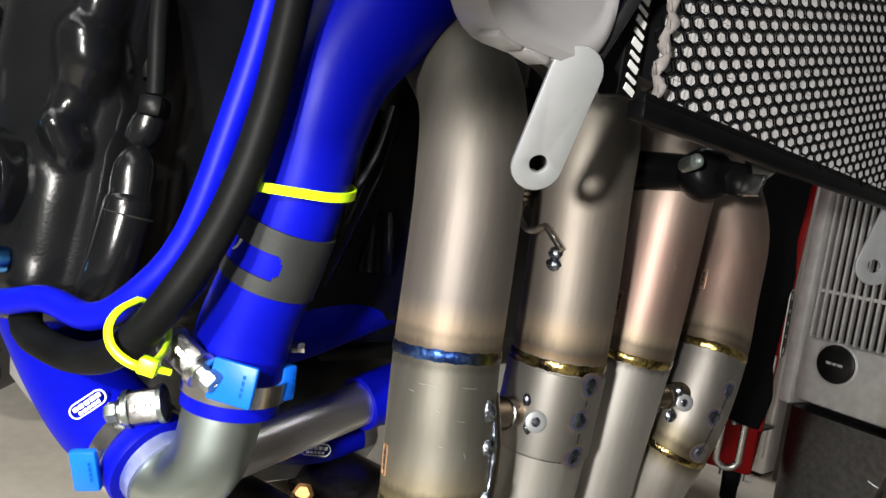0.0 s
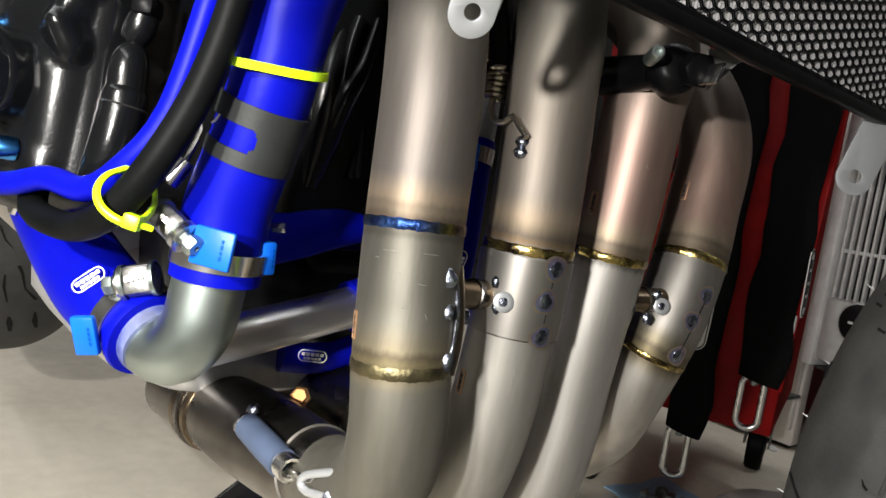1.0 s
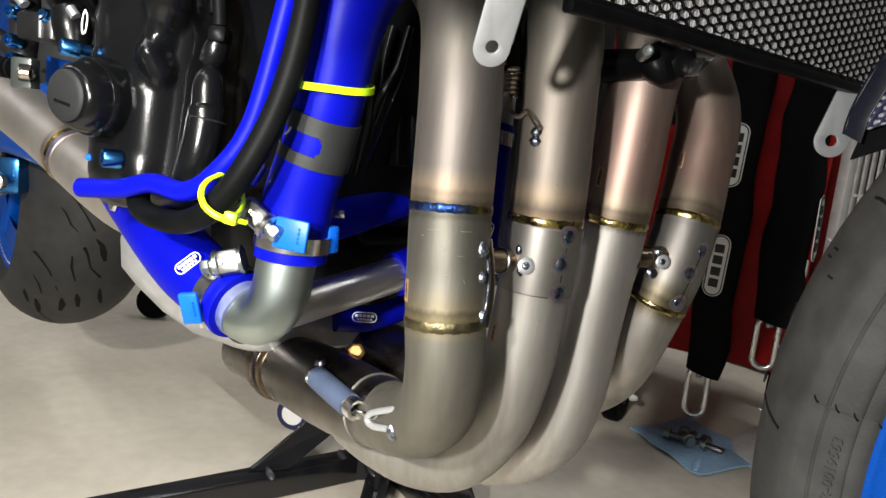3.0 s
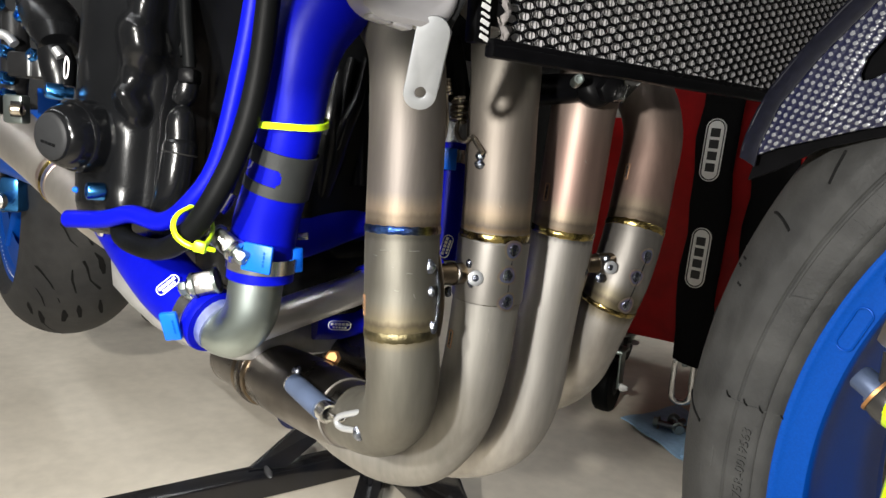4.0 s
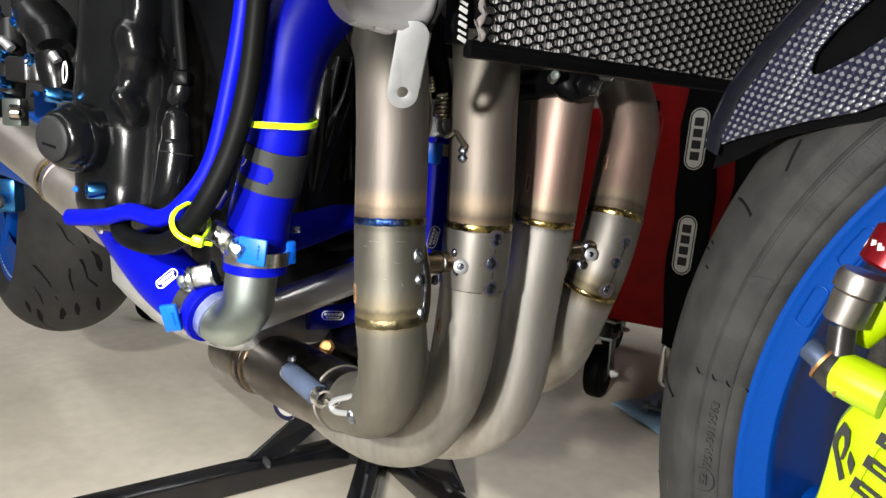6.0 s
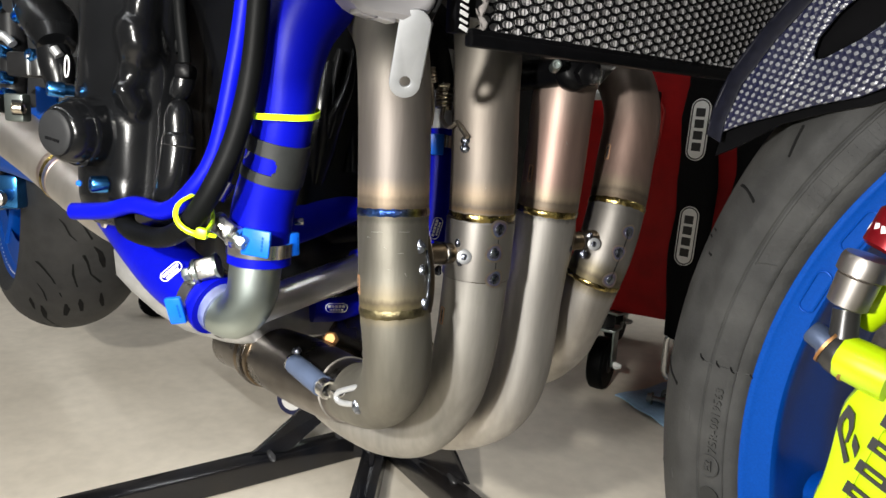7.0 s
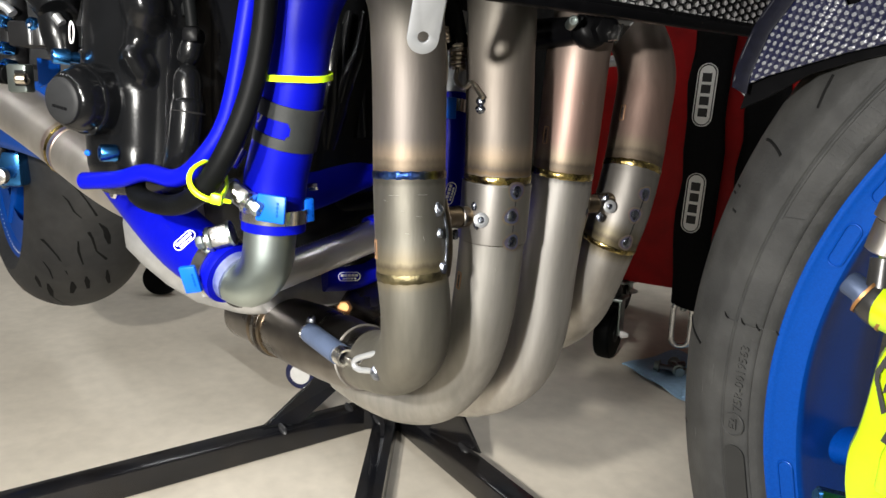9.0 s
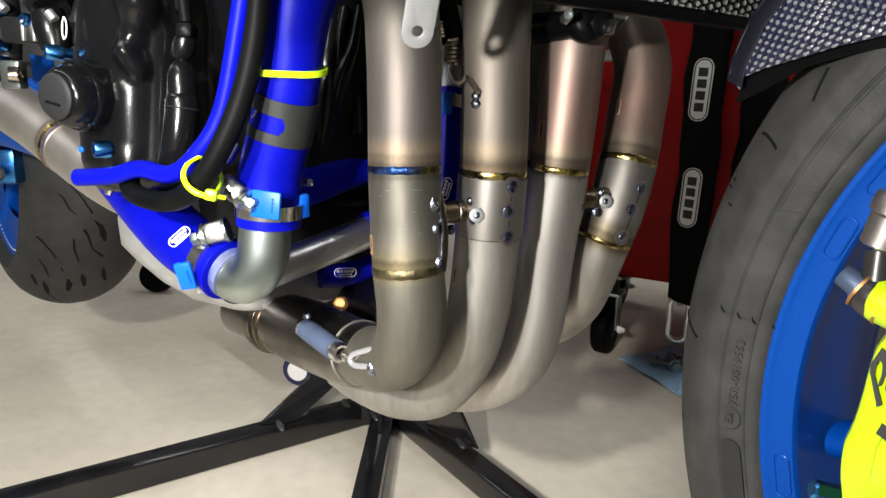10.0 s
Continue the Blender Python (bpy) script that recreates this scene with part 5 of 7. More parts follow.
pod([(-0.4085, -0.2663, 0.6264), (-0.3905, -0.2475, 0.6133), (-0.3665, -0.2384, 0.5963)], [0.012, 0.010, 0.008], "arm", BLACK_PART, controls)
pod([(-0.3951, -0.2655, 0.5677), (-0.3693, -0.2519, 0.5591), (-0.3446, -0.2409, 0.5457)], [0.010, 0.008, 0.008], "arm", BLACK_PART, controls)
pod([(-0.3384, -0.2341, 0.6024), (-0.3452, -0.2376, 0.6208), (-0.3420, -0.2284, 0.6402)], 0.0035, "arm", POLISHED, controls, 12)
pod([(-0.3432, -0.2583, 0.5951), (-0.3356, -0.2492, 0.5936), (-0.3301, -0.2441, 0.5871)], 0.004, "link", ALUMINIUM, controls, 12)
for p in ((-0.3343, -0.2510, 0.5810), (-0.3306, -0.2521, 0.5598), (-0.3271, -0.2514, 0.5461), (-0.3462, -0.2556, 0.6192), (-0.3304, -0.2385, 0.6096), (-0.2895, -0.2366, 0.5777)):
    part("anodised_bolt", Shape().lathe([(0, -0.006), (0.0052, -0.006), (0.0052, 0.003), (0.004, 0.0045), (0.0024, 0.0045), (0.0022, 0.002), (0, 0.002)], 20, aim(p, (0.5, -0.85, 0.1))), BLUE_ALU, controls, "blue anodised bolt")
part("clevis", Shape().box((0.018, 0.022, 0.010), aim((-0.2962, -0.2481, 0.5361), (0.6, -0.75, 0)), 0.002), STEEL, controls, "steel clevis")
part("clevis_slot", Shape().box((0.010, 0.012, 0.002), aim((-0.2847, -0.2499, 0.5363), (0.6, -0.75, 0)), 0.0005), BLACK_PART, controls)
part("clevis_spring", coil((-0.2857, -0.2528, 0.5361), (-0.2806, -0.2466, 0.5357), 0.0036, 0.0009, 6), SPRING_STEEL, controls)
for i in range(4):
    part("boot_ring", Shape().lathe([(0.004, -0.0022), (0.0075, -0.001), (0.0075, 0.001), (0.004, 0.0022)], 20, aim(Vector((-0.3088, -0.2550, 0.5385)) + Vector((-0.0036, -0.0030, 0.0004)) * i, (0.75, 0.65, 0))), RUBBER, controls)
part("guard_plate", Shape().slab([(-0.012, -0.014), (0.014, -0.006), (0.015, 0.010), (-0.012, 0.013)], 0.003, aim((-0.3952, -0.2078, 0.5422), (0.5, -0.85, 0)), bevel=0.001), RIM_BLUE, controls, "blue guard plate")

# radiator with its stone guard
radiator = part("radiator_core", Shape().box((0.008, 0.47, 0.25), Matrix.Translation((0.082, 0.128, 0.722))), BLACK_PART, bike, "finned radiator core behind a black mesh guard", flat=True)
fins = Shape()
verts, faces = [], []
for i in range(30):
    z, n = 0.5905 + i * 0.0085, 340
    k = len(verts)
    for j in range(n + 1):
        y = -0.098 + 0.455 * j / n
        x = 0.0903 + 0.004 * math.cos((y - 0.1) * 7) - (0.0008 if j % 2 else 0.0)
        verts += [(x, y, z), (x, y, z + 0.0083)]
    faces += [(k + 2 * j, k + 2 * j + 2, k + 2 * j + 3, k + 2 * j + 1) for j in range(n)]
fins.add(verts, faces)
tagged(part("cooling_fin", fins, FIN_GREY, radiator, "pale crimped cooling fins", flat=True), kind="stuff")
# the guard's hexagon cells sit on a slightly turned lattice
guard = Shape()
ROW, RISE = Vector((0.0087, 0.0023)), Vector((0.0019, 0.0053))
near = [ROW, RISE, RISE - ROW, -ROW, -RISE, ROW - RISE]
outer = [(near[k] + near[(k + 1) % 6]) / 3 for k in range(6)]
verts, faces = [], []
for i in range(-30, 64):
    for j in range(-30, 60):
        c = Vector((-0.0985, 0.5905)) + ROW * i + RISE * j
        if not (-0.100 < c.x < 0.358 and 0.589 < c.y < 0.80):
            continue
        k = len(verts)
        bulge = 0.0914 + 0.004 * math.cos((c.x - 0.1) * 7)
        for sc, dx in ((1.0, 0.0), (0.80, 0.0003), (0.80, -0.0003)):
            for o in outer:
                verts.append((bulge + dx, c.x + o.x * (1.05 * sc if sc < 1 else 1), c.y + o.y * (0.86 * sc if sc < 1 else 1)))
        for e in range(6):
            e2 = (e + 1) % 6
            faces += [(k + e, k + e2, k + 6 + e2, k + 6 + e), (k + 6 + e, k + 6 + e2, k + 12 + e2, k + 12 + e)]
tagged(part("stone_guard", guard.add(verts, faces), GUARD_BLACK, radiator, "black hexagon-mesh stone guard", flat=True), kind="stuff")
part("lower_frame", Shape().box((0.007, 0.465, 0.0066), Matrix.Translation((0.0920, 0.1255, 0.5848)), 0.0015), GUARD_BLACK, radiator, "flat black lower frame")
part("upper_lip", Shape().box((0.004, 0.465, 0.004), Matrix.Translation((0.0930, 0.1255, 0.5885)), 0.001), GUARD_BLACK, radiator)
part("side_plate", Shape().box((0.008, 0.010, 0.215), Matrix.Translation((0.085, -0.1085, 0.6955)), 0.001), GUARD_BLACK, radiator, "black side plate with white lettering")
plate = Shape()
for i, tall in enumerate((0.0058, 0.0056, 0.0064, 0.0056, 0.0058, 0.0056, 0.0056)):
    for dz, part_of in ((0.0, 0.36), (0.0034, 0.22)):
        plate.box((0.0006, 0.0054, tall * part_of), Matrix.Translation((0.0892, -0.1082, 0.5905 + dz + i * 0.0071)) @ Matrix.Rotation(radians(-18), 4, "X"))
part("plate_marking", plate, WHITE_LABEL, radiator, "white lettering shown as plain bars", flat=True)
braid = [(0.0935 + 0.0008 * math.sin(i * 2.1), -0.1000 + 0.0012 * math.sin(i * 1.9) + 0.00022 * i, 0.590 + i * 0.0034) for i in range(46)]
edge_braid = part("guard_edge", Shape().tube(braid, [0.0013 + 0.0009 * (i % 2) for i in range(46)], 10, 0.0017), BRAID, radiator, "frayed pale edge of the guard")
for i in range(0, 45, 2):
    a = Vector(braid[i])
    part("strand", Shape().tube([a, a + Vector((0.0012, -0.0010 - 0.0010 * (i % 3), 0.0012)), a + Vector((0.0015, -0.0022 - 0.0012 * (i % 3), 0.0034))], [0.0007, 0.0006, 0.0002], 6, 0.001), BRAID, edge_braid)
lug = [Vector(p) for p in ((0.0720, 0.0170, 0.5880), (0.0870, 0.0300, 0.5880), (0.0809, 0.0278, 0.5836), (0.0704, 0.0234, 0.5700), (0.0690, 0.0215, 0.5745))]
face_out = Vector((0.0012, -0.0014, 0.0))
part("lower_mount", Shape().add([p - face_out for p in lug] + [p + face_out for p in lug], [(4, 3, 2, 1, 0), (5, 6, 7, 8, 9)] + [(j, (j + 1) % 5, 5 + (j + 1) % 5, 5 + j) for j in range(5)]), BLACK_ANOD, radiator, "dark satin mounting lug", flat=True)
joint = Vector((0.0528, 0.0197, 0.5793))
part("rubber_mount", Shape().lathe([(0, -0.010), (0.0105, -0.010), (0.0125, -0.006), (0.0125, 0.002), (0.0100, 0.006), (0.0060, 0.008), (0, 0.008)], 28, aim(joint, (0.75, -0.62, 0.1))), GUARD_BLACK, radiator, "black rubber mount")
part("mount_nut", Shape().lathe([(0, -0.002), (0.0085, -0.002), (0.0085, 0.005), (0.007, 0.006), (0, 0.006)], 6, aim((0.0680, 0.0140, 0.5777), (0.75, -0.3, -0.1))), GUARD_BLACK, radiator)
part("mount_stud", Shape().lathe([(0, -0.01), (0.0034, -0.01), (0.0034, 0.003), (0.0026, 0.004), (0.0018, 0.004), (0.0016, 0.002), (0, 0.002)], 16, aim((0.0586, -0.0049, 0.5813), (0.75, -0.64, 0.1))), STEEL, radiator, "steel stud")
part("mount_washer", Shape().box((0.0016, 0.010, 0.017), aim((0.0766, 0.0126, 0.5752), (0.75, -0.3, 0), (0.25, 0.2, 1)), 0.0004), POLISHED, radiator)
part("mount_arm", Shape().tube([(-0.0061, 0.0270, 0.5779), (0.0192, 0.0264, 0.5787), (0.0471, 0.0207, 0.5794)], [0.011, 0.010, 0.0085], 20), GUARD_BLACK, radiator)

# unseen panel above what the walk sees, added to shade pipe tops and hose
def panel_section(x, low):
    line = [(-0.331, low + 0.001), (-0.335, low), (-0.337, low + 0.06), (-0.325, low + 0.13), (-0.29, low + 0.19), (-0.15, low + 0.24)]
    return [(x, y, z) for y, z in line] + [(x, y + 0.003, z + 0.003) for y, z in line[::-1]]


part("shade_panel", Shape().loft([panel_section(x, low) for x, low in ((0.1219, 0.5537), (0.1370, 0.5554), (0.1512, 0.5670), (0.1708, 0.5679), (0.1823, 0.5768))]),
     BLACK_PART, bike, "unseen dark panel beside the hoses, added to shade them and the pipe tops")
# tank, its bracket and the far bracket
tank = part("expansion_tank", Shape().loft([[(0.0915 + nx, y, z) for y, z in round_rect(w - 0.008, h, rr, 6, -0.1555, 0.6335)] for nx, w, h, rr in
            ((-0.017, 0.050, 0.078, 0.012), (-0.012, 0.060, 0.086, 0.016), (0.002, 0.062, 0.088, 0.017), (0.0045, 0.058, 0.084, 0.016), (0.0050, 0.052, 0.078, 0.015), (0.0042, 0.049, 0.075, 0.014), (0.0046, 0.044, 0.070, 0.012))]), WHITE_PLASTIC, bike, "white plastic expansion tank")
for i in range(4):
    part("tank_tooth", Shape().box((0.008, 0.0100, 0.0036), Matrix.Translation((0.0890, -0.168 + i * 0.0110, 0.5908 - 0.0010 * (i % 2))) @ Matrix.Rotation(radians(-8), 4, "X"), 0.001), WHITE_PLASTIC, tank)
brace = part("mount_bracket", Shape().slab([(x, y - 0.006) for x, y in round_rect(0.0155, 0.044, 0.0077, 8)], 0.0018, aim((0.0908, -0.1412, 0.5804), (0.85, -0.5, -0.43), (0.43, -0.13, 1)), bevel=0.0004, holes=[circle(0.0027, 18, 0, -0.0195)]), BRACKET_GREY, bike, "satin aluminium mounting tab with a bolt hole")
part("folded_edge", Shape().box((0.0012, 0.026, 0.0034), aim((0.0908, -0.1412, 0.5804), (0.85, -0.5, -0.43), (0.43, -0.13, 1)) @ Matrix.Translation((0.0079, -0.004, -0.0018)), 0.0003), BRACKET_GREY, brace)
part("edge_trim", Shape().box((0.004, 0.006, 0.06), aim((0.0945, -0.1235, 0.612), (0.85, -0.5, 0), (0.2, 0.40, 1)) @ Matrix.Rotation(radians(90), 4, "X"), 0.001), BLACK_PART, brace)
far_brace = part("far_bracket", Shape().slab(round_rect(0.0225, 0.052, 0.0110, 8), 0.0018, aim((0.0882, 0.1756, 0.5634), (0.75, -0.65, 0), (0.10, 0.30, 1)), bevel=0.0004, holes=[circle(0.0040, 18, 0, -0.0148)]), BRACKET_GREY, bike, "satin aluminium mounting tab on the far side")

# front wheel; its own axes: x forwards, y up, z out to the motorcycle's right
W = Matrix.Translation((0.431, 0.048, 0.3875)) @ Matrix.Rotation(radians(-3.6), 4, "Z") @ Matrix.Rotation(radians(90), 4, "X")


def polar(r, degrees_, out):
    return W @ Vector((r * math.cos(radians(degrees_)), r * math.sin(radians(degrees_)), out))


def tread_r(o):
    return 0.300 - 0.055 * (1 - math.sqrt(max(0.0, 1 - (o / 0.0622) ** 2)))


front_wheel = part("front_wheel", Shape().lathe([(0.222, 0.0465), (0.2265, 0.0505), (0.2285, 0.0528), (0.2278, 0.0545), (0.2255, 0.0550), (0.2235, 0.0540), (0.2215, 0.0525), (0.2130, 0.0510), (0.2112, 0.0503),
                                                  (0.2103, 0.0485), (0.2102, 0.0455), (0.2110, 0.0400), (0.2118, 0.030), (0.2118, 0.020), (0.2118, 0.0), (0.2118, -0.03), (0.228, -0.052), (0.222, -0.0465), (0.2135, -0.04), (0.2130, 0.0), (0.2135, 0.04)], 180, W, True),
                   RIM_BLUE, bike, "metallic blue motorcycle front wheel")
for g in range(8):
    for d in (-4.8, 4.8):
        mid_a = 152.6 + 45 * g + d
        loop = []
        for x, y in round_rect(0.0230, 0.0074, 0.0036, 6):
            r = 0.2165 + y
            loop.append(polar(r, mid_a + math.degrees(x / 0.2165), 0.0520 - (0.2165 - r) * 0.15 + 0.0001))
        part("slot_edge", Shape().tube(loop + loop[:1], 0.00055, 8, smooth=False), RIM_BLUE, front_wheel)
for g in range(5):
    a0 = 40 + 72 * g
    part("spoke", Shape().tube([polar(0.03, a0, 0.012), polar(0.11, a0 + 3, 0.012), polar(0.207, a0 + 6, 0.006)], [0.022, 0.015, 0.017], 20, squash=(1, 0.6)), RIM_BLUE, front_wheel)
part("hub", Shape().lathe([(0.012, -0.05), (0.035, -0.045), (0.04, 0.0), (0.035, 0.045), (0.012, 0.05)], 32, W), RIM_BLUE, front_wheel)
half = [0.0612 * k / 20 for k in range(-20, 21)]
prof = [(tread_r(o), o) for o in half]
wall = [(0.2585, 0.0612), (0.2560, 0.0612), (0.2486, 0.0611), (0.2480, 0.0605), (0.2472, 0.0605), (0.2466, 0.0610), (0.2450, 0.0608), (0.2380, 0.0598), (0.2345, 0.0590), (0.2338, 0.0582), (0.2330, 0.0588), (0.2300, 0.0578), (0.2280, 0.0562), (0.2262, 0.0540), (0.2240, 0.050)]
prof = [(r, -o) for r, o in reversed(wall)] + [q for q in prof if q[0] > 0.2590] + wall
tyre = part("tyre", Shape().lathe(prof, 220, W, True), TYRE, front_wheel, "scuffed road tyre with fine mould seams")


def sidewall(r):
    rs = [q[0] for q in reversed(wall)]
    return float(np.interp(r, rs, [q[1] for q in reversed(wall)]))


def tread_point(o, a, lift=0.0):
    return polar(tread_r(o) + lift, a, o)


SEAM = {"seg": 6, "step": 0.003}
part("mould_seam", Shape().tube([polar(r, 172.3 - (0.2522 - r) * 20, sidewall(r) + 0.0001) for r in (0.2535, 0.247, 0.242, 0.235, 0.228)], 0.00045, **SEAM), TYRE, tyre)
for r in (0.2522, 0.2426, 0.2347, 0.2262):
    q = polar(r, 172.2, sidewall(r) + 0.0003)
    part("rubber_whisker", Shape().tube([q, q + Vector((-0.001, -0.0012, 0.0015)), q + Vector((-0.0018, -0.001, 0.0034))], [0.0005, 0.0004, 0.0002], 6, 0.001), TYRE_DARK, tyre)
for o, a in ((0.006, 172.5), (0.004, 167.5), (0.01, 184), (0.012, 191), (0.01, 179.5), (0.006, 160), (0.002, 155.5)):
    q = tread_point(o, a)
    d = (q - W.translation).normalized()
    part("rubber_whisker", Shape().tube([q - d * 0.0005, q + d * 0.003, q + d * 0.0058 + Vector((0, -0.001, 0.0008))], [0.0004, 0.00035, 0.0002], 6, 0.002), BRACKET_GREY, tyre)
for pts in ([(0.0470, 152.4), (0.0502, 152.1), (0.0550, 152.0), (0.0581, 152.2)], [(0.056, 177.2), (0.050, 176.6), (0.042, 176.0), (0.036, 175.9)], [(0.0585, 146.0), (0.0570, 144.4), (0.0555, 142.8)]):
    part("tread_groove", Shape().tube([tread_point(o, a, -0.0001) for o, a in pts], 0.00085, 8, 0.003), TYRE_DARK, tyre)
for o, a in ((0.0455, 158.4), (0.0440, 159.4), (0.0518, 160.7), (0.046, 188.5)):
    q = tread_point(o, a, 0.0001)
    n = (q - W.translation)
    n = (n.normalized() + (W.to_3x3() @ Vector((0, 0, 1))) * (o / 0.0622) * 1.2).normalized()
    part("wear_mark", Shape().box((0.0050, 0.0011, 0.0004), aim(q, n, (0.2, 0, 1))), TYRE_DARK, tyre)
for i in range(3):
    part("wear_mark", Shape().box((0.0014, 0.0042, 0.0004), aim(tread_point(0.031, 166.3 + 0.35 * i, 0.0002), (-0.6, -0.8, 0.1), (0.3, 0, 1))), TYRE_DARK, tyre)
# raised maker's lettering, as plain bars
mark = Shape()
for i, (r0, r1) in enumerate(((149.2, 147.6), (147.0, 146.5), (145.9, 144.5), (143.9, 142.4), (141.8, 140.4), (139.8, 138.4), (137.8, 137.3), (136.7, 135.2))):
    a, b = r0, r1
    for f in (0.0, 0.68):
        x0 = a + (b - a) * f
        x1 = a + (b - a) * (f + 0.32)
        q = [polar(r, x, sidewall(r) + h) for h in (-0.0002, 0.00022) for r, x in ((0.2362, x0), (0.2442, x0), (0.2442, x1), (0.2362, x1))]
        mark.add(q, [(0, 1, 2, 3), (7, 6, 5, 4), (0, 4, 5, 1), (1, 5, 6, 2), (2, 6, 7, 3), (3, 7, 4, 0)])
part("raised_marking", mark, TYRE, tyre, flat=True)
part("mould_line", Shape().tube([polar(r, 157.6 - (0.2455 - r) * 100, sidewall(r)) for r in (0.2456, 0.2430, 0.2400, 0.2358)], 0.00032, **SEAM), TYRE, tyre)
part("mould_line", Shape().tube([polar(0.2456, a, sidewall(0.2456)) for a in range(158, 128, -3)], 0.00032, **SEAM), TYRE, tyre)


def lettering(text, size, depth=0.0004):
    """The built-in font's letters as a mesh in x, y."""
    curve = bpy.data.curves.new("lettering", "FONT")
    curve.body, curve.size, curve.extrude, curve.align_x, curve.resolution_u = text, size, depth, "CENTER", 2
    ob = bpy.data.objects.new("lettering", curve)
    scene.collection.objects.link(ob)
    me = bpy.data.meshes.new_from_object(ob.evaluated_get(bpy.context.evaluated_depsgraph_get()))
    verts, faces = [tuple(v.co) for v in me.vertices], [tuple(p.vertices) for p in me.polygons]
    bpy.data.objects.remove(ob)
    bpy.data.curves.remove(curve)
    bpy.data.meshes.remove(me)
    return verts, faces


verts, faces = lettering("75R-0019563", 0.0072)
xs = [v[0] for v in verts]
k = 0.0376 / (max(xs) - min(xs))
part("approval_number", Shape().add([polar(0.2372 + y, 179.4 - math.degrees(x * k / 0.2396), sidewall(0.2396) + 0.0004 + z) for x, y, z in verts], faces), TYRE, tyre, "raised approval number", flat=True)
verts, faces = lettering("E2", 0.0068)
stamp = Shape().add([polar(0.2394 + y, 185.8 - math.degrees(x / 0.2415), sidewall(0.2415) + 0.0004 + z) for x, y, z in verts], faces)
part("approval_mark", stamp, TYRE, tyre, "raised approval mark", flat=True)
part("approval_ring", Shape().tube([polar(0.2415 + 0.0064 * math.sin(g), 185.8 + math.degrees(0.0064 * math.cos(g) / 0.2415), sidewall(0.2415) + 0.0002) for g in [2 * math.pi * i / 28 for i in range(29)]], 0.0005, 6, smooth=False), TYRE, tyre)
pad = [polar(0.2412 + y, 193.0 + math.degrees(x / 0.2412), sidewall(0.2412) + 0.0003) for x, y in round_rect(0.037, 0.0130, 0.0062, 6)]
PAD_RUBBER = material("smooth_rubber_pad", (0.019, 0.0193, 0.019), 0.55, 0, 70, 0.12, 0.05, 520, spec=0.3)
part("blank_pad", Shape().loft([pad, [p + (W.to_3x3() @ Vector((0, 0, 1))) * 0.0004 for p in pad]]), PAD_RUBBER, tyre, "smooth dark blank pad")
SCUFF = material("rubber_scuff", (0.085, 0.084, 0.080), 0.8, 0, 300, 0.4, 0.3, 600, spec=0.2)
for o, a, b in ((0.0606, 177.6, 182.6), (0.0598, 176.8, 178.2), (0.0585, 181.0, 183.8), (0.0560, 188.0, 189.6), (0.0602, 190.0, 193.5)):
    part("scuff", Shape().tube([tread_point(o + 0.0006 * math.sin(3 * f), a + (b - a) * f, -0.00012) for f in (0.0, 0.35, 0.7, 1.0)], [0.0001, 0.0004, 0.0003, 0.0001], 6, 0.003), SCUFF, tyre, "pale scuff")

# front brake: disc, caliper, banjo fitting and connector
disc = part("brake_disc", Shape().lathe([(0.10, 0.066), (0.158, 0.066), (0.158, 0.071), (0.10, 0.071)], 96, W, True), STEEL, bike, "steel front brake disc")
CAL = Matrix.Translation((0, -0.062, 0)) @ Matrix.Rotation(radians(90), 4, "X")
CAL_OUT = [(x, z) for x, y, z in ((0.2777, -0.0620, 0.4527), (0.2732, -0.0620, 0.4437), (0.2717, -0.0620, 0.4329), (0.2709, -0.0620, 0.4230), (0.2695, -0.0620, 0.4115), (0.2671, -0.0620, 0.3993), (0.2688, -0.0620, 0.3825), (0.2757, -0.0620, 0.3736),
           (0.3109, -0.0620, 0.3935), (0.3110, -0.0620, 0.4395), (0.2999, -0.0620, 0.4672), (0.2834, -0.0620, 0.4590))]
caliper = part("brake_caliper", Shape().slab(ring_of(CAL_OUT, 60), 0.045, CAL @ Matrix.Translation((0, 0, -0.045)), bevel=0.005), NEON_PAINT, bike, "fluorescent yellow brake caliper")
RIB_OUT = [(x, z) for x, y, z in ((0.2821, -0.0620, 0.3931), (0.2825, -0.0620, 0.4090), (0.2917, -0.0620, 0.4417), (0.3047, -0.0620, 0.4583), (0.3142, -0.0620, 0.4409), (0.2997, -0.0620, 0.3941))]
part("caliper_bridge", Shape().slab(RIB_OUT, 0.012, CAL @ Matrix.Translation((0, 0, -0.002)), bevel=0.003), NEON_PAINT, caliper, "raised bridge of the caliper")
emblem_at = aim((0.2782, -0.0632, 0.4338), (0.0, -1, 0), (-0.05, 0, 1)) @ Matrix.Scale(0.00026, 4)
for outline in ([(-2, 45), (8, 33), (8, 12), (2, -12), (-2, -14), (2, 8), (1, 22), (-3, 26), (-8, 14), (-8, 2), (6, -40), (0, -46), (-14, 4), (-14, 18)], [(10, 4), (18, -14), (14, -32), (8, -14)]):
    part("caliper_emblem", Shape().slab(outline, 2.3, emblem_at), BLACK_INK, caliper, "black angular emblem", flat=True)
letter_a, letter_b = Vector((0.2893, -0.0726, 0.4155)), Vector((0.2963, -0.0726, 0.4389))
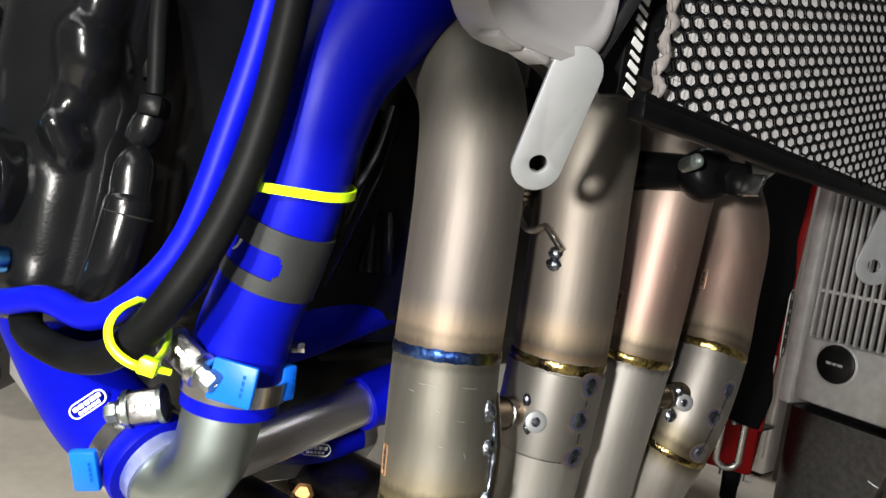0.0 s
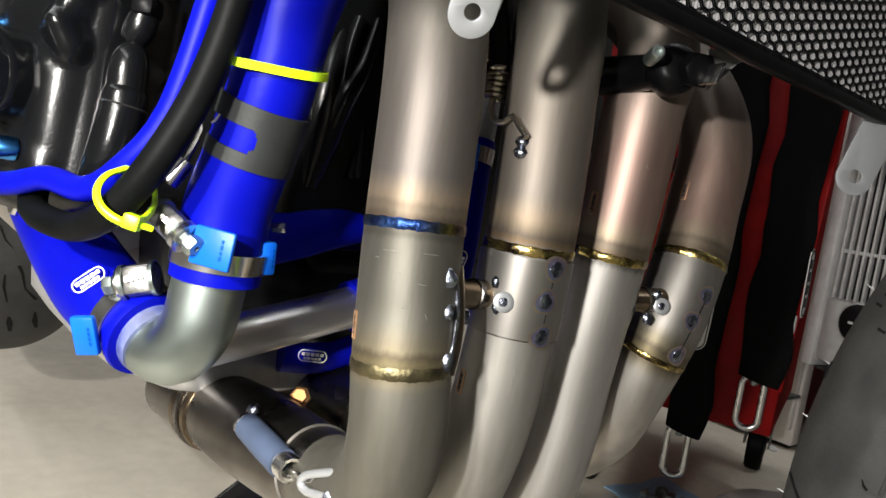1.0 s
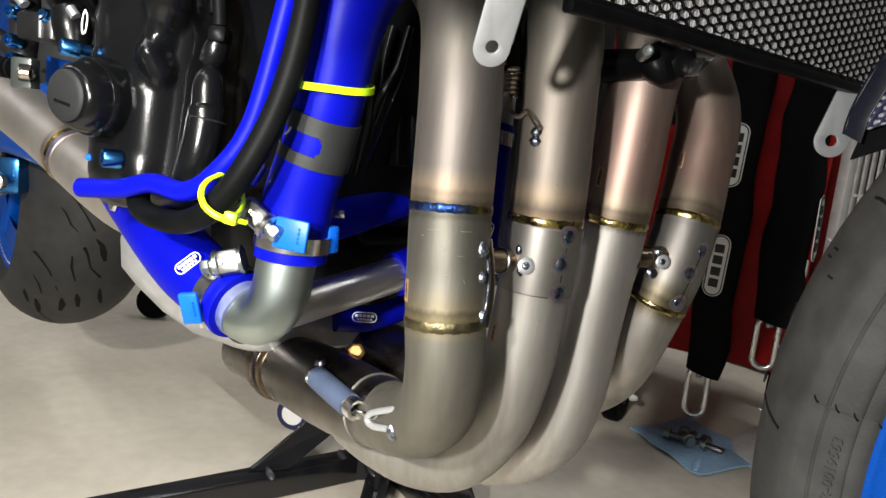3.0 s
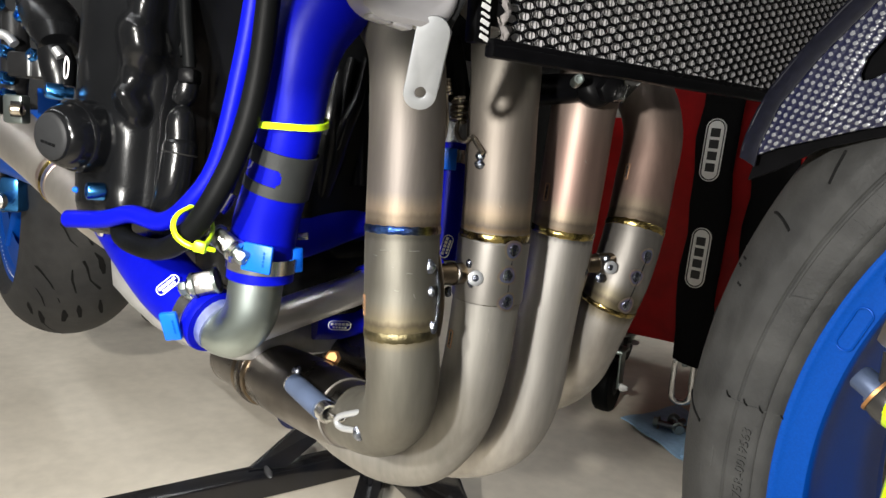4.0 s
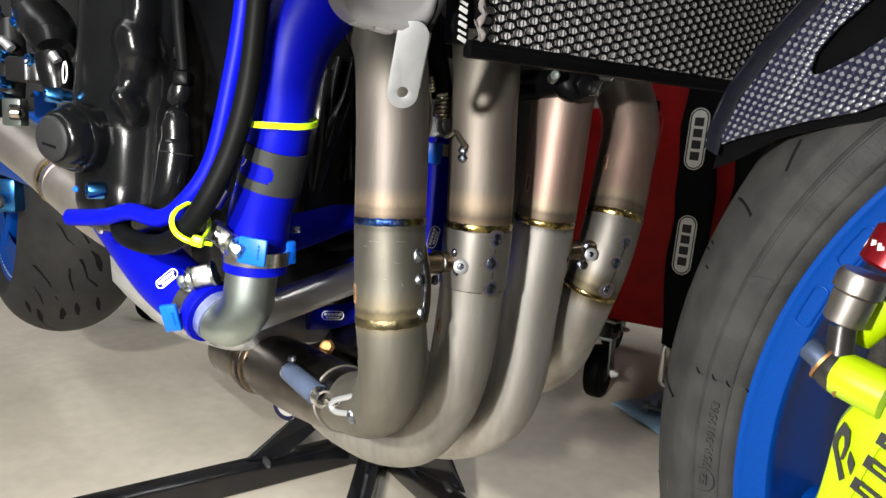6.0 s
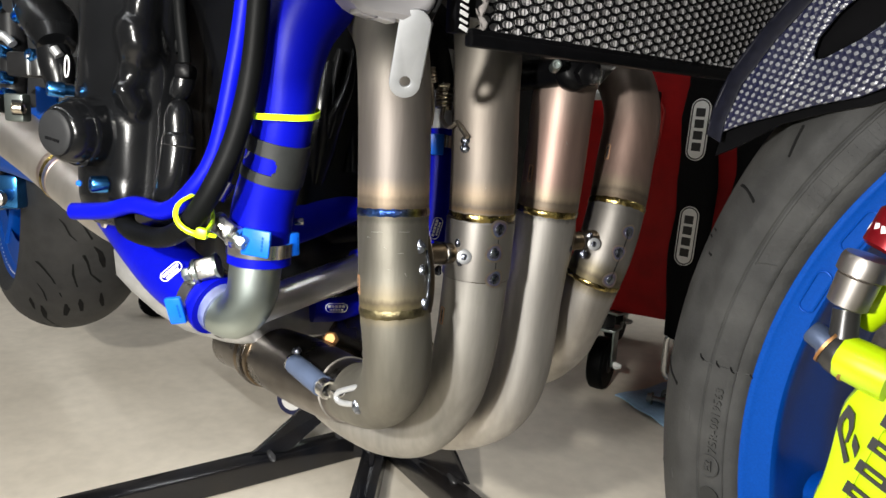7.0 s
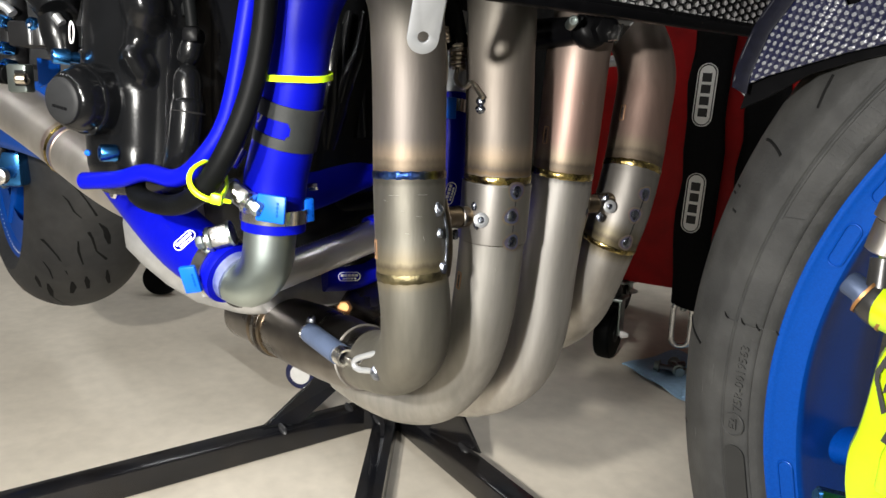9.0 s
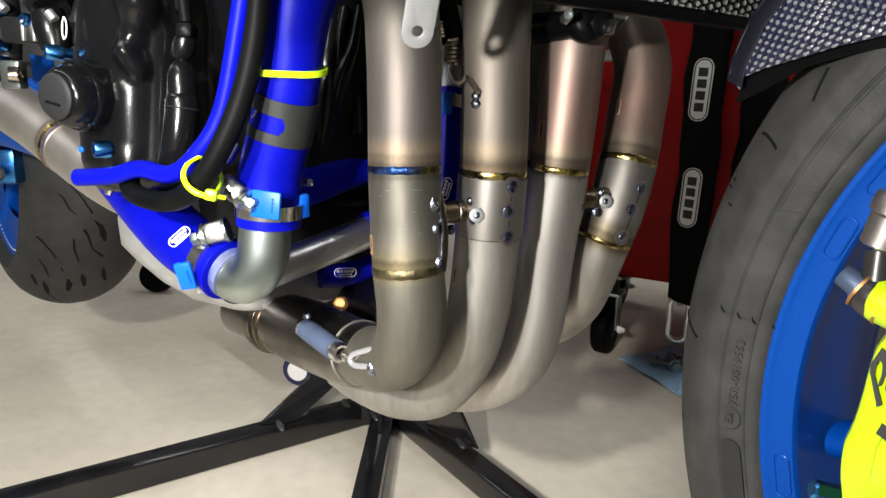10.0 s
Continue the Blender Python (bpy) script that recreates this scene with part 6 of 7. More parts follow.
for i in range(6):
    q = letter_a.lerp(letter_b, i * 0.42)
    m = aim(q, (0, -1, 0), Vector((0, -1, 0)).cross(letter_b - letter_a))
    part("caliper_lettering", Shape().slab([(-0.0030, -0.0062), (0.0018, -0.0062), (0.0030, 0.0062), (-0.0018, 0.0062)], 0.0005, m, holes=[[(-0.0012, -0.0036), (0.0005, -0.0036), (0.0012, 0.0036), (-0.0005, 0.0036)]]), BLACK_INK, caliper, flat=True)
ba, bb = Vector((0.2712, -0.0620, 0.4634)), Vector((0.2901, -0.0620, 0.4594))
part("inlet_boss", Shape().tube([ba, ba.lerp(bb, 0.1), bb], [0.0078, 0.0088, 0.0092], 28, 0.006), NEON_PAINT, caliper)
ca = Vector((0.2624, -0.0620, 0.4682))
way = (ba - ca).normalized()
part("banjo_bolt", Shape().lathe([(0, -0.006), (0.0042, -0.006), (0.0049, -0.005), (0.0049, 0.001), (0.0058, 0.001), (0.0058, 0.002), (0, 0.002)], 12, aim(ca + way * 0.002, way)), BANJO_BLUE, caliper, "steel banjo bolt with a blue reflection in its colour")
for f in (0.0045, 0.0150):
    part("copper_washer", Shape().lathe([(0.003, 0), (0.0082, 0), (0.0082, 0.0012), (0.003, 0.0012)], 28, aim(ca + way * f, way), True), COPPER_BRIGHT, caliper, "copper sealing washer")
part("banjo_eye", Shape().lathe([(0.0, 0.0), (0.0076, 0.0), (0.0084, 0.003), (0.0084, 0.006), (0.0076, 0.009), (0.0, 0.009)], 28, aim(ca + way * 0.0058, way)), BLACK_ANOD, caliper, "black banjo eye")
la, lb = ca + way * 0.010, Vector((0.2700, -0.0600, 0.4809))
part("brake_line", Shape().tube([la, la.lerp(lb, 0.5), lb], [0.0062, 0.0052, 0.0050], 20), BLACK_ANOD, caliper, "black brake line end")
na, nb = Vector((0.2700, -0.0610, 0.4825)), Vector((0.2750, -0.0600, 0.5025))
part("line_fitting", Shape().tube([na, na.lerp(nb, 0.03), na.lerp(nb, 0.58), na.lerp(nb, 0.60), na.lerp(nb, 0.64), na.lerp(nb, 0.90), nb], [0.0066, 0.0076, 0.0080, 0.0072, 0.0092, 0.0092, 0.0084], 14, smooth=False), STEEL_WARM, caliper, "grey steel line fitting")
nd, nc = Vector((0.2795, -0.0545, 0.5035)), Vector((0.2850, -0.0510, 0.5180))
collar = part("red_collar", Shape().tube([nd, nd.lerp(nc, 0.08), nd.lerp(nc, 0.9), nc], [0.0088, 0.0108, 0.0116, 0.0100], 24, smooth=False), RED_ANOD, caliper, "dark red anodised collar with pale flecks")
ax = (nc - nd).normalized()
e1 = ax.orthogonal().normalized()
for i in range(14):
    g, f = i * 2.4, 0.2 + 0.6 * ((i * 0.37) % 1)
    d = e1 * math.cos(g) + ax.cross(e1) * math.sin(g)
    part("fleck", Shape().box((0.0026, 0.0030, 0.0005), aim(nd.lerp(nc, f) + d * 0.0109, d, ax) @ Matrix.Rotation(0.5, 4, "Z"), 0.0002), WHITE_LABEL, collar)
part("line_cover", Shape().tube([(0.2692, -0.0450, 0.4759), (0.2745, -0.0450, 0.4830), (0.2811, -0.0450, 0.4924)], 0.008, 20), NEON_PAINT, caliper)
part("caliper_bolt", Shape().lathe([(0, -0.01), (0.0045, -0.01), (0.0045, 0.002), (0.0032, 0.003), (0, 0.003)], 6, aim((0.2577, -0.0500, 0.3717), (-0.6, -0.7, 0.2))), BLUE_ALU, caliper, "blue anodised hexagon bolt")

# front mudguard: a carbon shell over the tyre with a skirt beside it
sk_top = [(0.2995, 148.6), (0.304, 146.8), (0.309, 143.0), (0.3105, 138.0), (0.312, 131.0), (0.313, 122.0), (0.313, 112.0)]
sk_low = [(0.2965, 148.2), (0.2880, 145.8), (0.2780, 143.3), (0.2660, 139.8), (0.2540, 136.2), (0.2450, 131.0), (0.240, 122.0), (0.2400, 112.0)]
WEAVE = weave_material()
skirt_xy = [(r * math.cos(radians(a)), r * math.sin(radians(a))) for r, a in sk_top + sk_low[::-1]]
slot_xy = [(r * math.cos(radians(a)), r * math.sin(radians(a))) for r, a in ((0.2840, 136.6), (0.2875, 135.4), (0.2895, 133.0), (0.2900, 128), (0.2895, 120), (0.2690, 120), (0.2710, 128), (0.2735, 133.0), (0.2785, 136.2), (0.2812, 136.9))]
fender = part("front_mudguard", Shape().slab(skirt_xy, 0.0022, W @ Matrix.Translation((0, 0, 0.070)), bevel=0.0006, holes=[slot_xy]), WEAVE, bike, "blue and silver carbon-weave front mudguard")
ring_pts = []
for r, a in sk_top:
    row = []
    for o in np.linspace(0.0722, -0.072, 17):
        rr = r + 0.020 * (1 - (o / 0.0722) ** 2)
        row.append((rr, a, o))
    ring_pts.append(row)
s, verts, faces = Shape(), [], []
for lift in (0.0, 0.002):
    for row in ring_pts:
        verts += [polar(rr - lift, a, o) for rr, a, o in row]
n, m = 17, len(ring_pts)
for i in range(m - 1):
    for j in range(n - 1):
        q = (i * n + j, i * n + j + 1, (i + 1) * n + j + 1, (i + 1) * n + j)
        faces += [q, tuple(x + n * m for x in q[::-1])]
for j in range(n - 1):
    faces.append((j, n * m + j, n * m + j + 1, j + 1))
part("top_shell", s.add(verts, faces), DARK_CARBON, fender, "dark glossy carbon top")
liner_xy = [(r * math.cos(radians(a)), r * math.sin(radians(a))) for r, a in [(q[0] - 0.004, q[1]) for q in sk_top] + [(q[0] - 0.0035, q[1] + (2.0 if q[1] > 144 else 0.3)) for q in sk_low[::-1]]]
part("inner_liner", Shape().slab(liner_xy, 0.002, W @ Matrix.Translation((0, 0, 0.0645))), GUARD_BLACK, fender, "dark inner edge")
part("left_skirt", Shape().slab(skirt_xy, 0.0022, W @ Matrix.Translation((0, 0, -0.072))), WEAVE, fender)
band_xy = [(r * math.cos(radians(a)), r * math.sin(radians(a))) for r, a in sk_top[:6] + [(r - 0.0085, a - 0.2) for r, a in sk_top[:6]][::-1]]
part("edge_band", Shape().slab(band_xy, 0.0009, W @ Matrix.Translation((0, 0, 0.0722)), bevel=0.0003), DARK_CARBON, fender, "dark rounded edge of the mudguard")
part("skirt_edge", Shape().tube([polar(r, a, 0.0712) for r, a in sk_top], 0.0016, 8), DARK_CARBON, fender)

# fork leg beside the wheel, out past the caliper
fork = part("fork_leg", Shape().tube([(0.435, -0.075, 0.36), (0.40, -0.075, 0.50), (0.33, -0.075, 0.80)], [0.026, 0.026, 0.027], 28), BLACK_PART, bike, "dark front fork leg")
part("axle", Shape().tube([(0.431, -0.09, 0.3875), (0.431, 0.16, 0.3875)], 0.011, 20), STEEL, fork)

# rear wheel
V = Matrix.Translation((-1.03, -0.080, 0.464)) @ Matrix.Rotation(radians(90), 4, "X")
rear_wheel = part("rear_wheel", Shape().lathe([(0.222, 0.070), (0.227, 0.073), (0.2285, 0.0765), (0.226, 0.079), (0.221, 0.077), (0.214, 0.074), (0.206, 0.068), (0.200, 0.055), (0.19, 0.0), (0.20, -0.06), (0.228, -0.078), (0.215, -0.06), (0.205, 0.0), (0.215, 0.06)], 120, V, True), RIM_BLUE, bike, "blue motorcycle rear wheel")


def rear(r, a, o):
    return V @ Vector((r * math.cos(radians(a)), r * math.sin(radians(a)), o))


for g in range(5):
    a0 = 20 + 72 * g
    part("spoke", Shape().tube([rear(0.03, a0, 0.03), rear(0.11, a0 + 4, 0.045), rear(0.20, a0 + 8, 0.055)], [0.026, 0.02, 0.022], 20, squash=(1, 0.5)), RIM_BLUE, rear_wheel)
part("hub", Shape().lathe([(0.0, -0.08), (0.05, -0.07), (0.05, 0.07), (0.0, 0.08)], 32, V), RIM_BLUE, rear_wheel)
part("brake_disc", Shape().lathe([(0.06, 0.084), (0.11, 0.084), (0.11, 0.089), (0.06, 0.089)], 64, V, True), STEEL, rear_wheel)
rim_dots = Shape()
for i in range(40):
    rim_dots.lathe([(0.0, 0.001), (0.0012, 0.0006), (0.0013, 0)], 8, aim(rear(0.2185, 230 + i * 3.2, 0.0762), V.to_3x3() @ Vector((0, 0, 1))))
part("rim_dots", rim_dots, WHITE_LABEL, rear_wheel, "row of small pale dots")
for i, (a0, w) in enumerate(((298, 7), (308, 7), (318, 7), (328, 6))):
    blockm = Shape()
    for r0, r1, f0, f1 in ((0.176, 0.200, 0, 0.36), (0.176, 0.183, 0.36, 1.0), (0.193, 0.200, 0.36, 1.0), (0.183, 0.193, 0.7, 1.0)):
        q = [rear(r, a0 + w * f, o) for o in (0.0705, 0.0713) for r, f in ((r0, f0), (r1, f0), (r1, f1), (r0, f1))]
        blockm.add(q, [(0, 1, 2, 3), (7, 6, 5, 4), (0, 4, 5, 1), (1, 5, 6, 2), (2, 6, 7, 3), (3, 7, 4, 0)])
    part("rim_lettering", blockm, WHITE_LABEL, rear_wheel, "white rim lettering shown as plain blocks", flat=True)
part("rim_face", Shape().lathe([(0.165, 0.066), (0.206, 0.0705), (0.206, 0.066)], 96, V, True), RIM_BLUE, rear_wheel)


def rear_r(o):
    return 0.318 - 0.09 * (1 - math.sqrt(max(0, 1 - (o / 0.0955) ** 2)))


prof = [(rear_r(0.094 * (-1 + k / 22)), 0.094 * (-1 + k / 22)) for k in range(45)]
prof = [(0.222, -0.074), (0.232, -0.086)] + [q for q in prof if q[0] > 0.2345] + [(0.232, 0.086), (0.222, 0.074)]
rear_tyre = part("tyre", Shape().lathe(prof, 160, V, True), TYRE_WARM, rear_wheel, "worn wide sport tyre with slanted grooves")


def groove(points, widths):
    """A groove's floor along (across, angle) points, with a width at each."""
    left, right = [], []
    for i, ((o, a), w) in enumerate(zip(points, widths)):
        (o0, a0), (o1, a1) = points[max(0, i - 1)], points[min(len(points) - 1, i + 1)]
        d = Vector((o1 - o0, radians(a1 - a0) * 0.3)).normalized()
        left.append((o - d.y * w, a + math.degrees(d.x * w / 0.3)))
        right.append((o + d.y * w, a - math.degrees(d.x * w / 0.3)))
    vs = [rear(rear_r(o) + 0.0007, a, o) for o, a in left + right]
    n = len(points)
    return Shape().add(vs, [(i, i + 1, n + i + 1, n + i) for i in range(n - 1)])


for turn in range(-1, 3):
    for points, widths in (
            (((0.0535, 349.3), (0.040, 345.8), (0.028, 342.5), (0.015, 338.2)), (0.0016, 0.0010, 0.0010, 0.0016)), (((0.056, 343.3), (0.050, 342.0), (0.043, 339.0), (0.034, 337.4)), (0.0006, 0.0012, 0.0012, 0.0005)),
            (((0.012, 336.0), (0.003, 334.0), (-0.0010, 331.5), (-0.0050, 328.8)), (0.0008, 0.0034, 0.0046, 0.0020)), (((-0.0404, 331.8), (-0.0380, 329.5), (-0.0332, 326.0)), (0.0010, 0.0034, 0.0020)),
            (((0.0246, 333.1), (0.0190, 331.0), (0.0120, 326.5), (-0.0043, 322.9)), (0.0022, 0.0018, 0.0012, 0.0022)), (((0.0366, 329.7), (0.0350, 326.0), (0.0270, 321.0)), (0.0010, 0.0018, 0.0010)),
            (((0.0776, 326.3), (0.0700, 325.0), (0.0583, 322.0), (0.0439, 315.2)), (0.0030, 0.0020, 0.0014, 0.0008)), (((0.0740, 317.0), (0.0660, 314.5), (0.0600, 310.5)), (0.0008, 0.0014, 0.0008)),
            (((0.0366, 312.0), (0.0330, 309.0), (0.0320, 304.5)), (0.0016, 0.0046, 0.0026)), (((0.0200, 315.5), (0.0170, 313.0), (0.0120, 308.5)), (0.0012, 0.0040, 0.0022)),
            (((0.0640, 306.0), (0.0590, 302.5), (0.0540, 297.5)), (0.0014, 0.0042, 0.0024)), (((0.0776, 306.5), (0.0750, 304.0), (0.0700, 300.5)), (0.0010, 0.0034, 0.0016)), (((-0.0080, 318.0), (-0.0120, 314.0), (-0.0180, 310.0)), (0.0012, 0.0036, 0.0020))):
        part("tread_groove", groove([(o, a - 52 * turn) for o, a in points], widths), TYRE_DARK, rear_tyre)
swing = part("swingarm", Shape().loft([[(x, y0 + dy, z0 + dz) for dy, dz in round_rect(0.035, h, 0.012)] for x, y0, z0, h in ((-0.42, -0.165, 0.49, 0.10), (-0.62, -0.195, 0.49, 0.08), (-1.08, -0.205, 0.465, 0.06))]), RIM_BLUE, bike, "blue swingarm beside the rear wheel")
bl = Shape().tube([(-0.7828, -0.2030, 0.4272), (-0.7839, -0.1981, 0.4505), (-0.7609, -0.1951, 0.4755), (-0.7263, -0.1940, 0.5000)], 0.010, 16)
part("brake_hose", bl, BLACK_PART, swing, "black rear brake hose")
part("hose_print", bars(Shape(), aim((-0.7676, -0.2008, 0.4550), (0.75, -0.62, 0.1), (-0.6, -0.7, 0.3)), (0.004, 0.003, 0.004), 0.006, 0.002, 0.0006), WHITE_LABEL, swing)
part("rear_caliper", Shape().box((0.06, 0.05, 0.05), aim((-0.7956, -0.1900, 0.4139), (0.75, -0.62, 0)), 0.008), BLUE_ALU, swing, "blue rear brake caliper")
part("caliper_piston", Shape().lathe([(0, 0), (0.012, 0), (0.012, 0.01), (0.009, 0.012), (0, 0.012)], 20, aim((-0.7548, -0.2059, 0.4071), (0.75, -0.62, 0))), POLISHED, swing)

# ---- stand under the engine ----
stand = thing("paddock_stand", (-0.47, 0.15, 0.0), "black painted square-tube steel stand under the motorcycle", "stand")


def bar(name, a, b, w, parent, label="", roll=0.0):
    """A square steel tube from a to b."""
    a, b = Vector(a), Vector(b)
    m = aim((a + b) / 2, b - a, (0, 0, 1)) @ Matrix.Rotation(roll, 4, "Z")
    return part(name, Shape().box((w, w, (b - a).length), m, 0.003), BLACK_STEEL, parent, label)


bar("long_bar", (-0.605, -0.90, 0.0195), (-0.551, 0.235, 0.0195), 0.037, stand)
bar("front_bar", (-0.518, 0.266, 0.0195), (-0.120, -0.067, 0.0195), 0.035, stand)
bar("side_bar", (-0.51, 0.292, 0.0195), (0.12, 0.212, 0.0195), 0.035, stand)
bar("back_bar", (-0.553, 0.27, 0.0195), (-0.58, 0.66, 0.0195), 0.035, stand)
bar("post", (-0.545, 0.255, 0.002), (-0.552, 0.258, 0.40), 0.042, stand, "upright carrying the engine")


def gusset(points, thick, parent, normal):
    """A flat brace plate from three or four corners."""
    ps = [Vector(p) for p in points]
    n = Vector(normal).normalized() * thick / 2
    k = len(ps)
    s = Shape().add([p - n for p in ps] + [p + n for p in ps], [tuple(range(k))[::-1], tuple(range(k, 2 * k))] + [(j, (j + 1) % k, k + (j + 1) % k, k + j) for j in range(k)])
    part("gusset", s, BLACK_STEEL, parent, flat=True)


gusset(((-0.5673, 0.0773, 0.0400), (-0.5449, 0.1217, 0.0400), (-0.5874, 0.2620, 0.0874), (-0.6594, 0.2620, 0.0850)), 0.006, stand, (0.9, 0.3, 0.2))
part("gusset_edge", Shape().tube([(-0.5671, 0.0772, 0.0410), Vector((-0.5671, 0.0772, 0.0410)).lerp(Vector((-0.6560, 0.2600, 0.0843)), 0.6)], 0.0014, 6, smooth=False), POLISHED, stand, "thin bright plate edge")
gusset(((-0.3147, 0.2846, 0.0400), (-0.4146, 0.2715, 0.0400), (-0.3455, 0.2550, 0.1169), (-0.3349, 0.2620, 0.1063)), 0.006, stand, (0.3, -0.9, 0.2))
gusset(((-0.512, 0.262, 0.030), (-0.44, 0.203, 0.038), (-0.525, 0.258, 0.13)), 0.006, stand, (0.4, 0.9, 0))
for p in ((-0.5471, 0.2119, 0.0400), (-0.5417, 0.0939, 0.0400), (-0.3402, 0.2749, 0.0400), (-0.4852, 0.2252, 0.0410)):
    part("weld_seam", blob((0.012, 0.005, 0.003), aim(p, (0.4, -0.3, 0.9), (0, 1, 0))), BLACK_STEEL_WORN, stand)

# ---- trolley, chain locks and the things behind ----
trolley = thing("tool_trolley", (-0.55, 1.15, 0.0), "red steel workshop trolley on black castors", "trolley")
TROLLEY_TURN = Matrix.Rotation(radians(20), 4, "Z")
TROLLEY = Matrix.Translation((-0.245, 0.915, 0)) @ TROLLEY_TURN
body = part("body", Shape().box((0.42, 0.44, 0.72), TROLLEY @ Matrix.Translation((-0.21, 0.22, 0.535)), 0.006), RED_PAINT, trolley)
part("handle", Shape().tube([(-0.600, 0.728, 0.600), (-0.52, 0.727, 0.600), (-0.445, 0.726, 0.600)], 0.010, 20), BRACKET_GREY, trolley, "pale steel push handle")
for x, y0 in ((-0.585, 0.755), (-0.460, 0.780)):
    part("handle_bracket", Shape().box((0.018, y0 * 2 - 1.444, 0.026), Matrix.Translation((x, y0 + 0.004, 0.600)), 0.004), BLACK_PART, trolley)
for place in ((-0.529, 0.835), (-0.42, 1.27), (-0.73, 1.14)):
    x, y = place
    castor = part("castor", Shape().lathe([(0.018, -0.0165), (0.050, -0.0165), (0.0545, -0.012), (0.0555, 0.0), (0.0545, 0.012), (0.050, 0.0165), (0.018, 0.0165)], 40, aim((x, y, 0.0555), (0.9, 0.35, 0)), True), RUBBER, trolley, "black rubber castor wheel")
    part("hub", Shape().lathe([(0, -0.020), (0.019, -0.018), (0.019, 0.018), (0, 0.020)], 24, aim((x, y, 0.0555), (0.9, 0.35, 0))), BLACK_PART, castor)
    side = Vector((0.9, 0.35, 0)).normalized()
    for sgn in (-1, 1):
        s = Shape().box((0.004, 0.034, 0.075), Matrix.Translation(Vector((x, y, 0.092)) + side * 0.0245 * sgn) @ Matrix.Rotation(radians(21), 4, "Z"), 0.001)
        part("fork", s, STEEL, castor, "zinc fork plate")
    part("fork_crown", Shape().box((0.062, 0.05, 0.006), Matrix.Translation((x, y, 0.132)) @ Matrix.Rotation(radians(21), 4, "Z"), 0.001), STEEL, castor)
    part("top_plate", Shape().box((0.09, 0.08, 0.006), Matrix.Translation((x, y + 0.02, 0.172)), 0.001), STEEL, castor)
    part("swivel", Shape().lathe([(0, 0.135), (0.02, 0.135), (0.022, 0.15), (0.016, 0.17), (0, 0.17)], 20, Matrix.Translation((x, y, 0))), BLACK_PART, castor)
    part("axle_nut", Shape().lathe([(0, 0), (0.0075, 0), (0.0075, 0.008), (0.004, 0.016), (0, 0.016)], 6, aim(Vector((x, y, 0.0555)) + side * 0.0265, side)), WHITE_LABEL, castor)
for cx, cy, cz in ((-0.464, 0.8330, 0.536), (-0.5015, 0.8195, 0.338)):
    m = aim((cx, cy, cz), (0.342, -0.94, 0), (0.1, 0, 1))
    loop = round_rect(0.040, 0.115, 0.0195, 8)
    ghost = Shape().tube([m @ Vector((x, y, 0)) for x, y in loop + loop[:1]], 0.0022, 6, smooth=False)
    bars(ghost, m @ Matrix.Rotation(radians(90), 4, "Z"), (0.014, 0.014, 0.014, 0.014), 0.020, 0.006, 0.0015)
    part("faint_print", ghost, RED_FADED, trolley, "faint worn print on the red paint")


def chain_lock(x, y, top, bottom, width, labels, group, facing=(0.25, -1, 0.02)):
    """A chain lock in a black textile sleeve, hung straight down, with its last link bare."""
    lock = thing("chain_lock", (x, y, bottom - 0.08), "chain lock in black textile sleeve with bare steel end link", "chain lock", group)
    pts = [(x + 0.004 * math.sin(i * 1.7), y + 0.003 * math.sin(i * 2.3), bottom + (top - bottom) * i / 12) for i in range(13)]
    rad = [width * (0.42 if i == 0 else 0.5) * (1 + 0.05 * math.sin(i * 2.9)) for i in range(13)]
    part("sleeve", Shape().tube(pts, rad, 24, 0.02, squash=(1, 0.45)), BLACK_CLOTH, lock)
    for z in labels:
        m = aim(Vector((x, y, z)) + Vector(facing).normalized() * width * (0.28 if facing[1] < -0.5 else 0.52), facing, (0.03, 0, 1))
        tag = part("label", Shape().slab(round_rect(0.035, 0.110, 0.0173, 8), 0.0015, m), WHITE_LABEL, lock, "white oblong label with black bars", flat=True)
        loop = round_rect(0.0295, 0.1045, 0.0146, 8)
        part("label_line", Shape().tube([m @ Vector((a, b, 0.0017)) for a, b in loop + loop[:1]], 0.0012, 4, smooth=False), BLACK_INK, tag)
        for dy in (-0.0305, -0.0100, 0.0105, 0.0305):
            part("label_bar", Shape().box((0.0165, 0.0150, 0.0006), m @ Matrix.Translation((0, dy, 0.0018))), BLACK_INK, tag, flat=True)
    m = aim((x - 0.006, y, bottom - 0.036), (0.5, -0.8, 0), (0, 0, 1))
    loop = round_rect(0.034, 0.088, 0.0165, 8)
    part("end_link", Shape().tube([m @ Vector((a, b, 0)) for a, b in loop + loop[:1]], 0.0058, 12, smooth=False), POLISHED, lock, "bare steel end link")
    part("inner_link", Shape().tube([(x - 0.004, y + 0.012, bottom + 0.03), (x - 0.004, y - 0.004, bottom - 0.004), (x - 0.004, y + 0.014, bottom + 0.005)], 0.0055, 10), STEEL, lock)


chain_lock(-0.362, 0.847, 0.86, 0.150, 0.078, (0.545, 0.352), "chain locks on the trolley")
chain_lock(-0.262, 0.868, 0.86, 0.270, 0.080, (0.44,), "chain locks on the trolley", (0.95, 0.22, 0.02))
strap = thing("red_strap", (-0.244, 0.885, 0.24), "dull red textile strap with a small blue tag", "strap")
part("webbing", Shape().box((0.030, 0.006, 0.60), Matrix.Translation((-0.238, 0.890, 0.56)) @ Matrix.Rotation(radians(1.5), 4, "Y"), 0.002), RED_PAINT, strap)
part("tag", Shape().box((0.028, 0.003, 0.045), Matrix.Translation((-0.246, 0.884, 0.335)), 0.001), TAG_NAVY, strap)
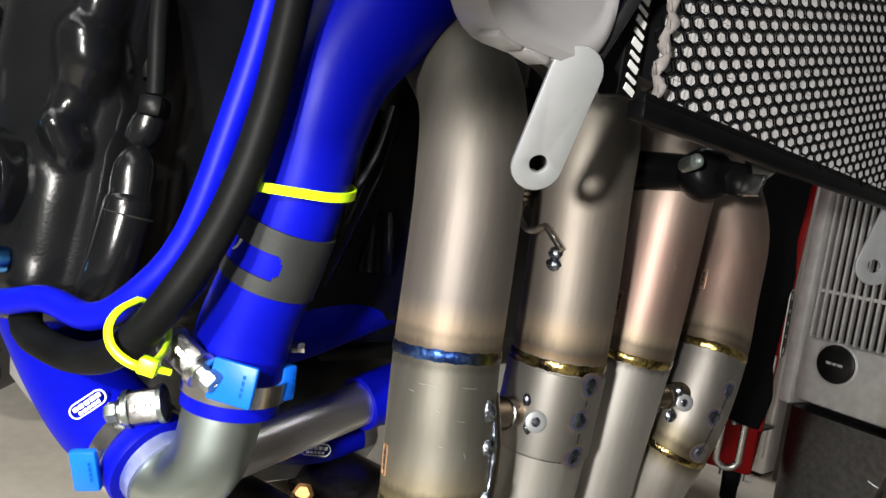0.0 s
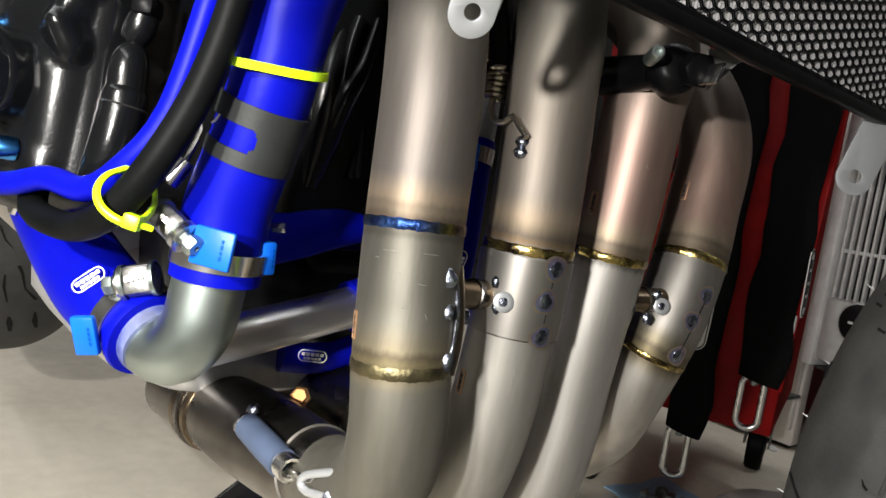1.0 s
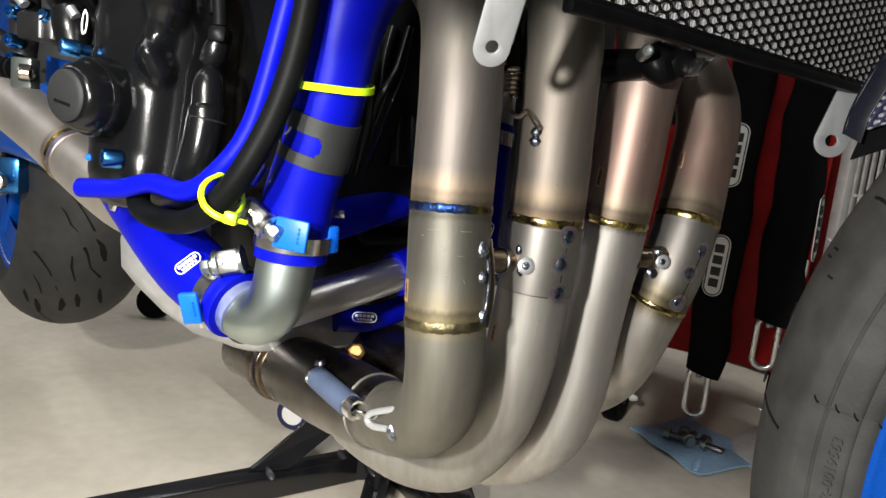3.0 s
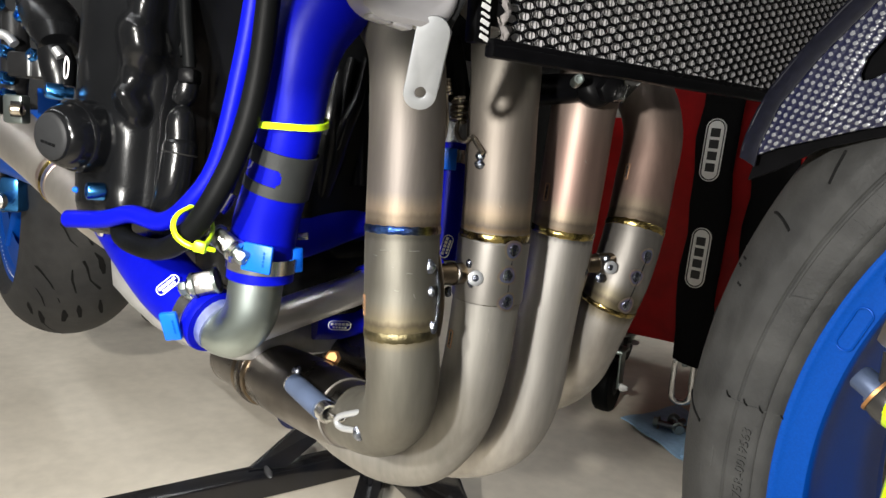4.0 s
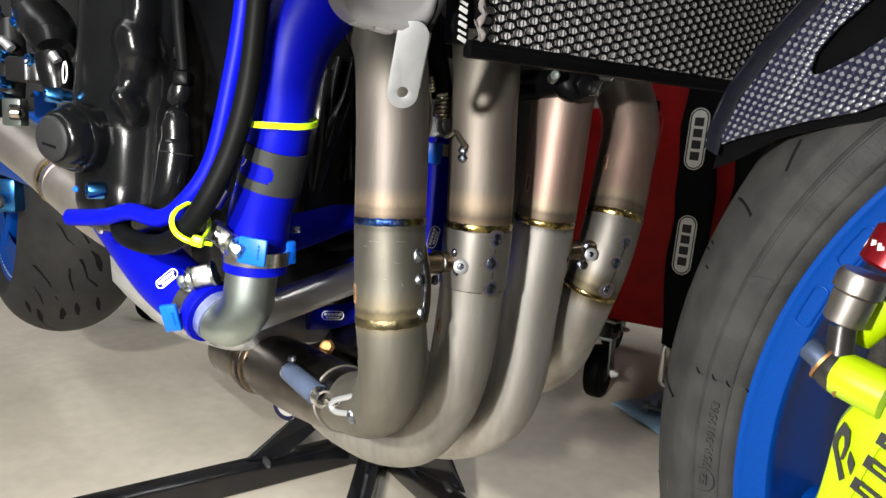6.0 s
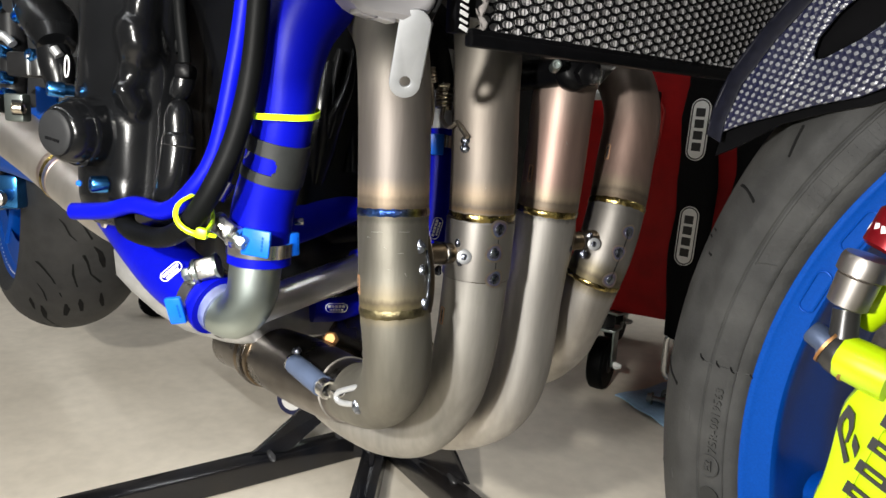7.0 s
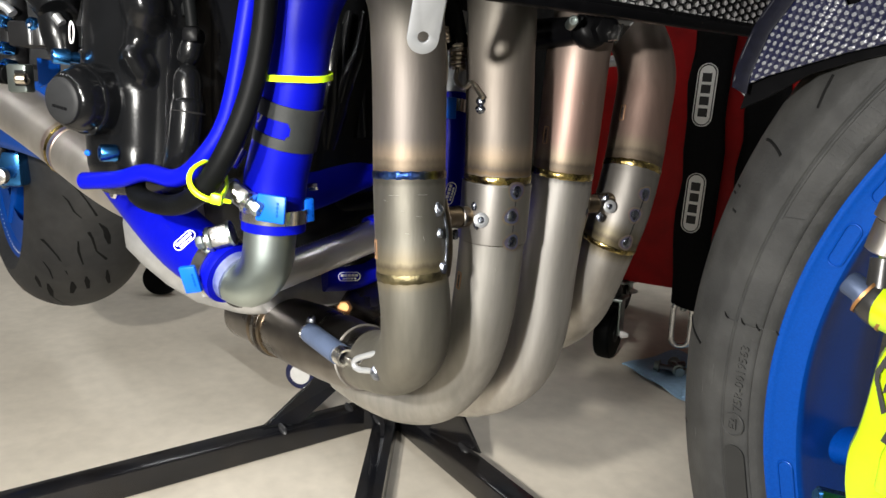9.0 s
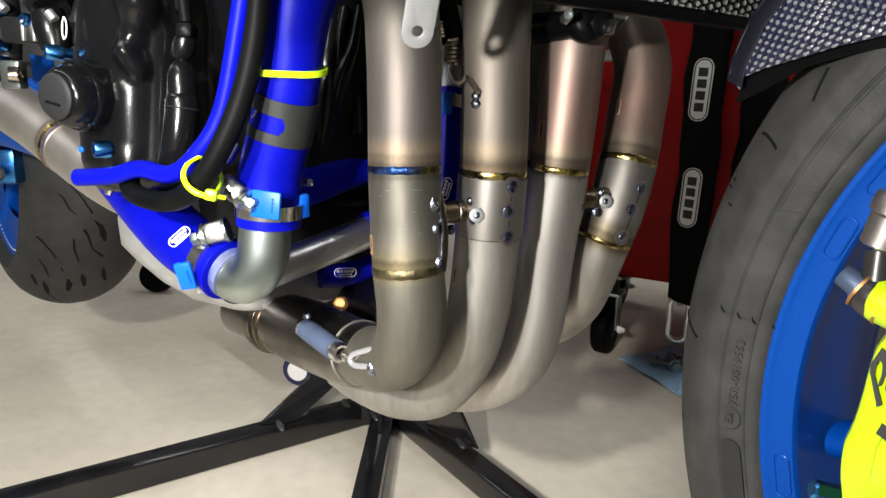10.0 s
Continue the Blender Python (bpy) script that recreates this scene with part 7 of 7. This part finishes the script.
part("buckle", Shape().box((0.032, 0.006, 0.030), Matrix.Translation((-0.244, 0.883, 0.372)), 0.002), WHITE_LABEL, strap)

cabinet = thing("white_cabinet", (-0.50, 1.75, 0.0), "plain off-white cabinet standing on the floor", "cabinet")
part("carcass", Shape().box((0.44, 0.42, 1.50), Matrix.Translation((-0.665, 1.72, 0.76)), 0.004), WHITE_PANEL, cabinet)
part("door", Shape().box((0.43, 0.018, 1.44), Matrix.Translation((-0.665, 1.500, 0.77)), 0.003), WHITE_PANEL, cabinet)
part("plinth", Shape().box((0.42, 0.40, 0.045), Matrix.Translation((-0.665, 1.72, 0.0225)), 0.001), BLACK_PART, cabinet)
# box filling the dark gap beside the heater, the shade in its colour
gap_box = thing("dark_gap_box", (-0.15, 1.9, 0.0), "dark brown box standing in for the dark gap by the heater", "cupboard")
part("carcass", Shape().box((0.55, 0.42, 1.5), Matrix.Translation((-0.155, 1.74, 0.75)), 0.004), GAP_BROWN, gap_box)
part("door", Shape().box((0.53, 0.018, 1.42), Matrix.Translation((-0.155, 1.521, 0.76)), 0.003), GAP_BROWN, gap_box)

tower = thing("tower_heater", (-0.12, 1.02, 0.0), "grey tower fan heater with an upright grille on a round foot", "heater")
part("foot", Shape().lathe([(0, 0), (0.14, 0), (0.14, 0.012), (0.12, 0.028), (0.05, 0.04), (0, 0.04)], 48, Matrix.Translation((-0.215, 1.02, 0))), GREY_METAL, tower)
tb = Matrix.Translation((-0.10, 1.02, 0.0)) @ Matrix.Rotation(radians(-12), 4, "Z")
part("shell", Shape().loft([[tb @ Vector((x, y, z)) for x, y in round_rect(0.24, 0.20, 0.06)] for z in (0.03, 0.05, 0.30, 0.305)]), STEEL_DARK, tower, "dark lower housing")
part("back_shell", Shape().loft([[tb @ Vector((x, y + 0.02, z)) for x, y in round_rect(0.23, 0.15, 0.05)] for z in (0.305, 0.85, 0.88)]), BLACK_PART, tower)
for x in (-0.115, 0.115):
    part("side_post", Shape().box((0.022, 0.06, 0.56), tb @ Matrix.Translation((x, -0.062, 0.585)), 0.006), GREY_METAL, tower)
for i in range(17):
    part("grille_bar", Shape().box((0.0042, 0.010, 0.46), tb @ Matrix.Translation((-0.096 + i * 0.0120, -0.080, 0.64)), 0.0016), GREY_METAL, tower)
for z in (0.50, 0.70):
    part("cross_bar", Shape().box((0.20, 0.006, 0.006), tb @ Matrix.Translation((0, -0.078, z)), 0.001), GREY_METAL, tower)
part("front_panel", Shape().loft([[tb @ Vector((x, y * f - 0.052, z)) for x, y in round_rect(0.23, 0.096, 0.044, 8)] for z, f in ((0.318, 0.80), (0.321, 0.94), (0.330, 1.0), (0.415, 1.0), (0.421, 0.94), (0.423, 0.80))]), GREY_METAL, tower, "rounded pale control panel")
dial = aim(tb @ Vector((-0.034, -0.1005, 0.392)), tb.to_3x3() @ Vector((0, -1, 0)))
part("dial", Shape().lathe([(0, 0), (0.030, 0), (0.030, 0.006), (0.027, 0.008), (0, 0.008)], 32, dial), BLACK_PART, tower, "round black dial")
part("dial_rim", Shape().lathe([(0.030, 0.0), (0.034, 0.0), (0.034, 0.003), (0.031, 0.005), (0.030, 0.004)], 32, dial, True), GREY_METAL, tower)
part("dial_mark", bars(Shape(), dial @ Matrix.Translation((0, 0, 0.0086)), (0.008, 0.006, 0.008), 0.004, 0.002, 0.0006), GREY_METAL, tower)

# blue paper cloth with loose bolts
cloth = thing("paper_cloth", (-0.39, 0.87, 0.0), "light blue paper cloth spread on the floor, folded corner", "cloth")
corners = [Vector((-0.476, 0.820, 0)), Vector((-0.455, 0.985, 0)), Vector((-0.250, 0.960, 0)), Vector((-0.285, 0.760, 0))]
verts, faces, n = [], [], 14
for lift in (0.006, 0.003):
    for i in range(n + 1):
        for j in range(n + 1):
            u, v = i / n, j / n
            p = corners[0] * (1 - u) * (1 - v) + corners[1] * u * (1 - v) + corners[2] * u * v + corners[3] * (1 - u) * v
            h = 0.0022 * math.sin(u * 9 + v * 4) + 0.0018 * math.sin(v * 13 - u * 5) + 0.004 * max(0, v - 0.85) / 0.15
            verts.append((p.x, p.y, lift + max(h, -0.002)))
for i in range(n):
    for j in range(n):
        q = (i * (n + 1) + j, i * (n + 1) + j + 1, (i + 1) * (n + 1) + j + 1, (i + 1) * (n + 1) + j)
        faces += [q, tuple(x + (n + 1) ** 2 for x in q[::-1])]
edge = [j for j in range(n + 1)] + [(n + 1) * i + n for i in range(1, n + 1)] + [(n + 1) * n + j for j in range(n - 1, -1, -1)] + [(n + 1) * i for i in range(n - 1, 0, -1)]
for a, b in zip(edge, edge[1:] + edge[:1]):
    faces.append((a, b, b + (n + 1) ** 2, a + (n + 1) ** 2))
part("sheet", Shape().add(verts, faces), CLOTH_BLUE, cloth)
part("fold", Shape().tube([(-0.300, 0.768, 0.008), (-0.315, 0.80, 0.010), (-0.325, 0.83, 0.009)], [0.004, 0.006, 0.002], 10, squash=(1, 0.6)), CLOTH_BLUE, cloth)


def loose_bolt(x, y, turn, length):
    b = thing("loose_bolt", (x, y, 0.008), "loose steel flange bolt lying on the blue cloth", "bolt", "bolts on the cloth")
    m = Matrix.Translation((x, y, 0.0175)) @ Matrix.Rotation(radians(turn), 4, "Z") @ Matrix.Rotation(radians(90), 4, "Y")
    part("head", Shape().lathe([(0, -0.008), (0.0088, -0.008), (0.0092, -0.001), (0.0125, 0.0), (0.0125, 0.002), (0, 0.002)], 12, m), STEEL, b)
    part("shank", Shape().lathe([(0, 0.002), (0.0058, 0.002), (0.0058, length), (0.0045, length + 0.002), (0, length + 0.002)], 16, m), STEEL_DARK, b)


for x, y, turn, length in ((-0.405, 0.842, 20, 0.030), (-0.388, 0.868, 80, 0.028), (-0.366, 0.852, 140, 0.032), (-0.352, 0.880, 250, 0.028), (-0.398, 0.885, 300, 0.026), (-0.340, 0.862, 10, 0.030)):
    loose_bolt(x, y, turn, length)

# dolly castor by the stand, and a rubber-footed prop behind the rear wheel
dolly = thing("floor_dolly", (-0.78, 0.30, 0.0), "low dolly with zinc castors behind the stand", "dolly")
dc = Vector((-0.745, 0.235, 0.029))
part("castor_wheel", Shape().lathe([(0.011, -0.010), (0.025, -0.010), (0.029, -0.007), (0.029, 0.007), (0.025, 0.010), (0.011, 0.010)], 36, aim(dc, (0.62, -0.75, 0)), True), TAG_NAVY, dolly, "dark blue castor tyre")
part("castor_hub", Shape().lathe([(0, -0.009), (0.0185, -0.0110), (0.0185, 0.0110), (0, 0.0125)], 28, aim(dc, (0.62, -0.75, 0))), WHITE_LABEL, dolly, "white castor hub")
part("castor_fork", Shape().box((0.030, 0.034, 0.060), Matrix.Translation(dc + Vector((-0.008, 0.020, 0.034))) @ Matrix.Rotation(radians(40), 4, "Z"), 0.004), STEEL, dolly)
part("castor_plate", Shape().box((0.09, 0.07, 0.005), Matrix.Translation(dc + Vector((-0.02, 0.02, 0.068))) @ Matrix.Rotation(radians(40), 4, "Z"), 0.001), STEEL, dolly)
for d in ((-0.04, -0.01), (0.0, 0.035), (-0.05, 0.04)):
    part("plate_bolt", Shape().lathe([(0, 0), (0.005, 0), (0.005, 0.004), (0, 0.004)], 6, Matrix.Translation(dc + Vector((d[0], d[1], 0.07)))), POLISHED, dolly)
part("deck", Shape().box((0.30, 0.24, 0.02), Matrix.Translation((-0.87, 0.36, 0.110)), 0.003), BLACK_PART, dolly)
prop = thing("rear_prop", (-1.50, 0.22, 0.0), "black prop with a rubber roller behind the rear wheel", "prop")
part("roller", Shape().lathe([(0.0, -0.02), (0.04, -0.02), (0.045, 0.0), (0.04, 0.02), (0.0, 0.02)], 28, aim((-1.48, 0.225, 0.045), (0.75, -0.6, 0))), RUBBER, prop)
part("leg", Shape().tube([(-1.48, 0.225, 0.06), (-1.48, 0.235, 0.25), (-1.42, 0.22, 0.34)], 0.018, 16), BLACK_STEEL, prop)
